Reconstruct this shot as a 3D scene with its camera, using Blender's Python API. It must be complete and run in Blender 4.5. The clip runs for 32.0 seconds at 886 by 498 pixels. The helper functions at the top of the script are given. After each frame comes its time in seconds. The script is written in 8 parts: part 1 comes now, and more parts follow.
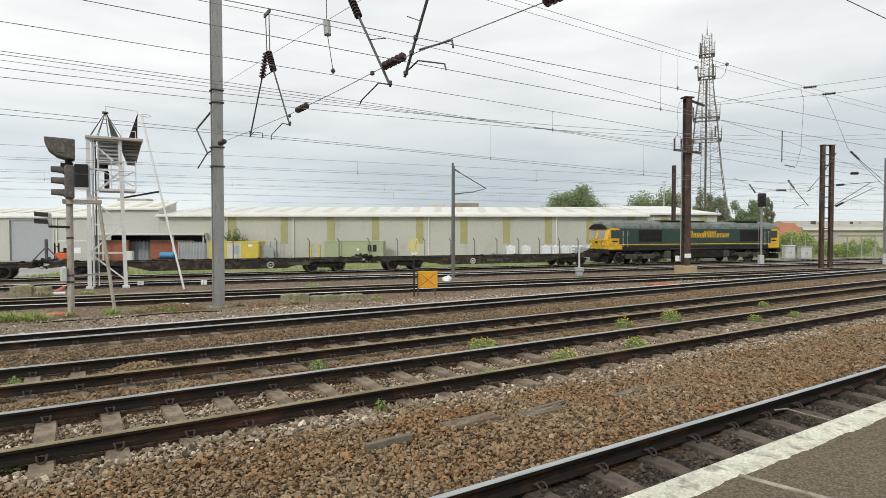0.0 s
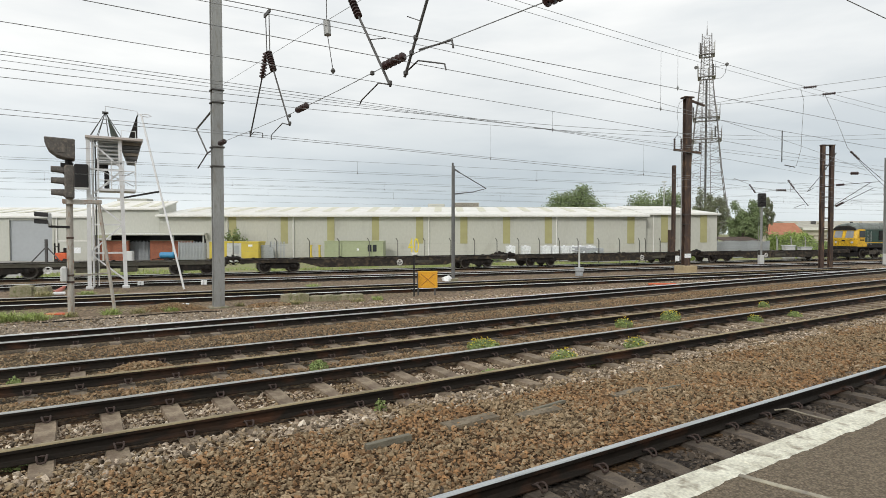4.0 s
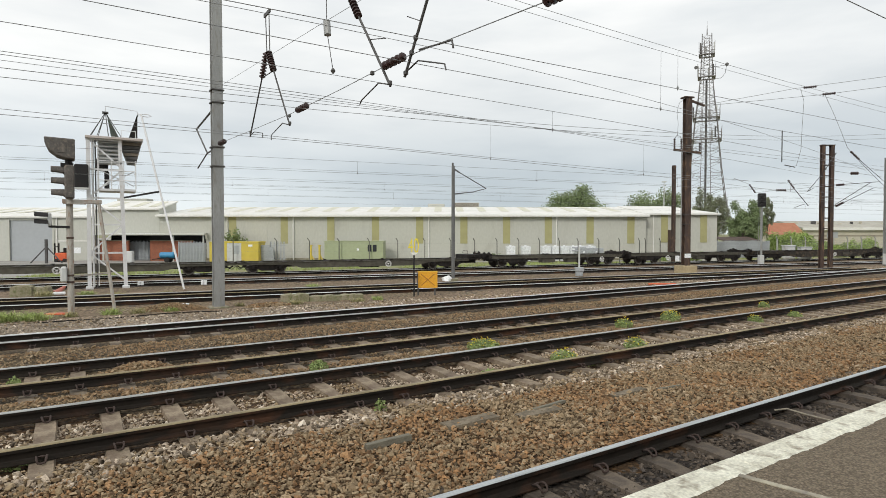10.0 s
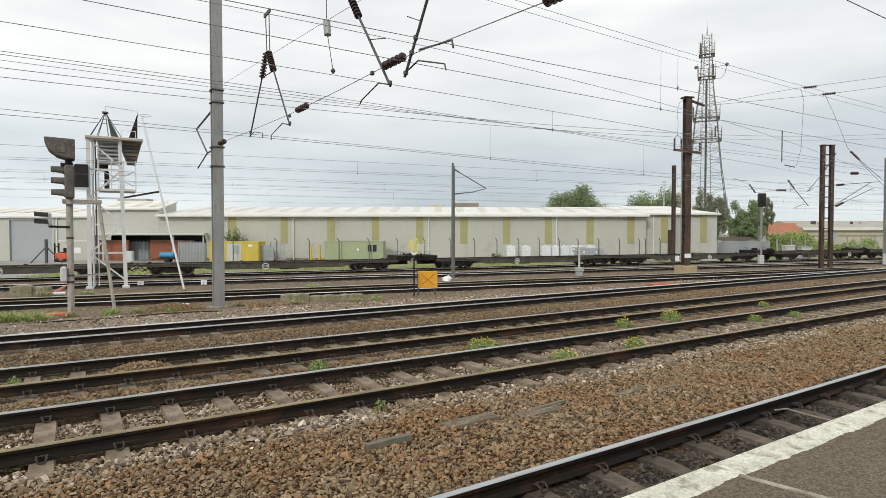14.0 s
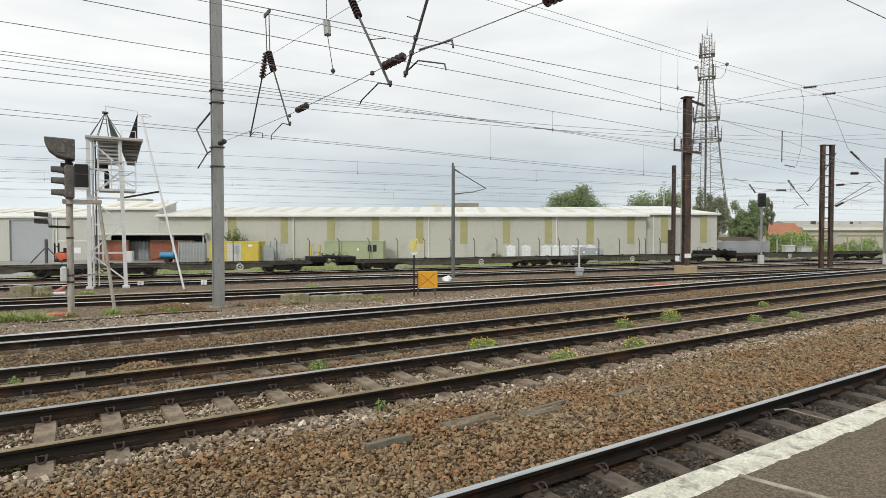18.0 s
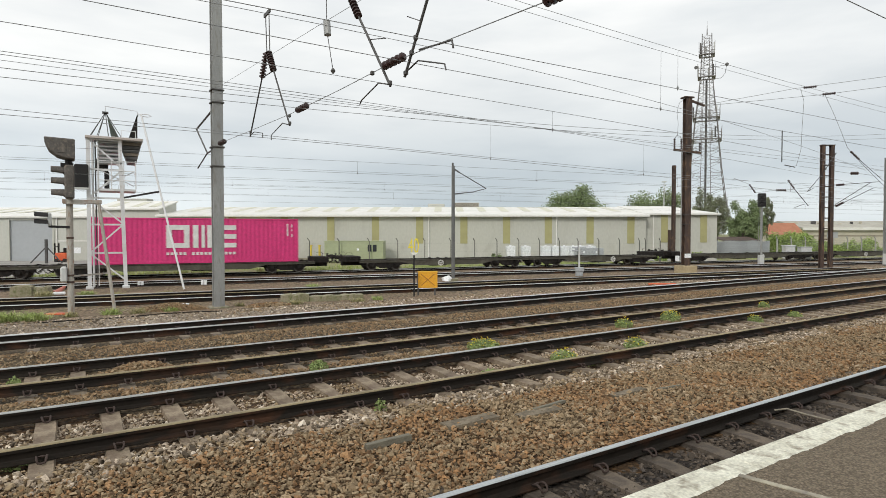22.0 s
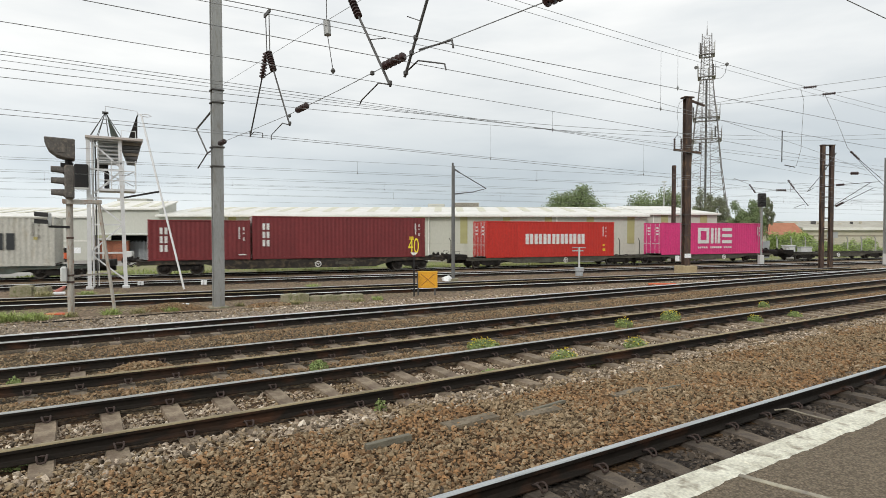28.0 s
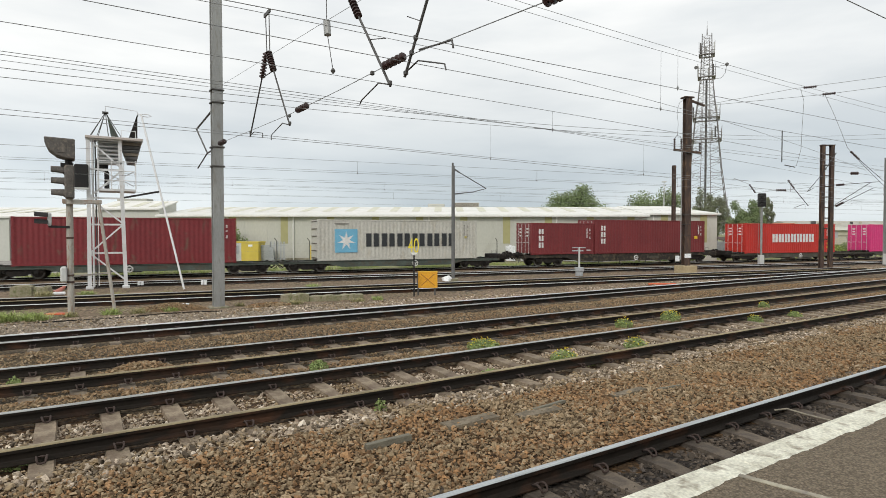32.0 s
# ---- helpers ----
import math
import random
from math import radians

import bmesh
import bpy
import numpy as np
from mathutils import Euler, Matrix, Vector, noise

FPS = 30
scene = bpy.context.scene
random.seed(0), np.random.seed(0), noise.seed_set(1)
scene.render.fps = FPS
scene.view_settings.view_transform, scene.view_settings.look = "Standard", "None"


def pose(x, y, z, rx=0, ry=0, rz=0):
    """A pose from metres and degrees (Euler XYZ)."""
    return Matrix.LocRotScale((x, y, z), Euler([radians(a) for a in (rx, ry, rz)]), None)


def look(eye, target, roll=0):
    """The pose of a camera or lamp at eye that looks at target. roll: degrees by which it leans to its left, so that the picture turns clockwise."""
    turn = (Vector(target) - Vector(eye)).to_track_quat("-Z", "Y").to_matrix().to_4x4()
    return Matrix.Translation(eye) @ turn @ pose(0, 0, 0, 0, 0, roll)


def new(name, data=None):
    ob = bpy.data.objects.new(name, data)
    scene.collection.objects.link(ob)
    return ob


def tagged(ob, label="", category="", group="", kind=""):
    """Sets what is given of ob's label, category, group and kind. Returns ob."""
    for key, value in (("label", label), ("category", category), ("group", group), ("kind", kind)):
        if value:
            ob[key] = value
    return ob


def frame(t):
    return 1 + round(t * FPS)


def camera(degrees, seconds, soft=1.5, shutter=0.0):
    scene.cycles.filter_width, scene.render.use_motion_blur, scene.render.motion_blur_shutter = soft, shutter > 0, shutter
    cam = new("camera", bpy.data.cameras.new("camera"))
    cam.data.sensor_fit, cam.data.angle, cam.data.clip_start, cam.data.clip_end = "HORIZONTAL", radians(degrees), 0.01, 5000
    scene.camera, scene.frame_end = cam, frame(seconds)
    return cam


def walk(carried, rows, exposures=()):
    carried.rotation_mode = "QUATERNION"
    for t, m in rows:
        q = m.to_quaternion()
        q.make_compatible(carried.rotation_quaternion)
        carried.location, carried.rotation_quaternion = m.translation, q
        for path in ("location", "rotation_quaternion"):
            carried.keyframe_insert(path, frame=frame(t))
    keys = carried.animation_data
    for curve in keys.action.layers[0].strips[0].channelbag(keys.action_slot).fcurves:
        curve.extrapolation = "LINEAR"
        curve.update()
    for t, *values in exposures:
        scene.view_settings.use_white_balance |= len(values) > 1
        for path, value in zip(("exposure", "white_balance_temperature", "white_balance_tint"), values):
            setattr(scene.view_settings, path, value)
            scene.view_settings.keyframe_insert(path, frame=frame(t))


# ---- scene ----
# ---------- camera: stands still on the platform ----------
cam = camera(74.554, 32.0, soft=0.6, shutter=0.4)
EYE = (0.0, 0.0, 2.144)
walk(cam, [(0.0, look(EYE, (0, 100, -0.477))), (32.0, look(EYE, (0, 100, -0.477)))])

# ---------- world: bright overcast sky ----------
world = bpy.data.worlds.new("overcast_sky")
scene.world = world
world.use_nodes = True
wn, wl = world.node_tree.nodes, world.node_tree.links
wn.clear()
w_out = wn.new("ShaderNodeOutputWorld")
w_bg = wn.new("ShaderNodeBackground")
w_sky = wn.new("ShaderNodeTexSky")
w_sky.sky_type = "NISHITA"
w_sky.sun_disc = False
w_sky.sun_elevation = radians(35)
w_sky.sun_rotation = radians(-150)
w_co = wn.new("ShaderNodeTexCoord")
w_map = wn.new("ShaderNodeMapping")
w_map.inputs["Scale"].default_value = (1.0, 1.0, 4.5)
w_noise = wn.new("ShaderNodeTexNoise")
w_noise.inputs["Scale"].default_value = 2.2
w_noise.inputs["Detail"].default_value = 7.0
w_noise.inputs["Roughness"].default_value = 0.5
w_ramp = wn.new("ShaderNodeValToRGB")
w_ramp.color_ramp.elements[0].position, w_ramp.color_ramp.elements[0].color = 0.36, (0.765, 0.79, 0.805, 1)
w_ramp.color_ramp.elements[1].position, w_ramp.color_ramp.elements[1].color = 0.60, (0.98, 0.978, 0.965, 1)
w_sep = wn.new("ShaderNodeSeparateXYZ")
w_h = wn.new("ShaderNodeValToRGB")
w_h.color_ramp.elements[0].position, w_h.color_ramp.elements[0].color = 0.0, (0.80, 0.855, 0.88, 1)
w_h.color_ramp.elements[1].position, w_h.color_ramp.elements[1].color = 0.36, (1.06, 1.06, 1.05, 1)
e = w_h.color_ramp.elements.new(0.10)
e.color = (0.64, 0.695, 0.735, 1)
e = w_h.color_ramp.elements.new(0.21)
e.color = (0.865, 0.885, 0.893, 1)
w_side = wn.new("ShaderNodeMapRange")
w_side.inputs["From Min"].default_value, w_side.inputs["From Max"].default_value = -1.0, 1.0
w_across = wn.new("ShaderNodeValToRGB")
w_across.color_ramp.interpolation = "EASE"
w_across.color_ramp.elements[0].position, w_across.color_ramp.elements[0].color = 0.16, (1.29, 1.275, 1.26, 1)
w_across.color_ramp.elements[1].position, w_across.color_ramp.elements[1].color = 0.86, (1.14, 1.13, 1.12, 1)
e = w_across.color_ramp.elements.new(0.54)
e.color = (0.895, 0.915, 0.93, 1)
w_low = wn.new("ShaderNodeMapRange")
w_low.inputs["From Min"].default_value, w_low.inputs["From Max"].default_value = 0.06, 0.34
w_low.inputs["To Min"].default_value, w_low.inputs["To Max"].default_value = 1.0, 0.0
w_blend = wn.new("ShaderNodeMixRGB")
w_blend.inputs["Color1"].default_value = (1.02, 1.02, 1.02, 1)
w_lr = wn.new("ShaderNodeMixRGB")
w_lr.blend_type = "MULTIPLY"
w_lr.inputs["Fac"].default_value = 1.0
w_mul = wn.new("ShaderNodeMixRGB")
w_mul.blend_type = "MULTIPLY"
w_mul.inputs["Fac"].default_value = 1.0
w_scale = wn.new("ShaderNodeMixRGB")
w_scale.blend_type = "MULTIPLY"
w_scale.inputs["Fac"].default_value = 1.0
w_scale.inputs["Color2"].default_value = (0.1, 0.1, 0.1, 1)
w_mix = wn.new("ShaderNodeMixRGB")
w_mix.inputs["Fac"].default_value = 0.96
wl.new(w_co.outputs["Generated"], w_map.inputs["Vector"])
wl.new(w_map.outputs["Vector"], w_noise.inputs["Vector"])
wl.new(w_noise.outputs["Fac"], w_ramp.inputs["Fac"])
wl.new(w_co.outputs["Generated"], w_sep.inputs["Vector"])
wl.new(w_sep.outputs["Z"], w_h.inputs["Fac"])
wl.new(w_ramp.outputs["Color"], w_mul.inputs["Color1"])
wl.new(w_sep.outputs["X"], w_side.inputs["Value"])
wl.new(w_h.outputs["Color"], w_lr.inputs["Color1"])
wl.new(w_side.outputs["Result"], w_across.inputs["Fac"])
wl.new(w_sep.outputs["Z"], w_low.inputs["Value"])
wl.new(w_low.outputs["Result"], w_blend.inputs["Fac"])
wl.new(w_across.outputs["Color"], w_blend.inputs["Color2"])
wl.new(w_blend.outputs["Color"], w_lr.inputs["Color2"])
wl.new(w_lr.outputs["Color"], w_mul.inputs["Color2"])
wl.new(w_sky.outputs["Color"], w_scale.inputs["Color1"])
wl.new(w_scale.outputs["Color"], w_mix.inputs["Color1"])
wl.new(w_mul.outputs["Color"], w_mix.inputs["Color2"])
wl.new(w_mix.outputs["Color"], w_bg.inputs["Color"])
w_bg.inputs["Strength"].default_value = 1.05
wl.new(w_bg.outputs["Background"], w_out.inputs["Surface"])

sun_data = bpy.data.lights.new("sun", "SUN")
sun_data.energy, sun_data.angle, sun_data.color = 1.5, radians(12), (1.0, 0.965, 0.90)
sun = new("sun", sun_data)
sun.matrix_world = look((-50, -85, 80), (0, 20, 0))

# ---------- mesh tools ----------
class Geo:
    """Vertices and faces, gathered piece by piece."""

    def __init__(self):
        self.v, self.f = [], []

    def add(self, verts, faces):
        n = len(self.v)
        self.v.extend([tuple(p) for p in verts])
        self.f.extend([tuple(i + n for i in q) for q in faces])
        return self

    def box(self, x0, x1, y0, y1, z0, z1):
        vs = [(x, y, z) for z in (z0, z1) for y in (y0, y1) for x in (x0, x1)]
        return self.add(vs, [(0, 2, 3, 1), (4, 5, 7, 6), (0, 1, 5, 4), (1, 3, 7, 5), (3, 2, 6, 7), (2, 0, 4, 6)])

    def cbox(self, x0, x1, y0, y1, z0, z1, c=0.01):
        """A box with all edges chamfered."""
        vs, idx = [], {}
        for i, x in enumerate((x0, x1)):
            for j, y in enumerate((y0, y1)):
                for k, z in enumerate((z0, z1)):
                    sx, sy, sz = (1, -1)[i], (1, -1)[j], (1, -1)[k]
                    for a, p in enumerate(((x, y + sy * c, z + sz * c), (x + sx * c, y, z + sz * c), (x + sx * c, y + sy * c, z))):
                        idx[i, j, k, a] = len(vs)
                        vs.append(p)
        fs = []
        for i in (0, 1):
            fs.append([idx[i, j, k, 0] for j, k in ((0, 0), (1, 0), (1, 1), (0, 1))])
            fs.append([idx[j, i, k, 1] for j, k in ((0, 0), (1, 0), (1, 1), (0, 1))])
            fs.append([idx[j, k, i, 2] for j, k in ((0, 0), (1, 0), (1, 1), (0, 1))])
        for i in (0, 1):
            for j in (0, 1):
                fs.append([idx[i, j, 0, 0], idx[i, j, 1, 0], idx[i, j, 1, 1], idx[i, j, 0, 1]])
                fs.append([idx[i, 0, j, 0], idx[i, 1, j, 0], idx[i, 1, j, 2], idx[i, 0, j, 2]])
                fs.append([idx[0, i, j, 1], idx[1, i, j, 1], idx[1, i, j, 2], idx[0, i, j, 2]])
                for k in (0, 1):
                    fs.append([idx[i, j, k, a] for a in range(3)])
        return self.add(vs, fs)

    def beam(self, p, q, w, h=None, up=(0, 0, 1)):
        """A square bar from p to q."""
        h = w if h is None else h
        p, q = Vector(p), Vector(q)
        d = (q - p).normalized()
        s = d.cross(Vector(up))
        s = d.cross(Vector((1, 0, 0))) if s.length < 1e-4 else s
        s.normalize()
        t = s.cross(d)
        vs = [b + s * (a * w / 2) + t * (c * h / 2) for b in (p, q) for a, c in ((-1, -1), (1, -1), (1, 1), (-1, 1))]
        return self.add(vs, [(3, 2, 1, 0), (4, 5, 6, 7), (0, 1, 5, 4), (1, 2, 6, 5), (2, 3, 7, 6), (3, 0, 4, 7)])

    def tube(self, p, q, r, r2=None, n=8, caps=True):
        r2 = r if r2 is None else r2
        p, q = Vector(p), Vector(q)
        d = (q - p).normalized()
        s = d.orthogonal().normalized()
        t = d.cross(s)
        vs = []
        for b, rad in ((p, r), (q, r2)):
            for i in range(n):
                a = 2 * math.pi * i / n
                vs.append(b + s * (math.cos(a) * rad) + t * (math.sin(a) * rad))
        fs = [(i, (i + 1) % n, n + (i + 1) % n, n + i) for i in range(n)]
        if caps:
            fs += [tuple(range(n))[::-1], tuple(range(n, 2 * n))]
        return self.add(vs, fs)

    def path(self, pts, r, n=6):
        """One bent bar through the points."""
        pts = [Vector(p) for p in pts]
        side, rings = None, []
        for k, p in enumerate(pts):
            a = (p - pts[k - 1]).normalized() if k else None
            b = (pts[k + 1] - p).normalized() if k < len(pts) - 1 else None
            d = (a + b) if a and b else (a or b)
            d = d.normalized() if d.length > 1e-4 else a
            side = d.orthogonal() if side is None else side - d * side.dot(d)
            side = (side if side.length > 1e-4 else d.orthogonal()).normalized()
            t = d.cross(side)
            rings.append([p + side * (math.cos(2 * math.pi * i / n) * r) + t * (math.sin(2 * math.pi * i / n) * r) for i in range(n)])
        return self.loft(rings)

    def turned(self, p, d, profile, n=12):
        """A turned body from p along d: profile of (distance, radius)."""
        p, d = Vector(p), Vector(d).normalized()
        s = d.orthogonal().normalized()
        t = d.cross(s)
        vs = [p + d * a + s * (math.cos(2 * math.pi * i / n) * r) + t * (math.sin(2 * math.pi * i / n) * r) for a, r in profile for i in range(n)]
        fs = []
        for k in range(len(profile) - 1):
            fs += [(k * n + i, k * n + (i + 1) % n, (k + 1) * n + (i + 1) % n, (k + 1) * n + i) for i in range(n)]
        m = (len(profile) - 1) * n
        fs += [tuple(range(n))[::-1], tuple(range(m, m + n))]
        return self.add(vs, fs)

    def loft(self, rings, caps=True):
        n = len(rings[0])
        vs = [p for r in rings for p in r]
        fs = []
        for k in range(len(rings) - 1):
            fs += [(k * n + i, k * n + (i + 1) % n, (k + 1) * n + (i + 1) % n, (k + 1) * n + i) for i in range(n)]
        if caps:
            m = (len(rings) - 1) * n
            fs += [tuple(range(n))[::-1], tuple(range(m, m + n))]
        return self.add(vs, fs)

    def prism(self, poly, axis, a, b):
        """A polygon drawn out along an axis. x: (y, z); y: (x, z); z: (x, y)."""
        put = {"x": lambda c, p: (c, p[0], p[1]), "y": lambda c, p: (p[0], c, p[1]), "z": lambda c, p: (p[0], p[1], c)}[axis]
        return self.loft([[put(a, p) for p in poly], [put(b, p) for p in poly]])

    def mesh(self, name):
        me = bpy.data.meshes.new(name)
        me.from_pydata(self.v, [], self.f)
        bm = bmesh.new()
        bm.from_mesh(me)
        bmesh.ops.recalc_face_normals(bm, faces=bm.faces)
        bm.to_mesh(me)
        bm.free()
        return me


def part(name, geo, material, parent, label="", m=None, bevel=0.0, smooth=False):
    """Links a Geo, or a finished mesh, as one mesh object under a thing or a part."""
    me = geo.mesh(name) if isinstance(geo, Geo) else geo
    if material is not None and not me.materials:
        me.materials.append(material)
    ob = new(name, me)
    ob.parent = parent
    if m is not None:
        ob.matrix_local = m
    if smooth:
        me.shade_smooth()
    if bevel:
        mod = ob.modifiers.new("edges", "BEVEL")
        mod.width, mod.segments, mod.limit_method = bevel, 1, "ANGLE"
    if label:
        tagged(ob, label)
    return ob


def thing(name, m, label, category, group="", kind=""):
    """An Empty at the base of a thing, at the pose m."""
    ob = new(name)
    ob.empty_display_size = 0.2
    ob.matrix_world = m
    return tagged(ob, label, category, group, kind)


# ---------- materials ----------
def surf(name, a, b=None, rough=0.7, metal=0.0, scale=1.5, fine=30.0, dirt=None, dirt_amount=0.35, bump=0.15, stretch=(1, 1, 1), grain=0.12, island=0.0, per_object=0.0, spec=0.5):
    """A surface that wanders between two colours in broad patches, with fine grain, stains and relief."""
    b = b or tuple(c * 0.75 for c in a)
    m = bpy.data.materials.new(name)
    m.use_nodes = True
    n, l = m.node_tree.nodes, m.node_tree.links
    n.clear()
    out = n.new("ShaderNodeOutputMaterial")
    bs = n.new("ShaderNodeBsdfPrincipled")
    l.new(bs.outputs[0], out.inputs[0])
    co = n.new("ShaderNodeTexCoord")
    mp = n.new("ShaderNodeMapping")
    mp.inputs["Scale"].default_value = stretch
    l.new(co.outputs["Object"], mp.inputs["Vector"])
    broad = n.new("ShaderNodeTexNoise")
    broad.inputs["Scale"].default_value, broad.inputs["Detail"].default_value = scale, 6.0
    l.new(mp.outputs[0], broad.inputs["Vector"])
    small = n.new("ShaderNodeTexNoise")
    small.inputs["Scale"].default_value, small.inputs["Detail"].default_value = fine, 4.0
    l.new(mp.outputs[0], small.inputs["Vector"])
    fac = n.new("ShaderNodeMapRange")
    fac.inputs["From Min"].default_value, fac.inputs["From Max"].default_value = 0.33, 0.67
    l.new(broad.outputs["Fac"], fac.inputs["Value"])
    mix = n.new("ShaderNodeMixRGB")
    mix.inputs["Color1"].default_value, mix.inputs["Color2"].default_value = (*a, 1), (*b, 1)
    l.new(fac.outputs[0], mix.inputs["Fac"])
    last = mix.outputs[0]
    if dirt:
        st = n.new("ShaderNodeTexNoise")
        st.inputs["Scale"].default_value, st.inputs["Detail"].default_value = scale * 2.7, 8.0
        st.inputs["Distortion"].default_value = 0.6
        l.new(mp.outputs[0], st.inputs["Vector"])
        dr = n.new("ShaderNodeMapRange")
        dr.inputs["From Min"].default_value, dr.inputs["From Max"].default_value = 0.60 - dirt_amount * 0.4, 0.78 - dirt_amount * 0.2
        l.new(st.outputs["Fac"], dr.inputs["Value"])
        dm = n.new("ShaderNodeMixRGB")
        dm.inputs["Color2"].default_value = (*dirt, 1)
        l.new(dr.outputs[0], dm.inputs["Fac"])
        l.new(last, dm.inputs["Color1"])
        last = dm.outputs[0]
    gr = n.new("ShaderNodeMapRange")
    gr.inputs["From Min"].default_value, gr.inputs["From Max"].default_value = 0.25, 0.75
    gr.inputs["To Min"].default_value, gr.inputs["To Max"].default_value = 1 - grain * 2, 1 + grain * 2
    l.new(small.outputs["Fac"], gr.inputs["Value"])
    hs = n.new("ShaderNodeHueSaturation")
    l.new(last, hs.inputs["Color"])
    value = gr.outputs[0]
    for amount, node, socket in ((island, "ShaderNodeNewGeometry", "Random Per Island"), (per_object, "ShaderNodeObjectInfo", "Random")):
        if amount:
            src = n.new(node)
            r = n.new("ShaderNodeMapRange")
            r.inputs["To Min"].default_value, r.inputs["To Max"].default_value = 1 - amount, 1 + amount
            l.new(src.outputs[socket], r.inputs["Value"])
            mu = n.new("ShaderNodeMath")
            mu.operation = "MULTIPLY"
            l.new(value, mu.inputs[0])
            l.new(r.outputs[0], mu.inputs[1])
            value = mu.outputs[0]
    l.new(value, hs.inputs["Value"])
    l.new(hs.outputs[0], bs.inputs["Base Color"])
    rr = n.new("ShaderNodeMapRange")
    rr.inputs["To Min"].default_value, rr.inputs["To Max"].default_value = max(0.05, rough - 0.12), min(1.0, rough + 0.12)
    l.new(broad.outputs["Fac"], rr.inputs["Value"])
    l.new(rr.outputs[0], bs.inputs["Roughness"])
    bs.inputs["Metallic"].default_value = metal
    bs.inputs["Specular IOR Level"].default_value = spec
    if bump:
        bp = n.new("ShaderNodeBump")
        bp.inputs["Strength"].default_value, bp.inputs["Distance"].default_value = bump, 0.02
        l.new(small.outputs["Fac"], bp.inputs["Height"])
        l.new(bp.outputs[0], bs.inputs["Normal"])
    return m


def stone_surface(name, cols, cell, rough=0.9, bump=0.8, gaps=0.35):
    """Broken stone: every stone takes its own shade, in brown and grey patches; gaps sets the shadow painted between
    stones.
    """
    m = bpy.data.materials.new(name)
    m.use_nodes = True
    n, l = m.node_tree.nodes, m.node_tree.links
    bs = n["Principled BSDF"]
    bs.inputs["Roughness"].default_value = rough
    bs.inputs["Specular IOR Level"].default_value = 0.2
    co = n.new("ShaderNodeTexCoord")
    vo = n.new("ShaderNodeTexVoronoi")
    vo.inputs["Scale"].default_value = cell
    l.new(co.outputs["Object"], vo.inputs["Vector"])
    patch = n.new("ShaderNodeTexNoise")
    patch.inputs["Scale"].default_value, patch.inputs["Detail"].default_value = 0.55, 5.0
    l.new(co.outputs["Object"], patch.inputs["Vector"])
    sep = n.new("ShaderNodeSeparateColor")
    l.new(vo.outputs["Color"], sep.inputs[0])
    ramp = n.new("ShaderNodeValToRGB")
    ramp.color_ramp.interpolation = "LINEAR"
    els = ramp.color_ramp.elements
    while len(els) < len(cols):
        els.new(0.5)
    for i, c in enumerate(cols):
        els[i].position, els[i].color = i / (len(cols) - 1), (*c, 1)
    mixf = n.new("ShaderNodeMath")
    mixf.operation = "MULTIPLY_ADD"
    mixf.inputs[1].default_value = 0.62
    l.new(sep.outputs[0], mixf.inputs[0])
    pr = n.new("ShaderNodeMapRange")
    pr.inputs["From Min"].default_value, pr.inputs["From Max"].default_value = 0.3, 0.7
    pr.inputs["To Min"].default_value, pr.inputs["To Max"].default_value = 0.0, 0.38
    l.new(patch.outputs["Fac"], pr.inputs["Value"])
    l.new(pr.outputs[0], mixf.inputs[2])
    l.new(mixf.outputs[0], ramp.inputs["Fac"])
    # shadow between stones, painted: the colour darkens towards the cell borders
    gap_shadow = n.new("ShaderNodeMapRange")
    gap_shadow.inputs["From Min"].default_value, gap_shadow.inputs["From Max"].default_value = 0.25, 0.75
    gap_shadow.inputs["To Min"].default_value, gap_shadow.inputs["To Max"].default_value = 1.0, gaps
    l.new(vo.outputs["Distance"], gap_shadow.inputs["Value"])
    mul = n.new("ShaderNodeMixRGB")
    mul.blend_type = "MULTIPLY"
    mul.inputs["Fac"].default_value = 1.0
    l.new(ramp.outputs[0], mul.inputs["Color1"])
    l.new(gap_shadow.outputs[0], mul.inputs["Color2"])
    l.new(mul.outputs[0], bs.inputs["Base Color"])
    bp = n.new("ShaderNodeBump")
    bp.invert = True
    bp.inputs["Strength"].default_value, bp.inputs["Distance"].default_value = bump, 0.03
    l.new(vo.outputs["Distance"], bp.inputs["Height"])
    l.new(bp.outputs[0], bs.inputs["Normal"])
    return m


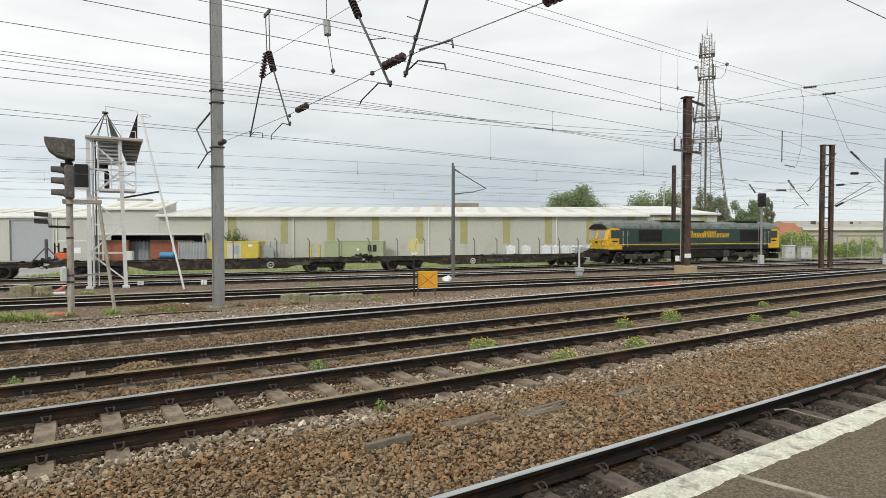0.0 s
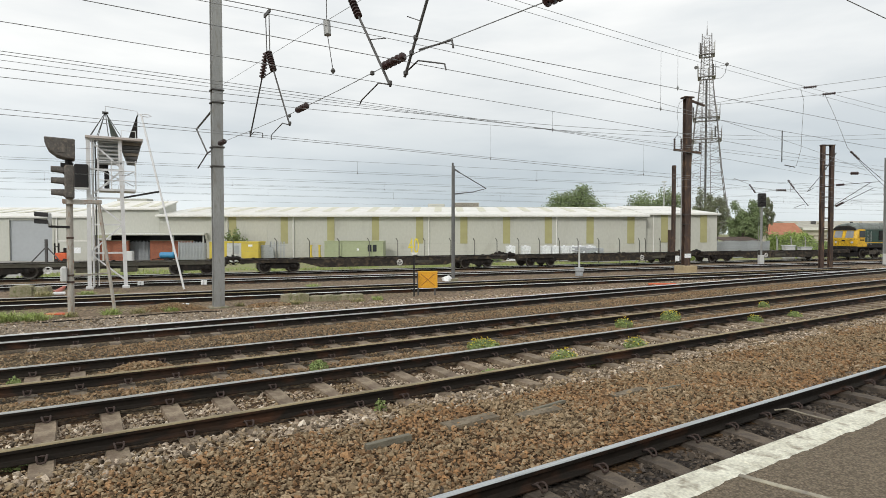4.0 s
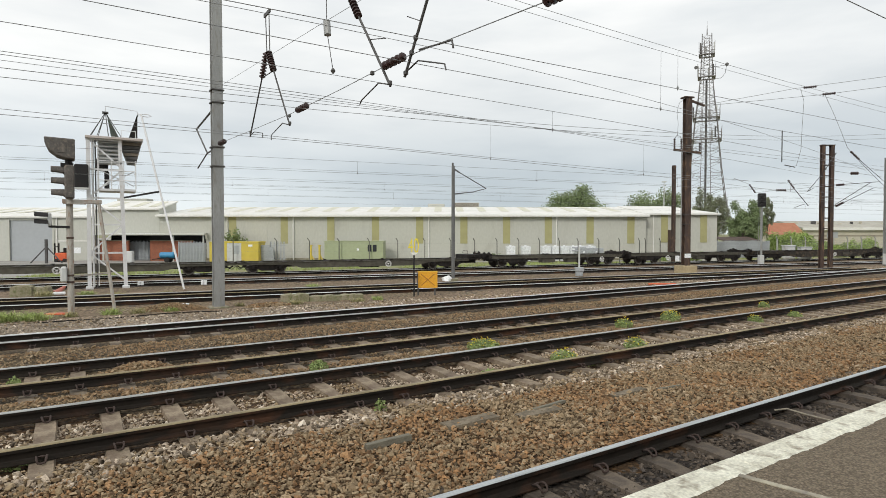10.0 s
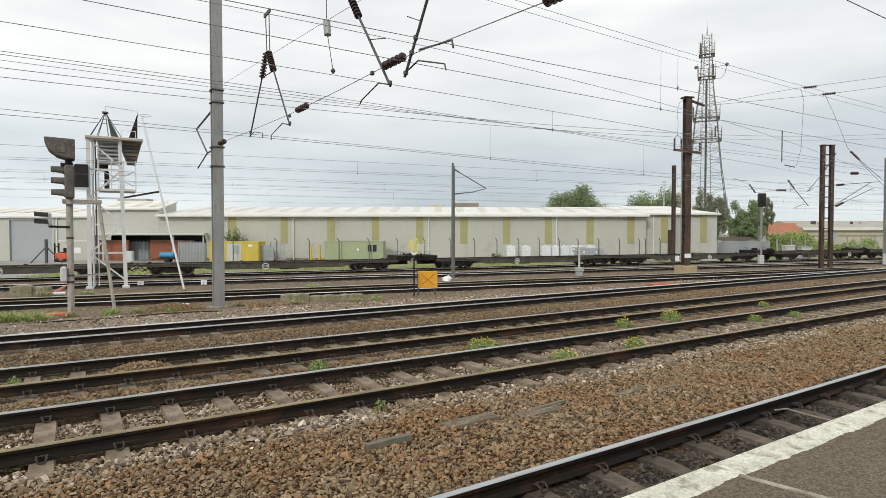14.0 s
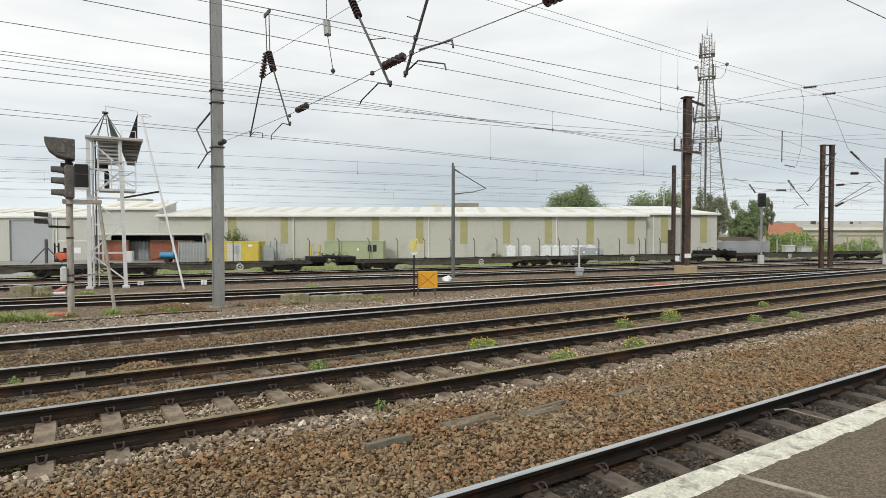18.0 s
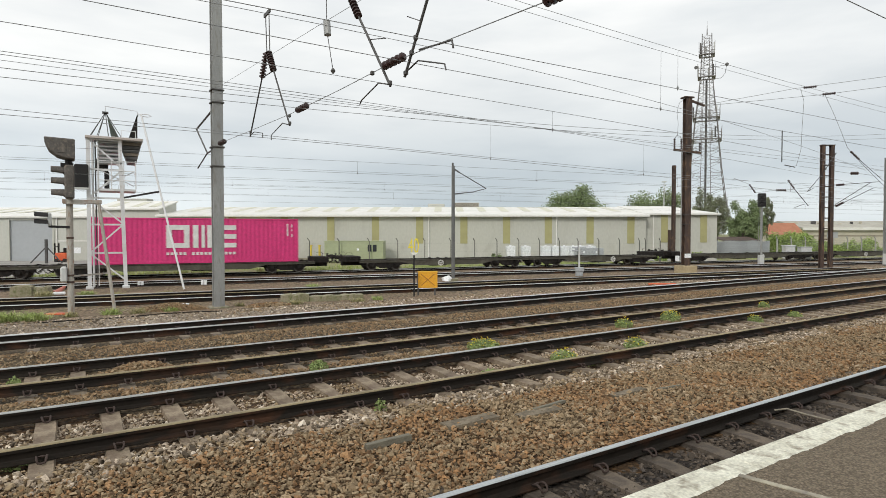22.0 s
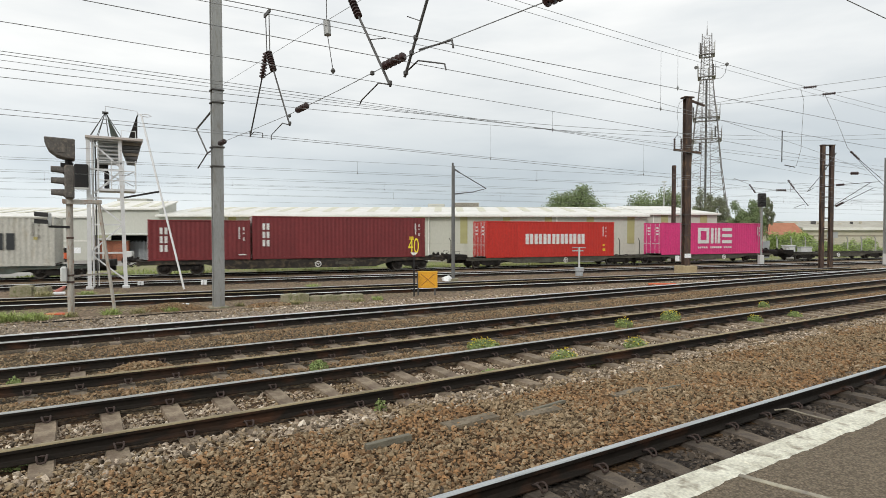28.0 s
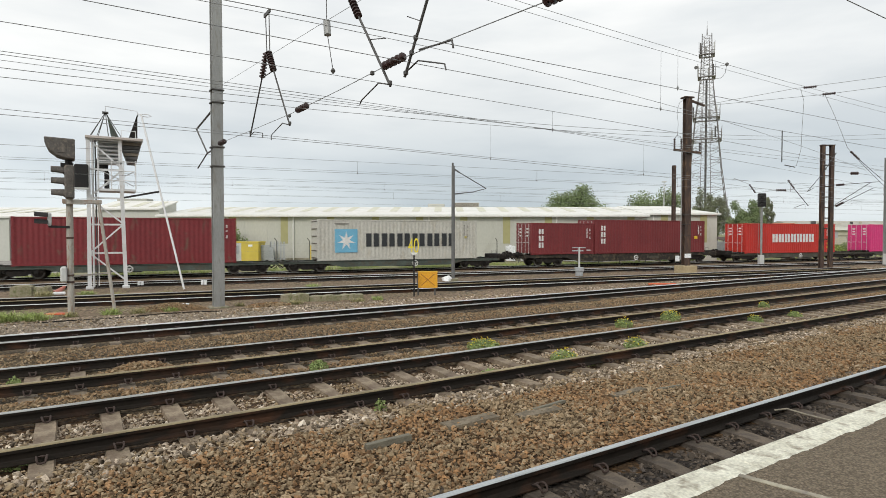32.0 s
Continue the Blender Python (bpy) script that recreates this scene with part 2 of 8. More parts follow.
def loose_stone(name, cols, other, share=0.5):
    """Loose stones of one mesh: every stone takes its own shade, from two mixed sorts in patches."""
    m = bpy.data.materials.new(name)
    m.use_nodes = True
    n, l = m.node_tree.nodes, m.node_tree.links
    bs = n["Principled BSDF"]
    bs.inputs["Roughness"].default_value = 0.9
    bs.inputs["Specular IOR Level"].default_value = 0.2
    ge = n.new("ShaderNodeNewGeometry")
    co = n.new("ShaderNodeTexCoord")
    patch = n.new("ShaderNodeTexNoise")
    patch.inputs["Scale"].default_value, patch.inputs["Detail"].default_value = 0.75, 3.0
    l.new(co.outputs["Object"], patch.inputs["Vector"])
    ramps = []
    for sort in (cols, other):
        ramp = n.new("ShaderNodeValToRGB")
        els = ramp.color_ramp.elements
        while len(els) < len(sort):
            els.new(0.5)
        for i, c in enumerate(sort):
            els[i].position, els[i].color = i / (len(sort) - 1), (*c, 1)
        l.new(ge.outputs["Random Per Island"], ramp.inputs["Fac"])
        ramps.append(ramp)
    mu = n.new("ShaderNodeMath")
    mu.operation = "MULTIPLY"
    mu.inputs[1].default_value = 37.7
    l.new(ge.outputs["Random Per Island"], mu.inputs[0])
    fr = n.new("ShaderNodeMath")
    fr.operation = "FRACT"
    l.new(mu.outputs[0], fr.inputs[0])
    ad = n.new("ShaderNodeMath")
    ad.operation = "MULTIPLY_ADD"
    ad.inputs[1].default_value = 0.33
    l.new(fr.outputs[0], ad.inputs[0])
    l.new(patch.outputs["Fac"], ad.inputs[2])
    pr = n.new("ShaderNodeMapRange")
    pr.inputs["From Min"].default_value, pr.inputs["From Max"].default_value = 0.62 - 0.24 * (share - 0.5) - 0.05, 0.62 - 0.24 * (share - 0.5) + 0.05
    l.new(ad.outputs[0], pr.inputs["Value"])
    sortmix = n.new("ShaderNodeMixRGB")
    l.new(pr.outputs[0], sortmix.inputs["Fac"])
    l.new(ramps[0].outputs[0], sortmix.inputs["Color1"])
    l.new(ramps[1].outputs[0], sortmix.inputs["Color2"])
    no = n.new("ShaderNodeTexNoise")
    no.inputs["Scale"].default_value = 60.0
    l.new(co.outputs["Object"], no.inputs["Vector"])
    mul = n.new("ShaderNodeMixRGB")
    mul.blend_type = "OVERLAY"
    mul.inputs["Fac"].default_value = 0.5
    l.new(sortmix.outputs[0], mul.inputs["Color1"])
    l.new(no.outputs["Fac"], mul.inputs["Color2"])
    l.new(mul.outputs[0], bs.inputs["Base Color"])
    return m


RUSTY = [(0.072, 0.045, 0.025), (0.232, 0.137, 0.071), (0.34, 0.202, 0.101), (0.15, 0.092, 0.05), (0.372, 0.231, 0.12), (0.243, 0.147, 0.077), (0.347, 0.197, 0.094), (0.129, 0.082, 0.048), (0.388, 0.251, 0.136)]
OLIVE = [(0.062, 0.046, 0.029), (0.227, 0.167, 0.101), (0.338, 0.254, 0.155), (0.139, 0.103, 0.063), (0.372, 0.281, 0.178), (0.189, 0.134, 0.079), (0.288, 0.217, 0.13), (0.397, 0.313, 0.213)]
GREYS = [(0.073, 0.058, 0.044), (0.261, 0.21, 0.153), (0.162, 0.132, 0.097), (0.416, 0.343, 0.262), (0.311, 0.25, 0.19), (0.568, 0.48, 0.376), (0.244, 0.183, 0.132), (0.793, 0.698, 0.575)]
OILY = [(0.022, 0.018, 0.015), (0.070, 0.055, 0.042), (0.045, 0.037, 0.030), (0.11, 0.088, 0.068), (0.03, 0.026, 0.024), (0.085, 0.072, 0.062)]
# ground under the loose stones: their colours darkened to paint the gap shadows
M_BALLASTSHADE = stone_surface("ballast", [tuple(c * 0.36 for c in s) for s in RUSTY], 17.0)
M_BALLASTMIDSHADE = stone_surface("mid_ballast_gap_shade", [tuple(0.5 * c for c in s) for s in OLIVE], 17.0)
M_PATH = stone_surface("trackside_gravel", [tuple(0.85 * c for c in s) for s in GREYS], 22.0, gaps=0.55)
M_STONE = loose_stone("loose_ballast", RUSTY, OLIVE, 0.45)
M_STONEGREY = loose_stone("fresh_ballast", OLIVE, GREYS, 0.6)
M_STONEMID = loose_stone("mixed_ballast", OLIVE, [tuple(0.5 * (a + b) for a, b in zip(s, (0.25, 0.18, 0.11))) for s in RUSTY], 0.45)
M_STONEOIL = loose_stone("oily_ballast", OILY, [tuple(c * 1.5 for c in s) for s in OILY], 0.4)
M_OILBED = stone_surface("oily_bed", [tuple(c * 0.8 for c in s) for s in OILY], 17.0)
M_BALLASTFAR = stone_surface("tan_ballast", [(0.10, 0.073, 0.05), (0.27, 0.20, 0.135), (0.36, 0.27, 0.185), (0.17, 0.125, 0.085), (0.30, 0.215, 0.14), (0.13, 0.12, 0.06), (0.46, 0.38, 0.29)], 11.0, bump=0.8)
M_DIRT = surf("trackside_dirt", (0.30, 0.215, 0.14), (0.21, 0.155, 0.10), 0.95, scale=0.6, fine=14, dirt=(0.07, 0.10, 0.03), dirt_amount=0.35, bump=0.5)
M_GRASS = surf("rough_grass", (0.17, 0.21, 0.06), (0.24, 0.22, 0.11), 0.95, scale=0.35, fine=9, dirt=(0.24, 0.21, 0.16), dirt_amount=0.3, bump=0.6)
M_YARD = surf("yard_concrete", (0.33, 0.32, 0.30), (0.26, 0.25, 0.23), 0.9, scale=0.3, fine=8)
M_RAIL = surf("rusty_rail", (0.021, 0.0165, 0.0125), (0.012, 0.0102, 0.0086), 0.7, scale=1.2, fine=40, dirt=(0.065, 0.030, 0.016), dirt_amount=0.2, stretch=(0.4, 1, 1), spec=0.15)
M_RAILBRIGHT = surf("polished_far_rail", (0.72, 0.73, 0.72), (0.52, 0.53, 0.52), 0.32, metal=0.8, scale=0.8, fine=25, bump=0.02, stretch=(0.1, 4, 1))
M_BED = stone_surface("dark_track_bed", [tuple(c * 1.1 for c in s) for s in OILY], 15.0)
M_RAILMID = surf("lightly_worn_rail_head", (0.47, 0.48, 0.47), (0.33, 0.33, 0.31), 0.36, metal=0.85, scale=0.8, fine=25, bump=0.02, stretch=(0.1, 4, 1))
M_RAILTOP = surf("worn_rail_head", (0.50, 0.525, 0.53), (0.40, 0.42, 0.42), 0.30, metal=1.0, scale=0.8, fine=25, bump=0.02, stretch=(0.1, 4, 1))
M_RAILDULL = surf("dull_rail_head", (0.33, 0.27, 0.16), (0.22, 0.18, 0.105), 0.6, metal=0.3, scale=0.8, fine=25, bump=0.05)
M_SLEEPER = surf("sleeper_concrete", (0.25, 0.20, 0.14), (0.17, 0.132, 0.09), 0.9, scale=2.0, fine=45, dirt=(0.12, 0.085, 0.06), dirt_amount=0.5, per_object=0.15)
M_SLAB = surf("sandy_slab_concrete", (0.20, 0.165, 0.115), (0.15, 0.12, 0.082), 0.95, scale=4, fine=50, dirt=(0.09, 0.07, 0.045), dirt_amount=0.4)
M_TIMBER = surf("old_timber", (0.10, 0.075, 0.055), (0.06, 0.048, 0.038), 0.9, scale=2, fine=30, stretch=(8, 1, 1))
M_SLEEPEROIL = surf("oily_sleeper_concrete", (0.125, 0.098, 0.072), (0.085, 0.068, 0.052), 0.9, scale=2.0, fine=45, dirt=(0.05, 0.04, 0.032), dirt_amount=0.5, per_object=0.15)
M_CLIP = surf("clip_steel", (0.060, 0.038, 0.031), (0.034, 0.024, 0.021), 0.8, metal=0.1, scale=5, fine=60)
M_ASPHALT = stone_surface("platform_asphalt", [(0.10, 0.080, 0.056), (0.20, 0.160, 0.114), (0.145, 0.115, 0.082), (0.24, 0.195, 0.140), (0.155, 0.125, 0.088), (0.25, 0.203, 0.147), (0.175, 0.142, 0.10), (0.72, 0.66, 0.56)], 85.0, bump=0.4, gaps=0.55)
M_EDGE = surf("worn_white_paint", (0.66, 0.65, 0.55), (0.52, 0.505, 0.415), 0.75, scale=5, fine=60, dirt=(0.25, 0.22, 0.165), dirt_amount=0.22, bump=0.3, grain=0.14, per_object=0.06)
M_LINE = surf("faded_line", (0.36, 0.33, 0.25), (0.26, 0.23, 0.17), 0.8, scale=3, fine=40, dirt=(0.16, 0.14, 0.12), dirt_amount=0.5)
M_BRICKWALL = surf("platform_wall", (0.16, 0.12, 0.10), (0.10, 0.08, 0.07), 0.95, scale=2, fine=20)
M_GALV = surf("galvanised_steel", (0.32, 0.325, 0.315), (0.25, 0.255, 0.25), 0.55, metal=0.25, scale=1.5, fine=18, dirt=(0.20, 0.185, 0.165), dirt_amount=0.14, bump=0.02, stretch=(2, 2, 0.5), grain=0.05)
M_MASTGREY = surf("dull_grey_steel", (0.15, 0.152, 0.15), (0.11, 0.112, 0.11), 0.6, metal=0.2, scale=1.5, fine=18, bump=0.02, grain=0.06)
M_GALVDARK = surf("weathered_steel", (0.095, 0.092, 0.088), (0.065, 0.062, 0.06), 0.6, metal=0.25, scale=2, fine=20)
M_RUST = surf("rusty_brown_steel", (0.075, 0.046, 0.036), (0.042, 0.030, 0.026), 0.75, metal=0.1, scale=1.2, fine=20, dirt=(0.15, 0.09, 0.05), dirt_amount=0.25, stretch=(2, 2, 0.5))
M_POST = surf("stained_post", (0.40, 0.38, 0.34), (0.33, 0.30, 0.26), 0.75, scale=1.8, fine=20, dirt=(0.24, 0.13, 0.07), dirt_amount=0.2, stretch=(2, 2, 0.7), grain=0.06)
M_WHITE = surf("white_steel_paint", (0.68, 0.69, 0.70), (0.58, 0.58, 0.58), 0.5, scale=1.5, fine=20, dirt=(0.52, 0.50, 0.46), dirt_amount=0.04, bump=0.01, grain=0.03)
M_BLACK = surf("black_steel", (0.014, 0.014, 0.015), (0.024, 0.022, 0.021), 0.65, scale=2, fine=20, spec=0.3)
M_DARK = surf("dark_grime", (0.020, 0.0175, 0.0155), (0.011, 0.010, 0.0095), 0.9, scale=1.6, fine=18, dirt=(0.045, 0.034, 0.026), dirt_amount=0.2, spec=0.3)
M_PLANK = surf("grey_weathered_timber", (0.17, 0.155, 0.115), (0.11, 0.10, 0.075), 0.9, scale=3, fine=40, stretch=(1, 8, 1))
M_WIRE = surf("weathered_wire", (0.26, 0.265, 0.265), (0.21, 0.215, 0.215), 0.6, metal=0.3, bump=0)
M_INSUL = surf("brown_porcelain", (0.045, 0.022, 0.020), (0.030, 0.016, 0.015), 0.35, scale=4, bump=0)
M_GREYBOX = surf("grey_cabinet_paint", (0.55, 0.56, 0.55), (0.49, 0.50, 0.49), 0.55, scale=1.2, fine=20, dirt=(0.40, 0.38, 0.34), dirt_amount=0.08, grain=0.03)

# ---------- plan ----------
NEAR = pose(0, 0, 0, 0, 0, 33.05)          # frame of the near tracks: x along, y across
FAR_TURN = math.degrees(math.atan(0.418))  # turn of the far tracks


def far_frame(y0, z=0.0, turn=FAR_TURN):
    return pose(0, y0, z, 0, 0, turn)


def smooth_step(a, b, x):
    t = min(1.0, max(0.0, (x - a) / (b - a)))
    return t * t * (3 - 2 * t)


def ground_z(x, y):
    """Height of the ballast or soil: the far tracks lie lower than the near ones."""
    w = y - 0.425 * x
    z = -0.185 - 0.23 * smooth_step(19.0, 24.0, w) - 0.24 * smooth_step(29.5, 36.0, w)
    z += 0.05 * noise.noise((x * 0.35, y * 0.35, 3.0)) + 0.018 * noise.noise((x * 1.7, y * 1.7, 8.0))
    if w < 22:
        d = y * 0.8382 - x * 0.5453
        for c in (3.2, 7.92, 10.85, 14.95):
            z -= 0.045 * (1 - smooth_step(0.75, 1.35, abs(d - c)))
        z += 0.055 * (1 - smooth_step(0.0, 0.75, abs(d - 9.38))) * (0.4 + noise.noise((x * 0.6, y * 0.6, 4.0))) + 0.05 * (1 - smooth_step(0.2, 1.0, abs(d - 12.9)))
    if w > 47:
        z += 0.10 * noise.noise((x * 0.12, y * 0.12, 5.0))
    return z


def spread(lo, hi, centre, fine, grow):
    out, step, p = [centre], fine, centre
    while p < hi:
        p += step
        step *= grow
        out.append(min(p, hi))
    step, p = fine, centre
    while p > lo:
        p -= step
        step *= grow
        out.insert(0, max(p, lo))
    return out


def build_ground():
    xs, ys = spread(-2500, 2500, 2.0, 0.35, 1.026), spread(-2500, 2500, 12.0, 0.35, 1.026)
    verts = [(x, y, ground_z(x, y) if abs(x) < 200 and -20 < y < 200 else -0.665) for y in ys for x in xs]
    nx = len(xs)
    faces, kinds = [], []
    for j in range(len(ys) - 1):
        for i in range(nx - 1):
            faces.append((j * nx + i, j * nx + i + 1, (j + 1) * nx + i + 1, (j + 1) * nx + i))
            x, y = (xs[i] + xs[i + 1]) / 2, (ys[j] + ys[j + 1]) / 2
            w = y - 0.425 * x + 0.8 * noise.noise((x * 0.4, y * 0.4, 1.0))
            kind = 4 if w > 20.5 else 0
            if 28.9 < w < 31.5:
                kind = 1
            elif w > 47.3:
                kind = 3 if (y > 57.5 and x < 29) or x < -28 else 2
            d = y * 0.8382 - x * 0.5453
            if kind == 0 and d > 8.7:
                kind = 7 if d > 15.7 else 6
            if w < 20 and 1.0 < y * 0.8382 - x * 0.5453 < 3.95:
                kind = 5
            if y < -6 or abs(x) > 220:
                kind = 2
            kinds.append(kind)
    me = bpy.data.meshes.new("ground")
    me.from_pydata(verts, [], faces)
    for m in (M_BALLASTSHADE, M_DIRT, M_GRASS, M_YARD, M_BALLASTFAR, M_OILBED, M_BALLASTMIDSHADE, M_PATH):
        me.materials.append(m)
    me.polygons.foreach_set("material_index", kinds)
    me.shade_smooth()
    tagged(new("ground", me), "brown and grey track ballast with rough grass and yard beyond", "ground", kind="structure")


build_ground()

# ---------- tracks ----------
def rail_profile(side):
    """A flat-bottom rail whose head is worn down at the shoulders by side metres."""
    c = max(0.028 - 0.6 * max(side - 0.007, 0.0), 0.012)
    return [(-0.070, -0.159), (0.070, -0.159), (0.070, -0.148), (0.020, -0.132), (0.010, -0.118), (0.010, -0.052), (0.030, -0.048), (0.035, -0.043),
            (0.035, -side - 0.003), (c, -0.004), (-c, -0.004), (-0.035, -side - 0.003), (-0.035, -0.043), (-0.030, -0.048), (-0.010, -0.052), (-0.010, -0.118), (-0.020, -0.132), (-0.070, -0.148)]


def sleeper_mesh():
    g = Geo()
    g.loft([[(-0.14, -1.26, -0.36), (0.14, -1.26, -0.36), (0.105, -1.26, -0.175), (-0.105, -1.26, -0.175)],
            [(-0.14, -0.45, -0.36), (0.14, -0.45, -0.36), (0.105, -0.45, -0.170), (-0.105, -0.45, -0.170)],
            [(-0.14, 0.0, -0.36), (0.14, 0.0, -0.36), (0.10, 0.0, -0.195), (-0.10, 0.0, -0.195)],
            [(-0.14, 0.45, -0.36), (0.14, 0.45, -0.36), (0.105, 0.45, -0.170), (-0.105, 0.45, -0.170)],
            [(-0.14, 1.26, -0.36), (0.14, 1.26, -0.36), (0.105, 1.26, -0.175), (-0.105, 1.26, -0.175)]])
    return g.mesh("sleeper")


def clip_mesh():
    """A sprung rail clip: a bent steel bar that bears on the rail foot."""
    g = Geo()
    pts = [(-0.045, -0.015, -0.122), (-0.046, -0.045, -0.104), (-0.044, -0.085, -0.100), (-0.040, -0.115, -0.120), (-0.030, -0.125, -0.150), (0.0, -0.118, -0.156),
           (0.030, -0.125, -0.150), (0.040, -0.115, -0.120), (0.044, -0.085, -0.100), (0.046, -0.045, -0.104), (0.045, -0.015, -0.122), (0.0, -0.028, -0.112), (-0.045, -0.015, -0.122)]
    g.path(pts, 0.0115, n=6)
    me = g.mesh("rail_clip")
    me.shade_smooth()
    return me


SLEEPER = sleeper_mesh()
SLEEPER.materials.append(M_SLEEPER)
TIE = Geo().cbox(-0.13, 0.13, -1.3, 1.3, -0.30, -0.172, 0.012).mesh("timber_sleeper")
TIE.materials.append(M_TIMBER)
OILY_SLEEPER = sleeper_mesh()
OILY_SLEEPER.materials.append(M_SLEEPEROIL)
CLIP = clip_mesh()
CLIP.materials.append(M_CLIP)


def bend(s):
    """How far the goods lines swing aside at s metres along, and their turn there."""
    a = min(max(s - 10.0, 0.0), 35.0)
    return -0.00064 * a * a - 0.0448 * max(s - 45.0, 0.0), -0.00128 * a


def rail_run(section, x0, x1, curved):
    """A section drawn along x, on the curve where there is one."""
    if not curved:
        return Geo().prism(section, "x", x0, x1)
    xs = [x0] + [10.0 + 3.5 * k for k in range(11)] + [x1]
    return Geo().loft([[(x, a + bend(x)[0], b) for a, b in section] for x in xs])


def build_track(name, m, label, x0, x1, z_near=0.0, z_far=0.0, tops=(M_RAILTOP, M_RAILTOP), spacing=0.70, shift=0.0, timber=False, clips=None, sleepers=None, check=None, body=None, head=0.031, side=0.007, bed=0.0, curved=False):
    """A track along x of its frame; its middle is at y = 0."""
    t = thing(name, m, label, "track", kind="structure")
    rails = [(-0.7525, z_near, tops[0]), (0.7525, z_far, tops[1])] + ([(check, z_far, M_RAILMID)] if check else [])
    for y, z, top in rails:
        r = part("rail", rail_run([(y + a, z + b) for a, b in rail_profile(side)], x0, x1, curved), M_RAIL, t, "rusty brown steel rail")
        c = max(head - 0.006 - side * 0.4, 0.015)
        part("rail_head", rail_run([(y - head, z - side), (y + head, z - side), (y + head, z - side * 0.8), (y + c, z + 0.001), (y - c, z + 0.001), (y - head, z - side * 0.8)], x0, x1, curved), top, r)
    s0, s1 = sleepers or (x0, x1)
    if bed:
        part("bed", rail_run([(-1.15, -0.26), (bed, -0.26), (bed - 0.2, -0.180), (-0.95, -0.180)], x0, x1, curved), M_BED, t, "dark oily stone bed between the rails")
    i, x = 0, s0 + shift
    while x < s1:
        j = random.uniform(-0.03, 0.03)
        off, turn = bend(x) if curved else (0.0, 0.0)
        part("sleeper", TIE if timber else (body or SLEEPER), None, t, m=pose(x + j, off + random.uniform(-0.02, 0.02), min(z_near, z_far) + random.uniform(-0.008, 0.004), 0, 0, math.degrees(turn) + random.uniform(-0.8, 0.8)))
        if clips and clips[0] < x < clips[1]:
            for y, z, _ in rails[:2]:
                for side in (1, -1):
                    part("rail_clip", CLIP, None, t, m=pose(x + j, y - 0.045 * side, z + 0.008, 0, 0, (0 if side > 0 else 180) + random.uniform(-6, 6)))
        x += spacing
    return t


build_track("track_1", NEAR @ pose(0, 3.203, 0), "platform track with bright-headed rails on concrete sleepers", -12, 76, clips=(1, 12), sleepers=(-4, 70), spacing=0.748, shift=0.08, body=OILY_SLEEPER, head=0.035, side=0.010)
build_track("track_2", NEAR @ pose(0, 7.92, 0), "rusty main track on concrete sleepers in ballast", -30, 76, clips=(-4, 26), sleepers=(-8, 80), shift=0.05, tops=(M_RAILDULL, M_RAILMID), head=0.0355, side=0.014)
build_track("track_3", NEAR @ pose(0, 10.85, 0), "lightly used rusty track half sunk in ballast", -40, 76, z_near=0.03, z_far=-0.012, tops=(M_RAILDULL, M_RAILMID), clips=(-6, 16), sleepers=(-14, 75), spacing=0.65, shift=0.51, head=0.0355, side=0.016)
build_track("track_4", NEAR @ pose(0, 14.95, 0), "main track with bright rails and spring clips", -60, 76, z_near=0.025, z_far=-0.05, head=0.037, side=0.024, tops=(M_RAILMID, M_RAILBRIGHT), clips=(-10, 12), sleepers=(-24, 70), spacing=0.705, shift=0.2)
build_track("track_5", far_frame(26.76, -0.25, 24.1), "yard track with bright rails", -60, 33, sleepers=(-45, 33), shift=0.2, timber=True, head=0.037, side=0.021, bed=3.1, check=1.85, tops=(M_RAILBRIGHT, M_RAILDULL))
build_track("track_6", far_frame(38.2, -0.46), "yard track with bright rails", -110, 160, sleepers=(-60, 60), curved=True, timber=True, head=0.037, side=0.021, bed=1.15, tops=(M_RAILBRIGHT, M_RAILBRIGHT))
build_track("track_7", far_frame(44.98, -0.50), "goods track under the freight train", -160, 290, sleepers=(-60, 90), curved=True, timber=True, head=0.037, side=0.021, bed=1.15, tops=(M_RAILBRIGHT, M_RAILBRIGHT))

# ---------- platform ----------
plat = thing("platform", NEAR, "railway platform with worn white edge and patched asphalt", "platform", kind="structure")
part("platform_wall", Geo().box(-60, 140, -14.0, 1.60, -0.30, 0.86), M_BRICKWALL, plat)
part("platform_surface", Geo().box(-60, 140, -14.0, 1.56, 0.86, 0.975), M_ASPHALT, plat)
for i in range(60):
    x = -9.0 + i * 0.915
    part("edge_slab", Geo().cbox(x + 0.003, x + 0.912, 1.565, 1.7065, 0.862, 0.980, 0.008), M_EDGE, plat, "worn white-painted coping slab" if i == 0 else "")
rag = Geo()
wob = [0.026 + 0.010 * noise.noise((0.37 * k, 2.0, 0.0)) + 0.020 * noise.noise((0.09 * k, 7.0, 0.0)) + 0.006 * noise.noise((1.1 * k, 4.0, 0.0)) for k in range(1400)]
for k in range(1399):
    u = -5.0 + 0.025 * k
    rag.add([(u, 1.57, 0.9775), (u + 0.025, 1.57, 0.9775), (u + 0.025, 1.565 - max(0.0, wob[k + 1]), 0.9765), (u, 1.565 - max(0.0, wob[k]), 0.9765)], [(0, 1, 2, 3)])
part("paint_margin", rag, M_EDGE, plat, "ragged edge of the white paint")
part("painted_line", Geo().beam((2.72, 1.555, 0.9765), (2.92, 0.7, 0.9765), 0.035, 0.006), M_LINE, plat, "faded yellowish painted line")

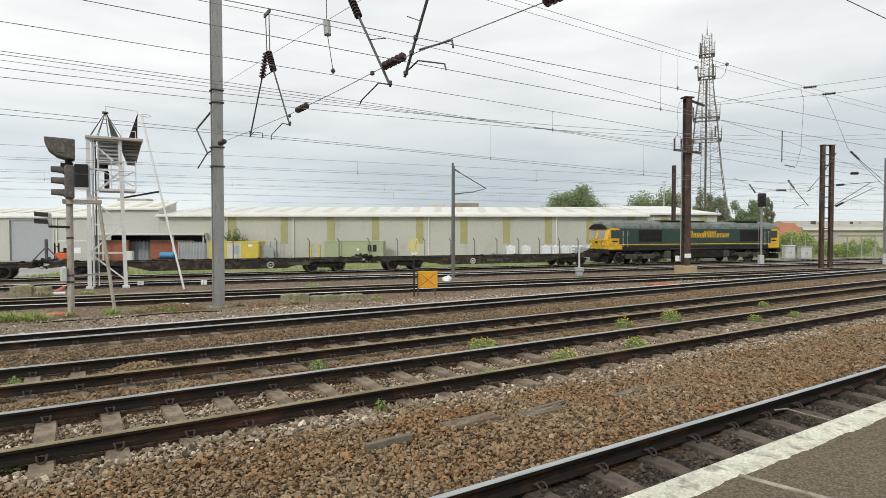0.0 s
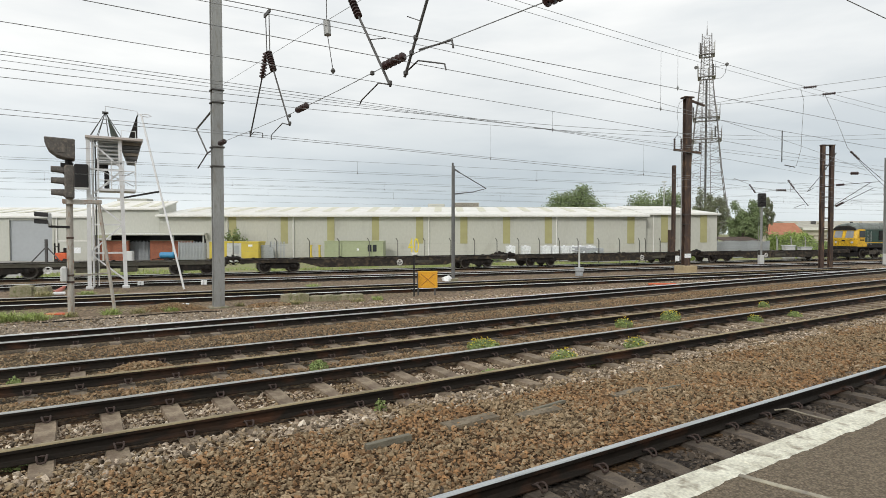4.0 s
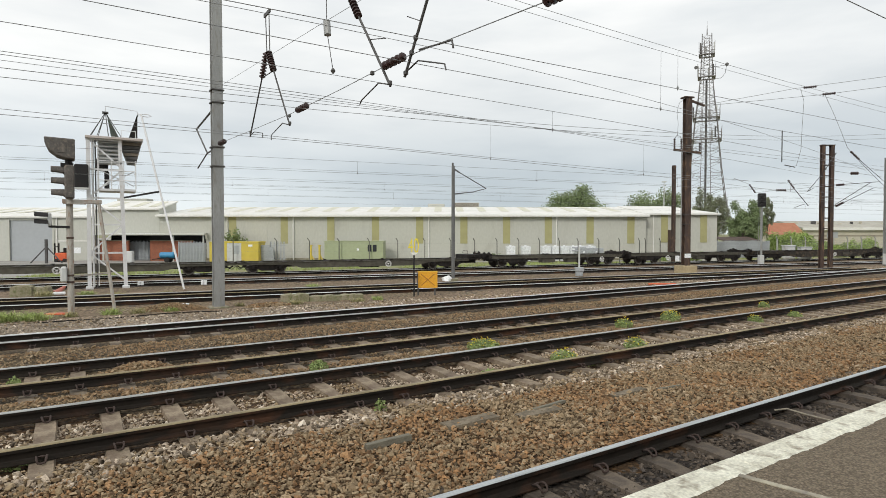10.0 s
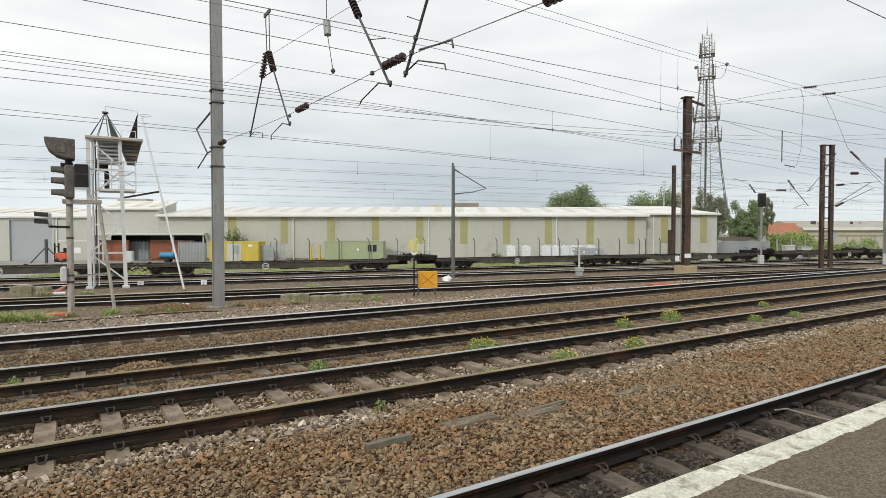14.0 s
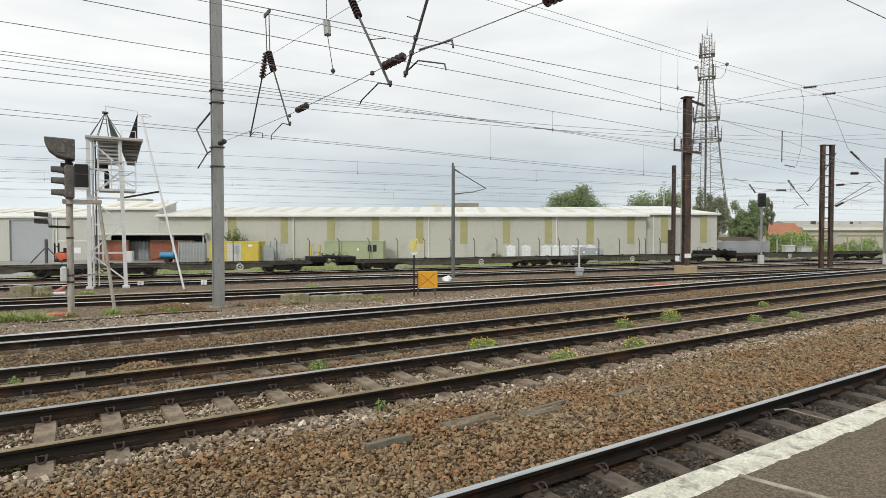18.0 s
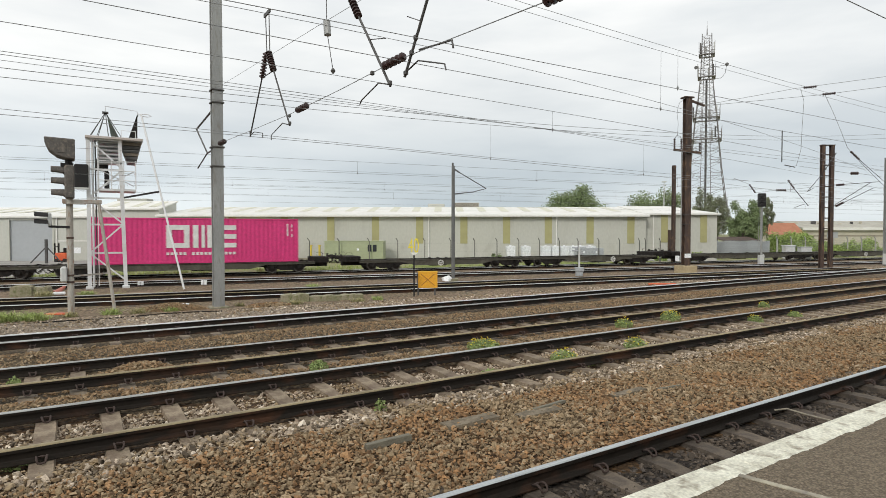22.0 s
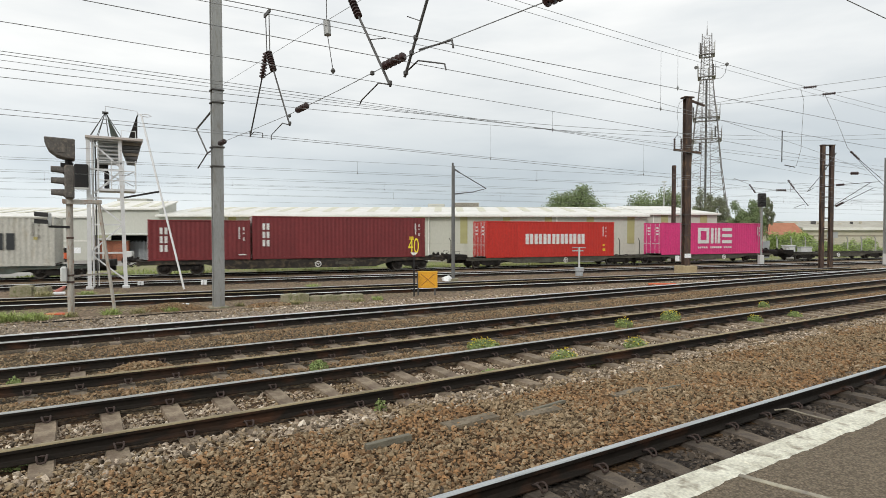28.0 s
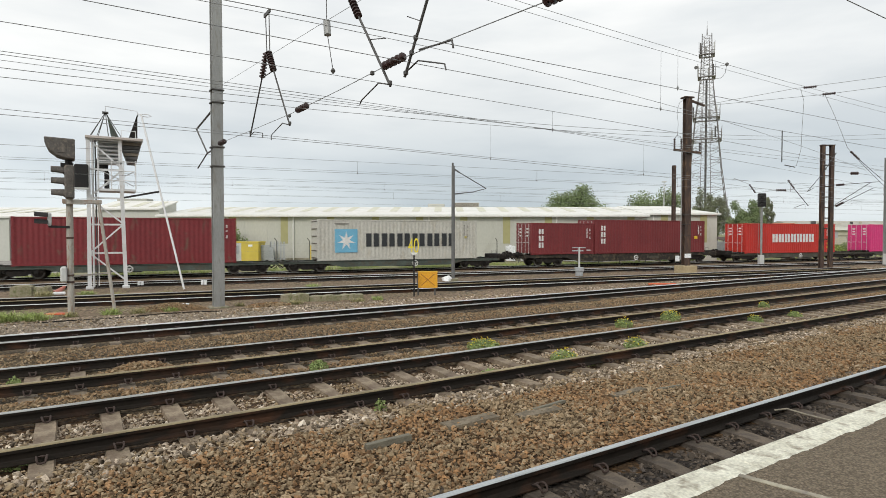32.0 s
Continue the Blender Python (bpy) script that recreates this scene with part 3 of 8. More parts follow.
# ---------- the train ----------
# Distance run since the start, from the speeds in metres a second at these times.
SPEEDS = [(0, 7.84), (6, 7.80), (12, 7.74), (18, 7.60), (22, 7.47), (26, 7.32), (29, 7.02), (32, 6.60)]
RUN = [0.0]
for k in range(1, 401):
    RUN.append(RUN[-1] + 0.08 * float(np.interp((k - 0.5) * 0.08, [a for a, _ in SPEEDS], [b for _, b in SPEEDS])))


def run(t):
    return float(np.interp(t, [k * 0.08 for k in range(401)], RUN))


TRAIN = far_frame(44.98, -0.50)
MOVING, WHEELS = [], []


def on_track(s):
    """The pose of a vehicle whose middle is s metres along the goods line."""
    off, turn = bend(s)
    return TRAIN @ pose(s, off, 0, 0, 0, math.degrees(turn))



def rolling(name, at, label, category, group=""):
    """A thing of the train; at: where its middle stands along the track at the start."""
    ob = thing(name, on_track(at), label, category, group)
    MOVING.append((ob, at))
    return ob


M_GREEN = surf("dark_green_paint", (0.022, 0.060, 0.045), (0.018, 0.048, 0.037), 0.42, scale=1.0, fine=14, dirt=(0.05, 0.055, 0.045), dirt_amount=0.25, bump=0.02)
M_ROOF = surf("sooty_green_roof", (0.15, 0.175, 0.155), (0.10, 0.118, 0.105), 0.5, scale=0.8, fine=14, dirt=(0.04, 0.04, 0.038), dirt_amount=0.35, bump=0.03)
M_YELLOW = surf("warning_yellow", (0.75, 0.46, 0.02), (0.66, 0.39, 0.02), 0.45, scale=1.5, fine=20, dirt=(0.30, 0.18, 0.04), dirt_amount=0.22, bump=0.02)
M_GLASS = surf("dark_cab_glass", (0.03, 0.035, 0.04), (0.04, 0.045, 0.05), 0.08, scale=1, bump=0, grain=0)
# windscreen glass with the sky's reflection put into a pale base colour
M_SCREEN = surf("windscreen_sky_reflection", (0.30, 0.31, 0.32), (0.22, 0.23, 0.24), 0.08, scale=1, bump=0, grain=0)
M_BOGIE = surf("dusty_bogie_frame", (0.075, 0.066, 0.055), (0.045, 0.040, 0.034), 0.85, scale=2, fine=20, dirt=(0.12, 0.10, 0.075), dirt_amount=0.3)
M_NOSE = surf("grimy_yellow_nose", (0.74, 0.46, 0.02), (0.64, 0.38, 0.02), 0.5, scale=2.2, fine=20, dirt=(0.10, 0.075, 0.03), dirt_amount=0.30, bump=0.02)
M_TYRE = surf("wheel_steel", (0.055, 0.047, 0.040), (0.035, 0.030, 0.027), 0.6, metal=0.3, scale=4, fine=30)
M_RIM = surf("bright_tyre", (0.24, 0.23, 0.21), (0.16, 0.15, 0.14), 0.4, metal=0.6, scale=4, fine=30)
M_WAGON = surf("wagon_brown", (0.030, 0.024, 0.018), (0.017, 0.0145, 0.0115), 0.8, scale=1.2, fine=14, dirt=(0.11, 0.08, 0.05), dirt_amount=0.3)
M_DECKGREY = surf("dusty_grey_deck", (0.105, 0.10, 0.075), (0.065, 0.062, 0.048), 0.85, scale=1.0, fine=12, dirt=(0.06, 0.05, 0.04), dirt_amount=0.35)
M_DECKGREEN = surf("dusty_green_deck", (0.085, 0.105, 0.09), (0.055, 0.068, 0.058), 0.8, scale=1.0, fine=12, dirt=(0.08, 0.07, 0.05), dirt_amount=0.3)
M_MARK = surf("white_marking", (0.72, 0.72, 0.70), (0.62, 0.62, 0.60), 0.6, scale=3, bump=0)
M_MARKY = surf("yellow_marking", (0.72, 0.50, 0.03), (0.62, 0.42, 0.03), 0.6, scale=3, bump=0)


def wheelset(parent, x, r, spin=True):
    g = Geo()
    for y in (-0.75, 0.75):
        s = 1 if y > 0 else -1
        g.turned((0, y - 0.065 * s, 0), (0, s, 0), [(0, r * 0.4), (0.0, r + 0.028), (0.03, r + 0.026), (0.035, r), (0.13, r - 0.004), (0.131, r - 0.07), (0.10, r - 0.09), (0.09, 0.14), (0.14, 0.11), (0.16, 0.02)], n=28)
    g.tube((0, -0.75, 0), (0, 0.75, 0), 0.08, n=10)
    for k in range(4):
        a = math.pi / 2 * k
        for y in (-0.86, 0.86):
            g.beam((math.cos(a) * 0.13, y, math.sin(a) * 0.13), (math.cos(a) * (r - 0.10), y, math.sin(a) * (r - 0.10)), 0.05, 0.03)
    me = g.mesh("wheelset")
    me.materials.append(M_TYRE)
    me.materials.append(M_RIM)
    for f in me.polygons:
        c = f.center
        if abs(c.y) > 0.80 and math.hypot(c.x, c.z) > r - 0.06:
            f.material_index = 1
    ob = part("wheelset", me, None, parent, m=pose(x, 0, r))
    if spin:
        WHEELS.append((ob, x, r))
    return ob


def bogie(parent, x, base=1.9, r=0.42, axles=2, frame_z=0.56, label="", spin=True, mat=None):
    """A bogie: side frames, springs, axle boxes, cross beam and its wheelsets."""
    b = part("bogie", Geo().box(-0.25, 0.25, -0.95, 0.95, frame_z - 0.12, frame_z + 0.12), M_BLACK, parent, label, m=pose(x, 0, 0))
    half = base / 2 * (axles - 1)
    axle_x = [-half + base * k for k in range(axles)]
    fr = Geo()
    for y in (-1.06, 1.06):
        lo, hi = frame_z - 0.10, frame_z + 0.10
        poly = [(-half - 0.38, hi - 0.06), (-half - 0.38, lo + 0.02), (-half + 0.25, lo), (-half + 0.5, lo - 0.16), (half - 0.5, lo - 0.16), (half - 0.25, lo), (half + 0.38, lo + 0.02), (half + 0.38, hi - 0.06), (half - 0.3, hi + 0.06), (-half + 0.3, hi + 0.06)]
        fr.prism(poly, "y", y - 0.05, y + 0.05)
    part("side_frame", fr, mat or M_DARK, b)
    for ax in axle_x:
        for y in (-1.12, 1.12):
            s = 1 if y > 0 else -1
            bx = Geo().cbox(ax - 0.13, ax + 0.13, y - 0.08, y + 0.08, r - 0.14, r + 0.16, 0.03)
            bx.turned((ax, y + 0.06 * s, r), (0, s, 0), [(0, 0.11), (0.06, 0.11), (0.075, 0.08), (0.08, 0.03)], n=12)
            for dx in (-0.22, 0.22):
                bx.turned((ax + dx, y, r - 0.02), (0, 0, 1), [(0, 0.07), (0.05, 0.055), (0.10, 0.075), (0.15, 0.055), (0.20, 0.07)], n=8)
            part("axle_box", bx, M_DARK, b)
        wheelset(b, ax, r, spin)
    return b


def coupling(parent, x, s, z=1.0, buffers=True):
    g = Geo()
    if buffers:
        for y in (-0.87, 0.87):
            part("buffer", Geo().turned((x, y, z), (s, 0, 0), [(0, 0.14), (0.18, 0.13), (0.2, 0.09), (0.42, 0.09), (0.43, 0.23), (0.47, 0.22), (0.49, 0.05)], n=14), M_DARK, parent)
    g.beam((x, 0, z - 0.02), (x + 0.45 * s, 0, z - 0.08), 0.09, 0.14)
    for k in range(4):
        g.turned((x + (0.2 + 0.08 * k) * s, 0, z - 0.25 - 0.05 * k), (0, 1, 0), [(0, 0.05), (0.04, 0.05)], n=8)
    g.path([(x, -0.4, z - 0.1), (x + 0.15 * s, -0.42, z - 0.35), (x + 0.3 * s, -0.4, z - 0.45), (x + 0.5 * s, -0.38, z - 0.3)], 0.028, n=6)
    part("drawhook" if buffers else "drawbar", g, M_DARK, parent)


def brake_wheel(parent, x, z):
    n, m, r, q = 18, 6, 0.19, 0.032
    vs, fs = [], []
    for i in range(n):
        a = 2 * math.pi * i / n
        for j in range(m):
            b = 2 * math.pi * j / m
            vs.append((x + (r + q * math.cos(b)) * math.cos(a), -1.285 + q * math.sin(b), z + (r + q * math.cos(b)) * math.sin(a)))
            fs.append((i * m + j, i * m + (j + 1) % m, (i + 1) % n * m + (j + 1) % m, (i + 1) % n * m + j))
    w = part("brake_wheel", Geo().add(vs, fs), M_MARK, parent, "white spoked handbrake wheel")
    for k in range(3):
        a = 2 * math.pi * k / 3 + 0.5
        part("spoke", Geo().beam((x, -1.285, z), (x + r * math.cos(a), -1.285, z + r * math.sin(a)), 0.035, 0.03), M_MARK, w)
    part("spindle", Geo().tube((x, -1.31, z), (x, -1.15, z), 0.045), M_MARK, w)


def flat_wagon_deep(at, length, wheel_x=0.0, label="empty dark brown bogie container flat wagon"):
    """A flat wagon with deep bellied side sills."""
    w = rolling("flat_wagon", at, label, "freight wagon", "wagons of the freight train")
    L, top = length / 2 - 0.42, 0.93
    for y in (-1.20, 1.20):
        sill = Geo()
        sill.prism([(-L, top), (-L, top - 0.22), (-L + 3.9, top - 0.24), (-L + 5.2, top - 0.58), (L - 5.2, top - 0.58), (L - 3.9, top - 0.24), (L, top - 0.22), (L, top)], "y", y - 0.05, y + 0.05)
        sill.box(-L, L, y - 0.09, y + 0.09, top - 0.03, top)
        sill.box(-L + 5.2, L - 5.2, y - 0.09, y + 0.09, top - 0.60, top - 0.57)
        part("side_sill", sill, M_WAGON, w)
    part("centre_sill", Geo().box(-L, L, -0.22, 0.22, top - 0.30, top - 0.08), M_DARK, w)
    for k in range(13):
        x = -L + 0.15 + (2 * L - 0.3) * k / 12
        part("cross_member", Geo().box(x - 0.10, x + 0.10, -1.16, 1.16, top - 0.16, top - 0.02), M_DARK, w)
    for x in (-L + 0.1, L - 0.1):
        part("headstock", Geo().cbox(x - 0.1, x + 0.1, -1.28, 1.28, top - 0.30, top + 0.07, 0.02), M_WAGON, w)
    for x in (-L + 1.0, -L + 7.1, -0.05, 0.05 + 6.1 * 0.5, L - 7.1 + 0.3, L - 1.0):
        for y in (-1.13, 1.13):
            part("container_spigot", Geo().cbox(x - 0.10, x + 0.10, y - 0.09, y + 0.09, top, top + 0.05, 0.012), M_DARK, w)
    for k in range(9):
        x = -L + 5.6 + (2 * L - 11.2) * k / 8
        part("sill_rib", Geo().box(x - 0.03, x + 0.03, -1.27, -1.251, top - 0.56, top - 0.04), M_WAGON, w)
    part("brake_gear", Geo().box(-2.2, -1.2, -0.8, 0.6, 0.38, 0.75).tube((0.3, -0.5, 0.55), (1.6, -0.5, 0.55), 0.2, n=12).tube((-5, 0.3, 0.62), (5, 0.3, 0.62), 0.04), M_DARK, w)
    part("data_panel", Geo().box(wheel_x + 1.2, wheel_x + 2.6, -1.262, -1.252, top - 0.42, top - 0.22), M_DECKGREY, w, "grey data panel")
    brake_wheel(w, wheel_x, top - 0.36)
    for x in (-L + 2.5, L - 2.5):
        bogie(w, x)
    coupling(w, -L, -1)
    coupling(w, L, 1)
    return w


def flat_wagon_short(at, length, wheel_x=4.2):
    """A shorter skeletal wagon with a thin middle and brake wheel by a bogie."""
    w = rolling("skeletal_wagon", at, "empty rusty short skeletal container wagon", "freight wagon", "wagons of the freight train")
    L, top = length / 2 - 0.42, 0.90
    for y in (-1.12, 1.12):
        sill = Geo()
        sill.box(-L, L, y - 0.05, y + 0.05, top - 0.22, top)
        sill.box(-L, L, y - 0.09, y + 0.09, top - 0.03, top)
        part("side_sill", sill, M_DECKGREY, w)
    part("centre_sill", Geo().box(-L, L, -0.20, 0.20, top - 0.42, top - 0.08), M_DARK, w)
    for k in range(9):
        x = -L + 0.15 + (2 * L - 0.3) * k / 8
        part("cross_member", Geo().box(x - 0.08, x + 0.08, -1.08, 1.08, top - 0.16, top - 0.02), M_DARK, w)
    for x0, x1 in ((-1.6, -0.4), (0.8, 1.7)):
        part("equipment_box", Geo().cbox(x0, x1, -1.05, -0.35, 0.30, 0.66, 0.02), M_DECKGREY, w, "grey brake equipment box")
    for x in (-L, L):
        part("raised_end", Geo().cbox(x - 0.10, x + 0.10, -1.2, 1.2, top - 0.25, top + 0.16, 0.02), M_DARK, w)
    for x in (-L + 0.9, -0.2, 0.2, L - 0.9):
        for y in (-1.08, 1.08):
            part("container_spigot", Geo().cbox(x - 0.10, x + 0.10, y - 0.09, y + 0.09, top, top + 0.06, 0.012), M_DARK, w)
    brake_wheel(w, wheel_x, 0.50)
    for x in (-L + 2.1, L - 2.1):
        bogie(w, x, base=1.8, r=0.44)
    coupling(w, -L, -1)
    coupling(w, L, 1)
    return w


def low_wagon(at, length, outer, deck, wheel_x, label):
    """Half of a close-coupled low-deck pair; outer: -1 or 1, the end with buffers, stepped up high."""
    w = rolling("low_deck_wagon", at, label, "freight wagon", "wagons of the freight train")
    L, top = length / 2 - 0.05, 0.745
    a, b = (-L + (1.45 if outer < 0 else 0.0), L - (1.45 if outer > 0 else 0.0))
    for y in (-1.18, 1.18):
        sill = Geo()
        sill.prism([(a, top), (a, top - 0.17), (a + 3.2, top - 0.18), (a + 4.2, top - 0.42), (b - 4.2, top - 0.42), (b - 3.2, top - 0.18), (b, top - 0.17), (b, top)], "y", y - 0.05, y + 0.05)
        sill.box(a, b, y - 0.10, y + 0.10, top - 0.03, top)
        part("side_sill", sill, deck, w)
    part("centre_sill", Geo().box(-L + 0.4, L - 0.4, -0.22, 0.22, top - 0.38, top - 0.08), M_DARK, w)
    for k in range(12):
        x = a + 0.15 + (b - a - 0.3) * k / 11
        part("cross_member", Geo().box(x - 0.12, x + 0.12, -1.13, 1.13, top - 0.14, top - 0.015), M_DARK, w)
    xe = outer * L
    lo, hi = sorted((xe - outer * 0.45, xe - outer * 1.55))
    part("raised_end", Geo().cbox(lo, hi, -1.15, 1.15, top - 0.10, top + 0.30, 0.03).box(lo + 0.1, hi - 0.1, -1.2, 1.2, top + 0.10, top + 0.16), M_DARK, w, "dark stepped-up wagon end")
    hr = Geo()
    for y in (-1.1, 1.1):
        hr.path([(xe - outer * 0.5, y, top + 0.28), (xe - outer * 0.5, y, top + 0.55), (xe - outer * 0.9, y, top + 0.55), (xe - outer * 0.9, y, top + 0.28)], 0.016, n=5)
    part("hand_rail", hr, M_DARK, w)
    for x in (a + 0.5, a + 6.2, (a + b) / 2, b - 6.2, b - 0.5):
        for y in (-1.12, 1.12):
            part("container_spigot", Geo().cbox(x - 0.10, x + 0.10, y - 0.08, y + 0.08, top, top + 0.045, 0.012), M_DARK, w)
    for k in range(5):
        x = a + 4.4 + (b - a - 8.8) * k / 4
        part("sill_rib", Geo().box(x - 0.04, x + 0.04, -1.25, -1.232, top - 0.40, top - 0.04), deck, w)
    part("brake_gear", Geo().box(-0.6, 0.7, -0.7, 0.7, 0.24, 0.5).tube((-3.5, 0.3, 0.45), (3.5, 0.3, 0.45), 0.04), M_DARK, w)
    part("data_panel", Geo().box(wheel_x + 1.0, wheel_x + 2.1, -1.243, -1.233, top - 0.30, top - 0.10), M_DECKGREY, w, "grey data panel")
    brake_wheel(w, wheel_x, top - 0.26)
    for x, r in ((a + 1.9, 0.37), (b - 1.9, 0.37)):
        bogie(w, x, base=1.8, r=r, frame_z=0.44)
    coupling(w, xe, outer, z=1.0)
    coupling(w, -xe, -outer, z=0.72, buffers=False)
    return w


def paint(name, a, b, dirt=(0.12, 0.09, 0.06), amount=0.02):
    return surf(name, a, b, 0.5, scale=0.7, fine=12, dirt=dirt if amount else None, dirt_amount=amount, bump=0.03, stretch=(1.6, 1.6, 0.5))


M_PINK = paint("magenta_paint", (0.63, 0.036, 0.185), (0.57, 0.032, 0.165), amount=0.0)
M_RED = paint("red_paint", (0.50, 0.026, 0.016), (0.44, 0.023, 0.014), amount=0.0)
M_MAROON = paint("maroon_paint", (0.175, 0.022, 0.024), (0.145, 0.018, 0.02), amount=0.0)
M_PALE = paint("pale_grey_paint", (0.50, 0.49, 0.44), (0.45, 0.44, 0.39), dirt=(0.40, 0.36, 0.28), amount=0.04)
M_OXBLOOD = paint("oxblood_paint", (0.19, 0.018, 0.022), (0.16, 0.016, 0.02))
M_SKY = surf("pale_blue_panel", (0.16, 0.43, 0.60), (0.14, 0.38, 0.55), 0.5, scale=1.5, bump=0)
M_LETTER = surf("dark_lettering", (0.020, 0.023, 0.026), (0.028, 0.031, 0.034), 0.6, scale=2, bump=0)
M_DECKPALE = surf("faded_marking", (0.28, 0.27, 0.24), None, 0.7, scale=2, bump=0)
M_OLDLABEL = surf("faded_label", (0.52, 0.45, 0.16), None, 0.7, scale=2, bump=0)
M_WOOD = surf("container_floor", (0.08, 0.06, 0.05), None, 0.9)


def corrugated(g, x0, x1, z0, z1, y, depth, period, side):
    """A pressed steel wall along x, with upright flutes."""
    n = max(2, round((x1 - x0) / period))
    p = (x1 - x0) / n
    xs = []
    for k in range(n):
        a = x0 + k * p
        xs += [(a, 0), (a + 0.26 * p, 0), (a + 0.5 * p, 1), (a + 0.76 * p, 1)]
    xs.append((x1, 0))
    vs = [(x, y - side * depth * f, z) for x, f in xs for z in (z0, z1)]
    g.add(vs, [(2 * i, 2 * i + 2, 2 * i + 3, 2 * i + 1) for i in range(len(xs) - 1)])


def container(name, at, length, height, z0, mat, label, doors=-1, plain_end=False):
    c = rolling(name, at, label, "shipping container", "containers on the freight train")
    h, w = length / 2, 1.219
    z1 = z0 + height
    for y, side in ((-w + 0.025, -1), (w - 0.025, 1)):
        g = Geo()
        corrugated(g, -h + 0.14, h - 0.14, z0 + 0.15, z1 - 0.09, y, 0.022, 0.278, side)
        part("side_wall", g, mat, c)
    part("roof", Geo().box(-h + 0.1, h - 0.1, -w + 0.06, w - 0.06, z1 - 0.07, z1 - 0.02), mat, c)
    part("floor", Geo().box(-h + 0.1, h - 0.1, -w + 0.06, w - 0.06, z0 + 0.06, z0 + 0.14), M_WOOD, c)
    for y in (-w + 0.05, w - 0.05):
        part("bottom_rail", Geo().cbox(-h + 0.15, h - 0.15, y - 0.05, y + 0.05, z0 + 0.02, z0 + 0.16, 0.01), mat, c)
        part("top_rail", Geo().cbox(-h + 0.15, h - 0.15, y - 0.045, y + 0.045, z1 - 0.10, z1 - 0.015, 0.01), mat, c)
    for x in (-h + 0.09, h - 0.09):
        for y in (-w + 0.08, w - 0.08):
            p = part("corner_post", Geo().cbox(x - 0.085, x + 0.085, y - 0.08, y + 0.08, z0 + 0.12, z1 - 0.12, 0.01), mat, c)
            for z in (z0, z1 - 0.118):
                part("corner_casting", Geo().cbox(x - 0.09, x + 0.09, y - 0.082, y + 0.082, z, z + 0.118, 0.015), mat, p)
    n = 9
    x = -doors * (h - 0.06)
    pleat = []
    for k in range(n):
        y = -1.05 + 2.1 * k / n
        pleat += [(x, y), (x, y + 0.11), (x + 0.04 * doors, y + 0.15), (x + 0.04 * doors, y + 0.20)]
    pleat += [(x, 1.05)]
    blind = Geo().prism(pleat + [(p + 0.02 * doors, q) for p, q in reversed(pleat)], "z", z0 + 0.14, z1 - 0.1)
    part("front_wall", blind, mat, c)
    xe = doors * (h - 0.05)
    if plain_end:
        part("end_wall", Geo().box(xe - 0.02, xe + 0.02, -1.1, 1.1, z0 + 0.12, z1 - 0.1), mat, c)
        for k in range(6):
            z = z0 + 0.2 + (height - 0.35) * k / 5
            part("end_rail", Geo().tube((xe + doors * 0.05, -1.0, z), (xe + doors * 0.05, 1.0, z), 0.03), M_RUST, c)
    else:
        for y0, y1 in ((-1.10, -0.01), (0.01, 1.10)):
            d = part("door", Geo().cbox(min(xe, xe + doors * 0.03), max(xe, xe + doors * 0.03), y0, y1, z0 + 0.13, z1 - 0.11, 0.01), mat, c)
            for k in range(5):
                z = z0 + 0.32 + (height - 0.6) * k / 4
                part("door_panel", Geo().cbox(xe + doors * 0.035 - 0.012, xe + doors * 0.035 + 0.012, y0 + 0.08, y1 - 0.08, z - 0.17, z + 0.13, 0.01), mat, d)
            for y in (y0 + 0.28, y1 - 0.28):
                part("lock_rod", Geo().tube((xe + doors * 0.075, y, z0 + 0.08), (xe + doors * 0.075, y, z1 - 0.08), 0.02), M_GREYBOX, d)
                part("lock_handle", Geo().box(xe + doors * 0.08 - 0.015, xe + doors * 0.08 + 0.015, y - 0.02, y + 0.36, z0 + 0.98, z0 + 1.03), M_GREYBOX, d)
            for k in range(3):
                part("door_label", Geo().box(xe + doors * 0.052 - 0.004, xe + doors * 0.052 + 0.004, y0 + 0.4, y1 - 0.4, z1 - 0.55 - 0.28 * k, z1 - 0.42 - 0.28 * k), M_MARK, d)
    return c


def decal(c, x0, x1, z0, z1, mat, name="marking", y=-1.2285):
    return part(name, Geo().box(x0, x1, y - 0.004, y + 0.012, z0, z1), mat, c)


def data_marks(c, x, z1, mat=None):
    """Columns of small unreadable data, as bars."""
    for dx, a, b in ((0.0, 0.25, 1.05), (0.28, 0.28, 0.48), (0.28, 0.62, 0.72), (0.28, 0.95, 1.15)):
        decal(c, x + dx, x + dx + 0.07, z1 - b, z1 - a, mat or M_MARK, "data_bar")


def bars(c, x0, x1, z0, z1, n, mat, stroke=0.3):
    """A brand name as plain upright bars, two to a letter."""
    p = (x1 - x0) / n
    for k in range(n):
        a = x0 + p * k
        w = p * 0.82
        decal(c, a, a + w * stroke, z0, z1, mat, "brand_bar")
        decal(c, a + w * (1 - stroke), a + w, z0, z1, mat, "brand_bar")


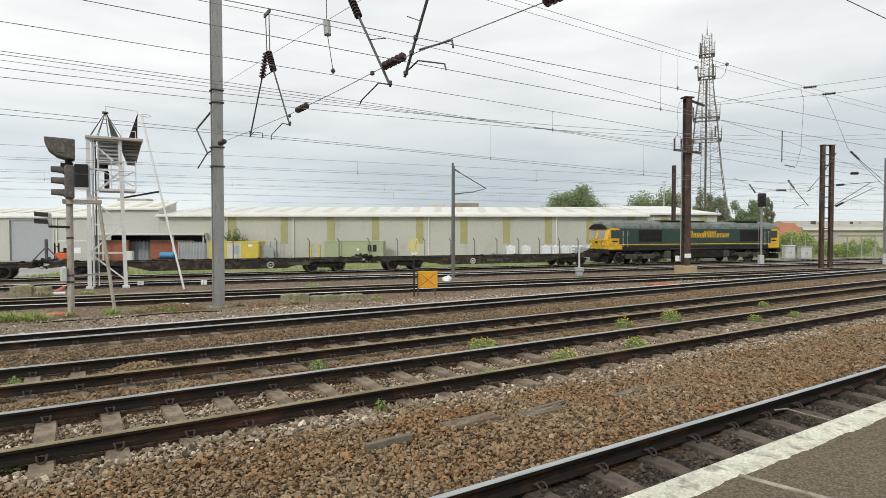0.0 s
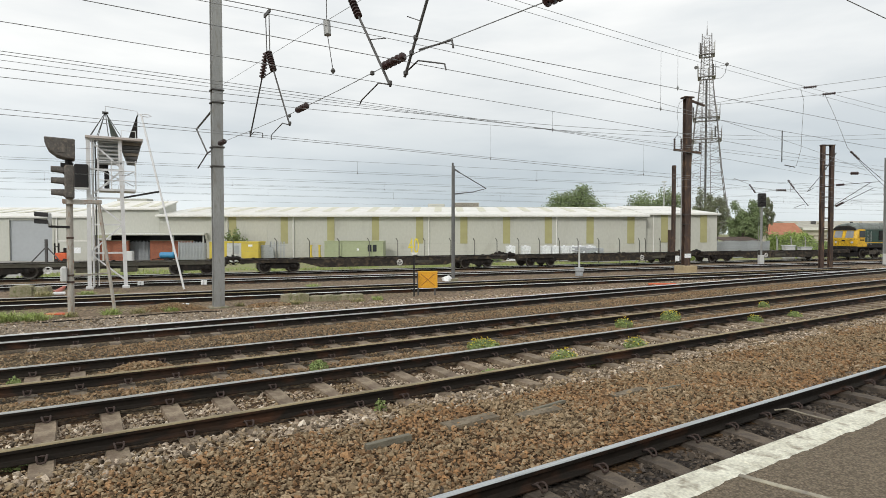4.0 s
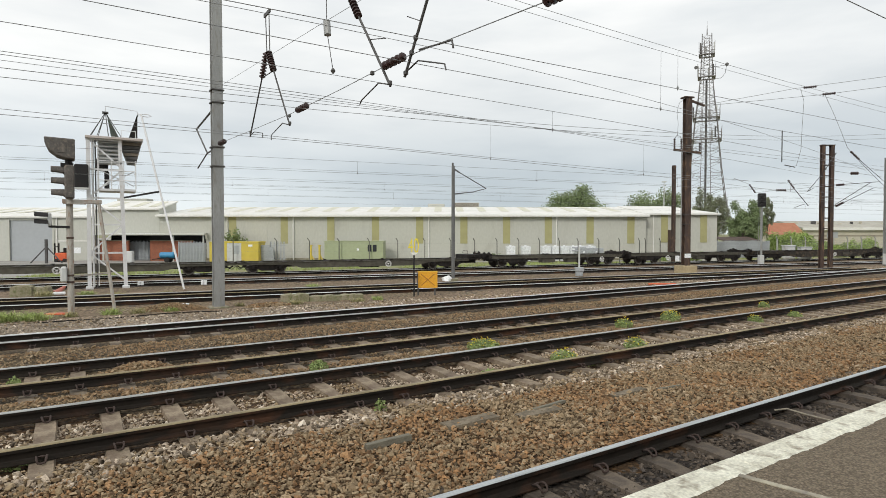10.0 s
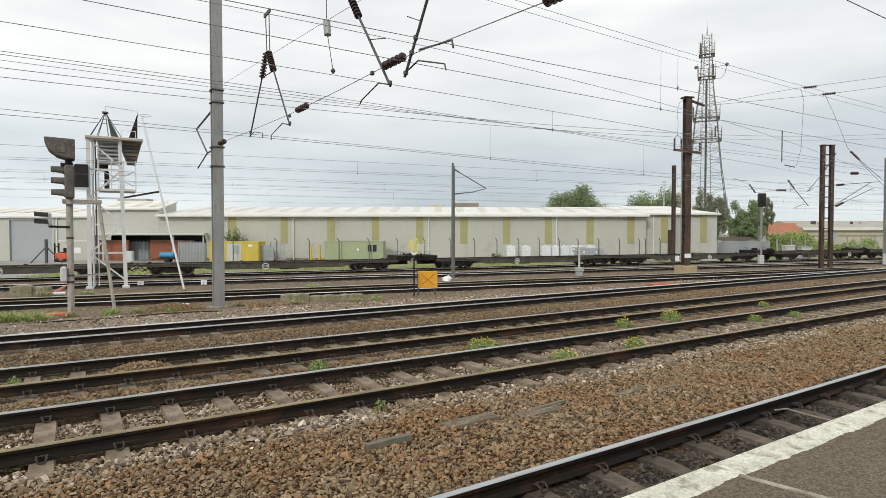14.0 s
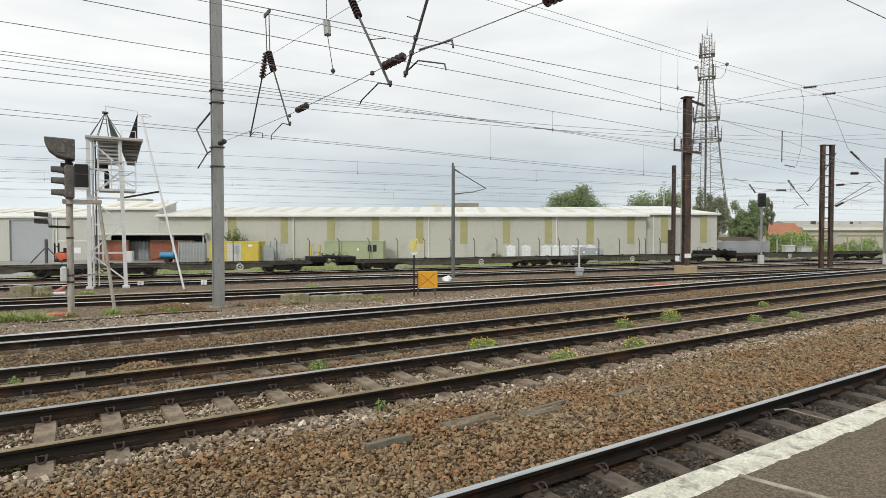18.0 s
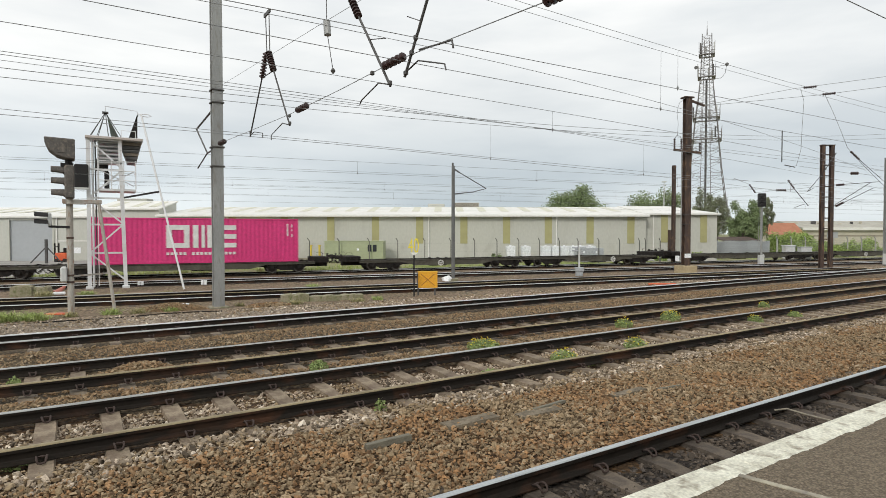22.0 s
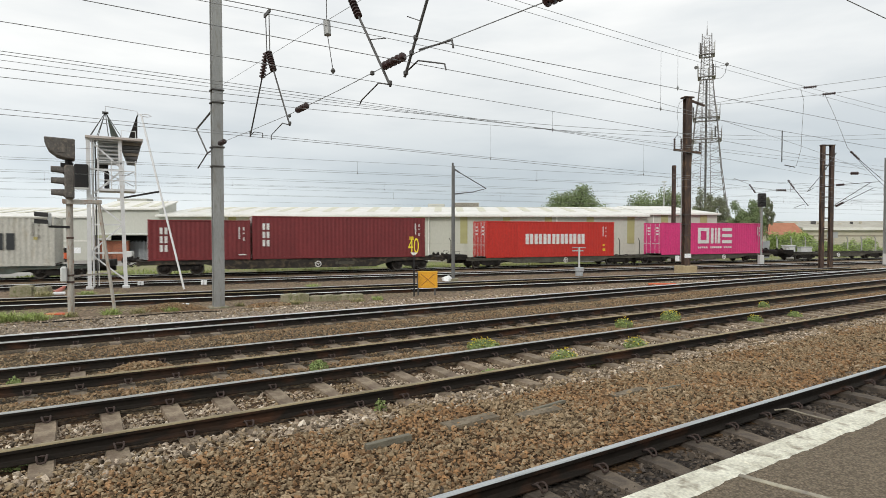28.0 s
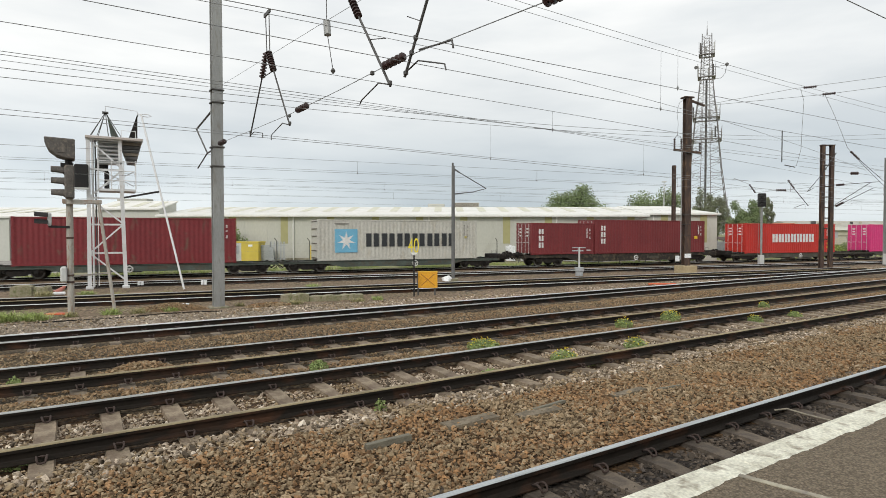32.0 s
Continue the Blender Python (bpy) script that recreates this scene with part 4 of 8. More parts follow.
# locomotive
def build_loco(at):
    lo = rolling("diesel_locomotive", at, "dark green freight locomotive with yellow cab ends", "locomotive")
    side = [(-1.32, 1.55), (-1.32, 3.12), (1.32, 3.12), (1.32, 1.55)]
    part("body_side", Geo().prism(side, "x", -8.75, 8.75), M_GREEN, lo, bevel=0.02)
    arch = [(-1.33, 3.10), (-1.27, 3.30), (-1.05, 3.55), (-0.60, 3.74), (0, 3.80), (0.60, 3.74), (1.05, 3.55), (1.27, 3.30), (1.33, 3.10)]
    part("roof", Geo().prism(arch, "x", -9.2, 9.2), M_ROOF, lo)
    for x0, x1, z in ((-3.9, -1.0, 3.86), (-0.6, 1.2, 3.83), (5.1, 7.9, 3.90)):
        part("roof_vent", Geo().cbox(x0, x1, -0.75, 0.75, 3.70, z, 0.05), M_DARK, lo, "sooty roof fan housing")
    for x in (-7.6, -4.2, -1.0, 1.4, 4.6, 7.6):
        part("roof_band", Geo().prism([(a * 1.006, 3.1 + (b - 3.1) * 1.02) for a, b in arch], "x", x - 0.03, x + 0.03), M_ROOF, lo)
    for s in (-1, 1):
        prof = [(8.70, 1.30), (10.22, 1.30), (10.36, 2.15), (10.12, 3.14), (8.70, 3.14)]
        rings = []
        for y, cut in ((-1.32, 0.16), (-1.12, 0.0), (1.12, 0.0), (1.32, 0.16)):
            rings.append([(s * (x - (cut if x > 9 else 0)), y, z) for x, z in prof])
        cab = part("cab", Geo().loft(rings), M_YELLOW, lo, "yellow driving cab")
        part("cab_roof", Geo().loft([[(s * 8.7, a, b) for a, b in arch], [(s * 9.75, a * 0.99, b - 0.02) for a, b in arch], [(s * 10.12, a * 0.96, 3.11 + (b - 3.11) * 0.80) for a, b in arch], [(s * 10.24, a * 0.94, 3.07 + (b - 3.10) * 0.60) for a, b in arch]]), M_ROOF, cab, "sooty overhanging cab roof")
        part("visor", Geo().loft([[(s * 10.245, a * 0.95, 3.06 + (b - 3.10) * 0.64) for a, b in arch], [(s * 10.29, a * 0.93, 3.04 + (b - 3.10) * 0.52) for a, b in arch]]), M_DARK, cab)
        for y in (-0.60, 0.60):
            part("windscreen", Geo().loft([[(s * 10.375, y - 0.42, 2.22), (s * 10.375, y + 0.42, 2.22), (s * 10.19, y + 0.38, 2.98), (s * 10.19, y - 0.38, 2.98)],
                                           [(s * 10.34, y - 0.42, 2.22), (s * 10.34, y + 0.42, 2.22), (s * 10.15, y + 0.38, 2.98), (s * 10.15, y - 0.38, 2.98)]]), M_SCREEN, cab, "windscreen coloured pale for the sky it reflects")
        for y in (-1.325, 1.325):
            part("side_window", Geo().cbox(min(s * 9.0, s * 9.85), max(s * 9.0, s * 9.85), y - 0.012, y + 0.012, 2.25, 2.95, 0.008), M_GLASS, cab, "dark cab side window")
            part("cab_side_panel", Geo().box(min(s * 8.66, s * 9.0), max(s * 8.66, s * 9.0), y - 0.014, y + 0.014, 1.75, 3.10), M_GREEN, cab)
            part("number_bars", Geo().box(min(s * 9.1, s * 9.75), max(s * 9.1, s * 9.75), y - 0.010, y + 0.010, 1.92, 2.04), M_DARK, cab, "dark bars of unreadable numbering")
        for y in (-0.85, 0.85):
            part("headlight", Geo().turned((s * 10.26, y, 1.75), (s, 0, 0), [(0, 0.14), (0.06, 0.13), (0.07, 0.02)], n=14), M_GREYBOX, cab, "round headlight cluster")
        part("nose_panel", Geo().loft([[(s * 10.235, -1.02, 1.32), (s * 10.235, 1.02, 1.32), (s * 10.37, 1.02, 2.12), (s * 10.37, -1.02, 2.12)], [(s * 10.20, -1.02, 1.32), (s * 10.20, 1.02, 1.32), (s * 10.33, 1.02, 2.12), (s * 10.33, -1.02, 2.12)]]), M_NOSE, cab, "grimy yellow nose panel")
        part("buffer_beam", Geo().cbox(min(s * 9.95, s * 10.26), max(s * 9.95, s * 10.26), -1.30, 1.30, 0.86, 1.34, 0.03), M_BLACK, cab, "black buffer beam")
        part("windscreen_post", Geo().beam((s * 10.385, 0, 2.16), (s * 10.20, 0, 3.02), 0.16, 0.03, (s, 0, 0)), M_YELLOW, cab)
        for y in (-1.33, 1.33):
            for za, zb in ((2.95, 3.02), (2.18, 2.25)):
                part("window_frame", Geo().box(min(s * 8.98, s * 9.88), max(s * 8.98, s * 9.88), y - 0.016, y + 0.016, za, zb), M_YELLOW, cab)
        part("lamp_bracket", Geo().box(min(s * 10.3, s * 10.38), max(s * 10.3, s * 10.38), -0.15, 0.15, 1.85, 2.0), M_DARK, cab)
        for y in (-0.6, -0.35, 0.35, 0.6):
            part("brake_hose", Geo().path([(s * 10.28, y, 1.35), (s * 10.45, y, 1.1), (s * 10.42, y * 1.1, 0.75), (s * 10.32, y, 0.6)], 0.03), M_BLACK, cab)
        part("snow_plough", Geo().loft([[(s * 10.1, -1.3, 0.25), (s * 10.42, 0, 0.2), (s * 10.1, 1.3, 0.25), (s * 10.0, 0, 0.25)], [(s * 10.1, -1.3, 0.72), (s * 10.30, 0, 0.75), (s * 10.1, 1.3, 0.72), (s * 10.0, 0, 0.72)]]), M_BLACK, cab)
        coupling(lo, s * 10.2, s, z=1.02)
        part("cab_step", Geo().box(min(s * 8.4, s * 8.9), max(s * 8.4, s * 8.9), -1.34, -1.2, 0.42, 0.47).box(min(s * 8.4, s * 8.9), max(s * 8.4, s * 8.9), -1.34, -1.2, 0.78, 0.83).box(min(s * 8.4, s * 8.45), max(s * 8.4, s * 8.45), -1.34, -1.28, 0.42, 1.3), M_DARK, lo)
        rails = Geo()
        rails.tube((s * 8.62, -1.37, 1.5), (s * 8.62, -1.37, 2.9), 0.018)
        rails.tube((s * 8.15, -1.37, 1.5), (s * 8.15, -1.37, 2.9), 0.018)
        part("handrail", rails, M_GREYBOX, lo)
    for y in (-1.345, 1.345):
        for x0, x1 in ((-6.9, -4.4), (5.0, 7.7)):
            gr = part("grille", Geo().box(x0, x1, y - 0.02, y + 0.02, 1.95, 2.98), M_BLACK, lo, "black radiator grille")
            sl = Geo()
            for k in range(9):
                z = 2.02 + 0.105 * k
                sl.prism([(y - 0.03, z), (y + 0.03, z), (y + 0.03, z + 0.03), (y - 0.03, z + 0.05)], "x", x0 + 0.05, x1 - 0.05)
            part("louvres", sl, M_DARK, gr)
        part("stripe", Geo().box(-9.0, 9.0, y + 0.010 - 0.012, y + 0.010 + 0.002, 1.68, 1.75) if y > 0 else Geo().box(-9.0, 9.0, y + 0.008, y + 0.024, 1.68, 1.75), M_YELLOW, lo, "thin yellow body stripe")
    door = Geo().box(-8.1, -7.5, -1.334, -1.318, 1.62, 3.05)
    part("body_door", door, M_GREEN, lo)
    letters = [-1.2 + 0.40 * k for k in range(12)]
    for k, x in enumerate(letters):
        hgt = 0.62 if k in (0, 4, 5, 6, 7) else 0.42
        for dx in (0.0, 0.19):
            part("brand_bar", Geo().add([(x + dx, -1.3285, 2.30), (x + dx + 0.12, -1.3285, 2.30), (x + dx + 0.20, -1.3285, 2.30 + hgt), (x + dx + 0.08, -1.3285, 2.30 + hgt),
                                         (x + dx, -1.315, 2.30), (x + dx + 0.12, -1.315, 2.30), (x + dx + 0.20, -1.315, 2.30 + hgt), (x + dx + 0.08, -1.315, 2.30 + hgt)],
                                        [(0, 1, 2, 3), (7, 6, 5, 4), (0, 1, 5, 4), (1, 2, 6, 5), (2, 3, 7, 6), (3, 0, 4, 7)]), M_YELLOW, lo)
    part("solebar", Geo().cbox(-10.0, 10.0, -1.30, 1.30, 1.18, 1.56, 0.02), M_BLACK, lo)
    part("underframe", Geo().box(-9.6, 9.6, -0.62, 0.62, 0.42, 1.18), M_BLACK, lo)
    part("fuel_tank", Geo().cbox(-2.9, 2.9, -1.28, 1.28, 0.40, 1.2, 0.10), M_DARK, lo, "grimy black fuel tank")
    pipes = Geo().tube((-3.4, -1.33, 1.30), (3.6, -1.33, 1.30), 0.03)
    for x in (-3.6, 3.4):
        pipes.cbox(x - 0.35, x + 0.35, -1.25, -0.6, 0.5, 1.15, 0.04)
    part("side_pipes", pipes, M_GALVDARK, lo)
    for x in (-6.6, 6.6):
        bogie(lo, x, base=1.98, r=0.53, axles=3, frame_z=0.72, label="three-axle locomotive bogie", mat=M_BOGIE)
    return lo


build_loco(24.85)
flat_wagon_deep(3.95, 20.5, -2.0)
flat_wagon_deep(-16.1, 19.6, 3.1)
flat_wagon_deep(-36.25, 20.7, 1.0)
flat_wagon_short(-53.95, 14.7, -2.9)
flat_wagon_short(-68.1, 13.6, 4.1)
for mid, length, outer, deck, wx, text in (
        (-84.05, 18.3, 1, M_DECKGREY, 1.2, "empty grey low-deck container wagon"), (-102.35, 18.3, -1, M_DECKGREY, -0.8, "empty grey low-deck container wagon"),
        (-120.7, 18.4, 1, M_DECKGREY, -1.6, "empty grey low-deck container wagon"), (-139.1, 18.4, -1, M_DECKGREY, 2.2, "empty grey low-deck container wagon"),
        (-155.5, 14.4, 1, M_DECKGREY, 1.0, "empty dusty grey low-deck container wagon"), (-170.4, 15.4, -1, M_DECKGREY, 0.0, "empty dusty grey low-deck container wagon"),
        (-186.96, 17.4, 1, M_DECKGREY, 1.1, "low-deck wagon under a magenta container"), (-204.71, 18.1, -1, M_DECKGREY, 1.4, "low-deck wagon under a red container"),
        (-244.56, 18.2, 1, M_DECKGREEN, 0.6, "low-deck wagon under a pale grey container"), (-262.66, 18.0, -1, M_DECKGREEN, 0.1, "low-deck wagon under an oxblood container")):
    low_wagon(mid, length, outer, deck, wx, text)
flat_wagon_deep(-224.46, 21.3, 0.9, "bogie flat wagon under two maroon containers")

pink = container("shipping_container", -186.96, 12.192, 2.896, 0.75, M_PINK, "bright magenta forty-foot container on a low wagon")
z = 0.75
for x0, x1, za, zb in ((-2.02, -0.68, 1.00, 1.30), (-2.02, -0.68, 2.14, 2.44), (-2.02, -1.70, 1.30, 2.14), (-1.00, -0.68, 1.30, 2.14), (-0.48, -0.16, 1.00, 2.44), (0.02, 0.22, 1.00, 2.44), (0.36, 0.66, 1.00, 2.44),
                       (0.90, 2.12, 1.00, 1.30), (0.90, 2.12, 1.57, 1.87), (0.90, 2.12, 2.14, 2.44)):
    decal(pink, x0, x1, z + za, z + zb, M_MARK, "brand_bar")
for k in range(17):
    if k not in (5, 12):
        decal(pink, -2.02 + 0.245 * k, -1.86 + 0.245 * k, z + 0.55, z + 0.72, M_MARK, "lettering_bar")
data_marks(pink, 5.35, z + 2.8)
red_box = container("shipping_container", -204.46, 12.192, 2.896, 0.75, M_RED, "red forty-foot container on a low wagon")
bars(red_box, -2.62, 3.18, z + 1.06, z + 1.88, 7, M_MARK, 0.42)
data_marks(red_box, 4.9, z + 2.75)
decal(red_box, 4.9, 5.15, z + 0.45, z + 0.65, M_MARKY, "warning_label")
decal(red_box, 4.9, 5.1, z + 0.85, z + 1.0, M_MARKY, "warning_label")
t40 = container("shipping_container", -221.76, 12.192, 2.896, 0.94, M_MAROON, "faded maroon forty-foot container with white markings")
t20 = container("shipping_container", -231.01, 6.058, 2.591, 0.94, M_MAROON, "maroon twenty-foot container with white markings")
for c, x, zt in ((t40, -5.45, 0.94 + 2.45), (t20, -2.35, 0.94 + 2.15)):
    for k in range(3):
        decal(c, x, x + 0.16, zt - 0.48 - 0.55 * k, zt - 0.06 - 0.55 * k, M_MARK, "brand_bar")
        decal(c, x + 0.27, x + 0.43, zt - 0.48 - 0.55 * k, zt - 0.06 - 0.55 * k, M_MARK, "brand_bar")
data_marks(t40, 5.3, 0.94 + 2.7)
decal(t40, 4.85, 5.2, 0.94 + 1.25, 0.94 + 1.5, M_MARKY, "warning_label")
data_marks(t20, 2.3, 0.94 + 2.4)
decal(t20, 2.3, 2.75, 0.94 + 0.30, 0.94 + 0.37, M_MARK, "data_bar")
pale_box = container("shipping_container", -245.01, 12.192, 2.896, 0.75, M_PALE, "dirty pale grey forty-foot container with dark lettering bars", plain_end=True)
sq = decal(pale_box, -4.88, -3.27, z + 0.58, z + 2.22, M_SKY, "blue_panel")
star = []
for k in range(14):
    r = 0.66 if k % 2 == 0 else 0.24
    star.append((-4.075 + r * math.sin(math.pi * k / 7), z + 1.40 + r * math.cos(math.pi * k / 7)))
part("star", Geo().prism(star, "y", -1.2385, -1.2300), M_MARK, pale_box, "white star shape")
bars(pale_box, -2.65, 4.35, z + 0.98, z + 1.92, 6, M_LETTER, 0.42)
data_marks(pale_box, 5.0, z + 2.8, M_DECKPALE)
decal(pale_box, 5.05, 5.25, z + 1.55, z + 1.72, M_OLDLABEL, "warning_label")
decal(pale_box, -4.9, -3.9, z + 2.55, z + 2.64, M_DECKPALE, "data_bar")
ox = container("shipping_container", -262.46, 12.192, 2.896, 0.75, M_OXBLOOD, "dark oxblood forty-foot container on a low wagon")
data_marks(ox, 5.2, z + 2.75)

# ---------- buildings and yard ----------
M_CLAD = surf("grey_beige_cladding", (0.485, 0.485, 0.43), (0.455, 0.455, 0.40), 0.6, scale=0.25, fine=6, dirt=(0.40, 0.39, 0.34), dirt_amount=0.06, bump=0.02, stretch=(1, 1, 0.5), grain=0.03)
M_CLAD2 = surf("pale_cladding", (0.505, 0.51, 0.46), (0.465, 0.47, 0.42), 0.6, scale=0.25, fine=6, bump=0.02, stretch=(1, 1, 0.5), grain=0.03)
M_SHEET = surf("white_roof_sheet", (0.74, 0.735, 0.70), (0.66, 0.655, 0.61), 0.55, scale=0.5, fine=3, dirt=(0.68, 0.66, 0.58), dirt_amount=0.05, bump=0.01, grain=0.03)
M_TAN = surf("yellowed_rooflight", (0.38, 0.36, 0.17), (0.34, 0.32, 0.15), 0.5, scale=1.0, fine=4, bump=0.01, grain=0.03)
M_TANROOF = surf("tan_rooflight", (0.60, 0.59, 0.47), (0.54, 0.53, 0.42), 0.5, scale=1.0, fine=4, bump=0.01, grain=0.03)
M_DOOR = surf("blue_grey_shutter", (0.37, 0.39, 0.405), (0.355, 0.375, 0.39), 0.6, scale=0.3, fine=3, bump=0, grain=0.02)
M_BRICK = surf("red_brick", (0.33, 0.125, 0.07), (0.27, 0.10, 0.06), 0.9, scale=1.5, fine=20, dirt=(0.20, 0.10, 0.07), dirt_amount=0.2, per_object=0.12)
# near-black colour standing for the shade inside the loading bay
M_SHADE = surf("interior_shade", (0.03, 0.03, 0.03), (0.02, 0.02, 0.02), 0.9)
M_PALISADE = surf("palisade_galvanised", (0.38, 0.40, 0.415), (0.32, 0.34, 0.355), 0.55, metal=0.1, scale=1, fine=15)
M_FENCEPOST = surf("weathered_fence_post", (0.15, 0.147, 0.13), (0.11, 0.108, 0.095), 0.9, scale=2, fine=20)
M_CONCPALE = surf("pale_post_concrete", (0.42, 0.42, 0.39), (0.34, 0.34, 0.31), 0.9, scale=2, fine=20)
M_TANCONC = surf("tan_concrete", (0.42, 0.34, 0.21), (0.34, 0.27, 0.16), 0.9, scale=2, fine=20)
M_CONC = surf("weathered_concrete", (0.30, 0.275, 0.21), (0.22, 0.20, 0.14), 0.9, scale=1.5, fine=20, dirt=(0.15, 0.15, 0.08), dirt_amount=0.3)
M_CABIN = surf("pale_green_cabin", (0.37, 0.41, 0.26), (0.34, 0.38, 0.235), 0.55, scale=0.8, fine=4, bump=0.01, grain=0.03)
M_OCHRE = surf("ochre_yellow", (0.60, 0.47, 0.07), (0.52, 0.40, 0.06), 0.55, scale=1, fine=4, bump=0.01, grain=0.03)
M_ORANGE = surf("orange_paint", (0.62, 0.11, 0.03), (0.55, 0.09, 0.03), 0.5, scale=2, fine=20)
M_BLUE = surf("blue_tank_paint", (0.05, 0.25, 0.45), (0.04, 0.20, 0.38), 0.45, scale=2, fine=20)
M_TERRA = surf("terracotta_roof", (0.40, 0.17, 0.10), (0.33, 0.14, 0.08), 0.85, scale=1, fine=10)
M_CREAM = surf("cream_render", (0.50, 0.47, 0.38), (0.43, 0.40, 0.32), 0.8, scale=0.5, fine=8)
M_BROWNROOF = surf("brown_roof", (0.22, 0.18, 0.14), (0.16, 0.14, 0.11), 0.85, scale=0.6, fine=8)
M_DEPOTROOF = surf("weathered_depot_roof", (0.40, 0.385, 0.33), (0.33, 0.315, 0.27), 0.85, scale=0.4, fine=4)
M_APPL = surf("white_enamel", (0.80, 0.82, 0.83), (0.72, 0.74, 0.76), 0.4, scale=1.5, fine=15, bump=0.02)

wh = thing("warehouse", pose(0, 60, -0.72), "long low grey-beige clad warehouse with white roof", "warehouse")
part("front_wall", Geo().box(-24.4, 20.9, 0, 0.25, 0, 4.66), M_CLAD, wh)
part("upper_wall", Geo().box(-29.2, -24.4, 0, 0.25, 2.72, 4.66), M_CLAD, wh)
part("end_wall", Geo().prism([(0.25, 0), (20, 0), (20, 4.66), (10.0, 5.98), (0.25, 4.70)], "x", 20.65, 20.9), M_CLAD, wh)
part("back_wall", Geo().box(-29.2, 20.9, 19.9, 20.1, 0, 4.66), M_CLAD, wh)
roof = part("roof", Geo().prism([(-0.45, 4.66), (-0.45, 4.82), (10.0, 6.06), (20.4, 4.82), (20.4, 4.66), (10.0, 5.90)], "x", -29.4, 21.1), M_SHEET, wh, "white corrugated sheet roof with tan rooflights")
sheets = Geo()
for k in range(110):
    x = -29.2 + 0.458 * k
    sheets.prism([(-0.47, 4.815), (-0.47, 4.832), (10.0, 6.072), (10.0, 6.055)], "x", x, x + 0.07)
part("sheet_ribs", sheets, M_SHEET, roof)
for k in range(20):
    x = -27.8 + 2.44 * k
    part("rooflight", Geo().prism([(3.4, 5.29), (3.4, 5.31), (9.7, 6.057), (9.7, 6.037)], "x", x, x + 0.80), M_TANROOF, roof)
part("gutter", Geo().cbox(-29.4, 21.1, -0.58, -0.42, 4.60, 4.76, 0.02), M_SHEET, wh, "white eaves gutter")
for x in (-21.65, -16.35, -11.55, -6.95, -2.40, 2.15, 6.55, 10.85, 15.15, 19.35):
    part("wall_light", Geo().box(x - 0.37, x + 0.37, -0.03, 0.02, 1.85, 4.62), M_TAN, wh, "yellowed translucent wall strip")
for x in (-22.2, -15.4, -1.45, 11.7):
    part("downpipe", Geo().tube((x, -0.10, 0), (x, -0.10, 4.6), 0.07, n=8), M_SHEET, wh)
seam = Geo()
for k in range(38):
    x = -24.0 + 1.18 * k
    seam.box(x - 0.012, x + 0.012, -0.012, 0.02, 0.3, 4.6)
part("cladding_seams", seam, M_CLAD2, wh)
part("plinth", Geo().box(-24.4, 20.9, -0.06, 0.0, 0, 0.35), M_CONC, wh)

annex = thing("warehouse_annex", pose(0, 61, -0.72), "shorter grey-beige warehouse annex with white roof", "warehouse")
part("front_wall", Geo().box(21.15, 28.7, 0, 0.25, 0, 4.84), M_CLAD, annex)
part("end_wall", Geo().box(28.45, 28.7, 0.25, 18, 0, 4.84), M_CLAD, annex)
part("roof", Geo().loft([[(21.0, -0.4, 4.84), (28.95, -0.4, 4.84), (28.95, 18.4, 4.84), (21.0, 18.4, 4.84)], [(21.0, -0.4, 4.98), (28.95, -0.4, 4.98), (28.95, 18.4, 4.98), (21.0, 18.4, 4.98)], [(21.0, 8.9, 6.16), (27.0, 8.9, 6.16), (27.0, 9.1, 6.16), (21.0, 9.1, 6.16)]]), M_SHEET, annex)
for x in (23.2, 27.3):
    part("wall_light", Geo().box(x - 0.36, x + 0.36, -0.03, 0.02, 1.95, 4.8), M_TAN, annex)
part("downpipe", Geo().tube((22.0, -0.1, 0), (22.0, -0.1, 4.8), 0.07), M_SHEET, annex)

hall = thing("loading_hall", pose(0, 60, -0.72), "taller pale clad loading hall over a dark canopy bay", "warehouse")
part("front_wall", Geo().box(-35.85, -29.21, 0, 0.25, 2.92, 5.40), M_CLAD2, hall)
part("side_wall", Geo().prism([(0.25, 2.92), (3.9, 2.92), (3.9, 6.28), (0.25, 5.42)], "x", -29.41, -29.22), M_CLAD2, hall)
part("rear_wall", Geo().box(-35.85, -29.42, 3.7, 3.9, 2.92, 6.26), M_CLAD2, hall)
part("roof", Geo().prism([(-0.35, 5.33), (-0.35, 5.45), (4.0, 6.44), (4.0, 6.32)], "x", -36.0, -29.05), M_SHEET, hall, "white sheet roof sloping up to the rear")
for x in (-34.8, -32.4, -30.6):
    part("rooflight", Geo().prism([(0.6, 5.68), (0.6, 5.70), (3.4, 6.337), (3.4, 6.317)], "x", x, x + 0.8), M_TANROOF, hall)
part("canopy_beam", Geo().cbox(-35.9, -24.35, -0.6, -0.2, 2.70, 2.90, 0.03), M_CLAD2, hall, "white canopy edge beam")
part("canopy_end", Geo().prism([(-0.62, 2.92), (-0.15, 2.92), (-0.15, 2.30), (-0.35, 2.30)], "x", -24.34, -24.18), M_CLAD2, hall)
part("canopy", Geo().box(-35.9, -24.4, -0.19, 2.2, 2.84, 2.90), M_CLAD2, hall)
part("bay_back", Geo().box(-38.2, -23.4, 7.0, 7.2, 0, 2.9), M_SHADE, hall, "back of the loading bay, its shade put into a near-black colour")
for x in (-34.9, -27.7, -24.6):
    part("canopy_post", Geo().cbox(x - 0.07, x + 0.07, -0.3, -0.16, 0, 2.7, 0.01), M_CLAD2, hall)
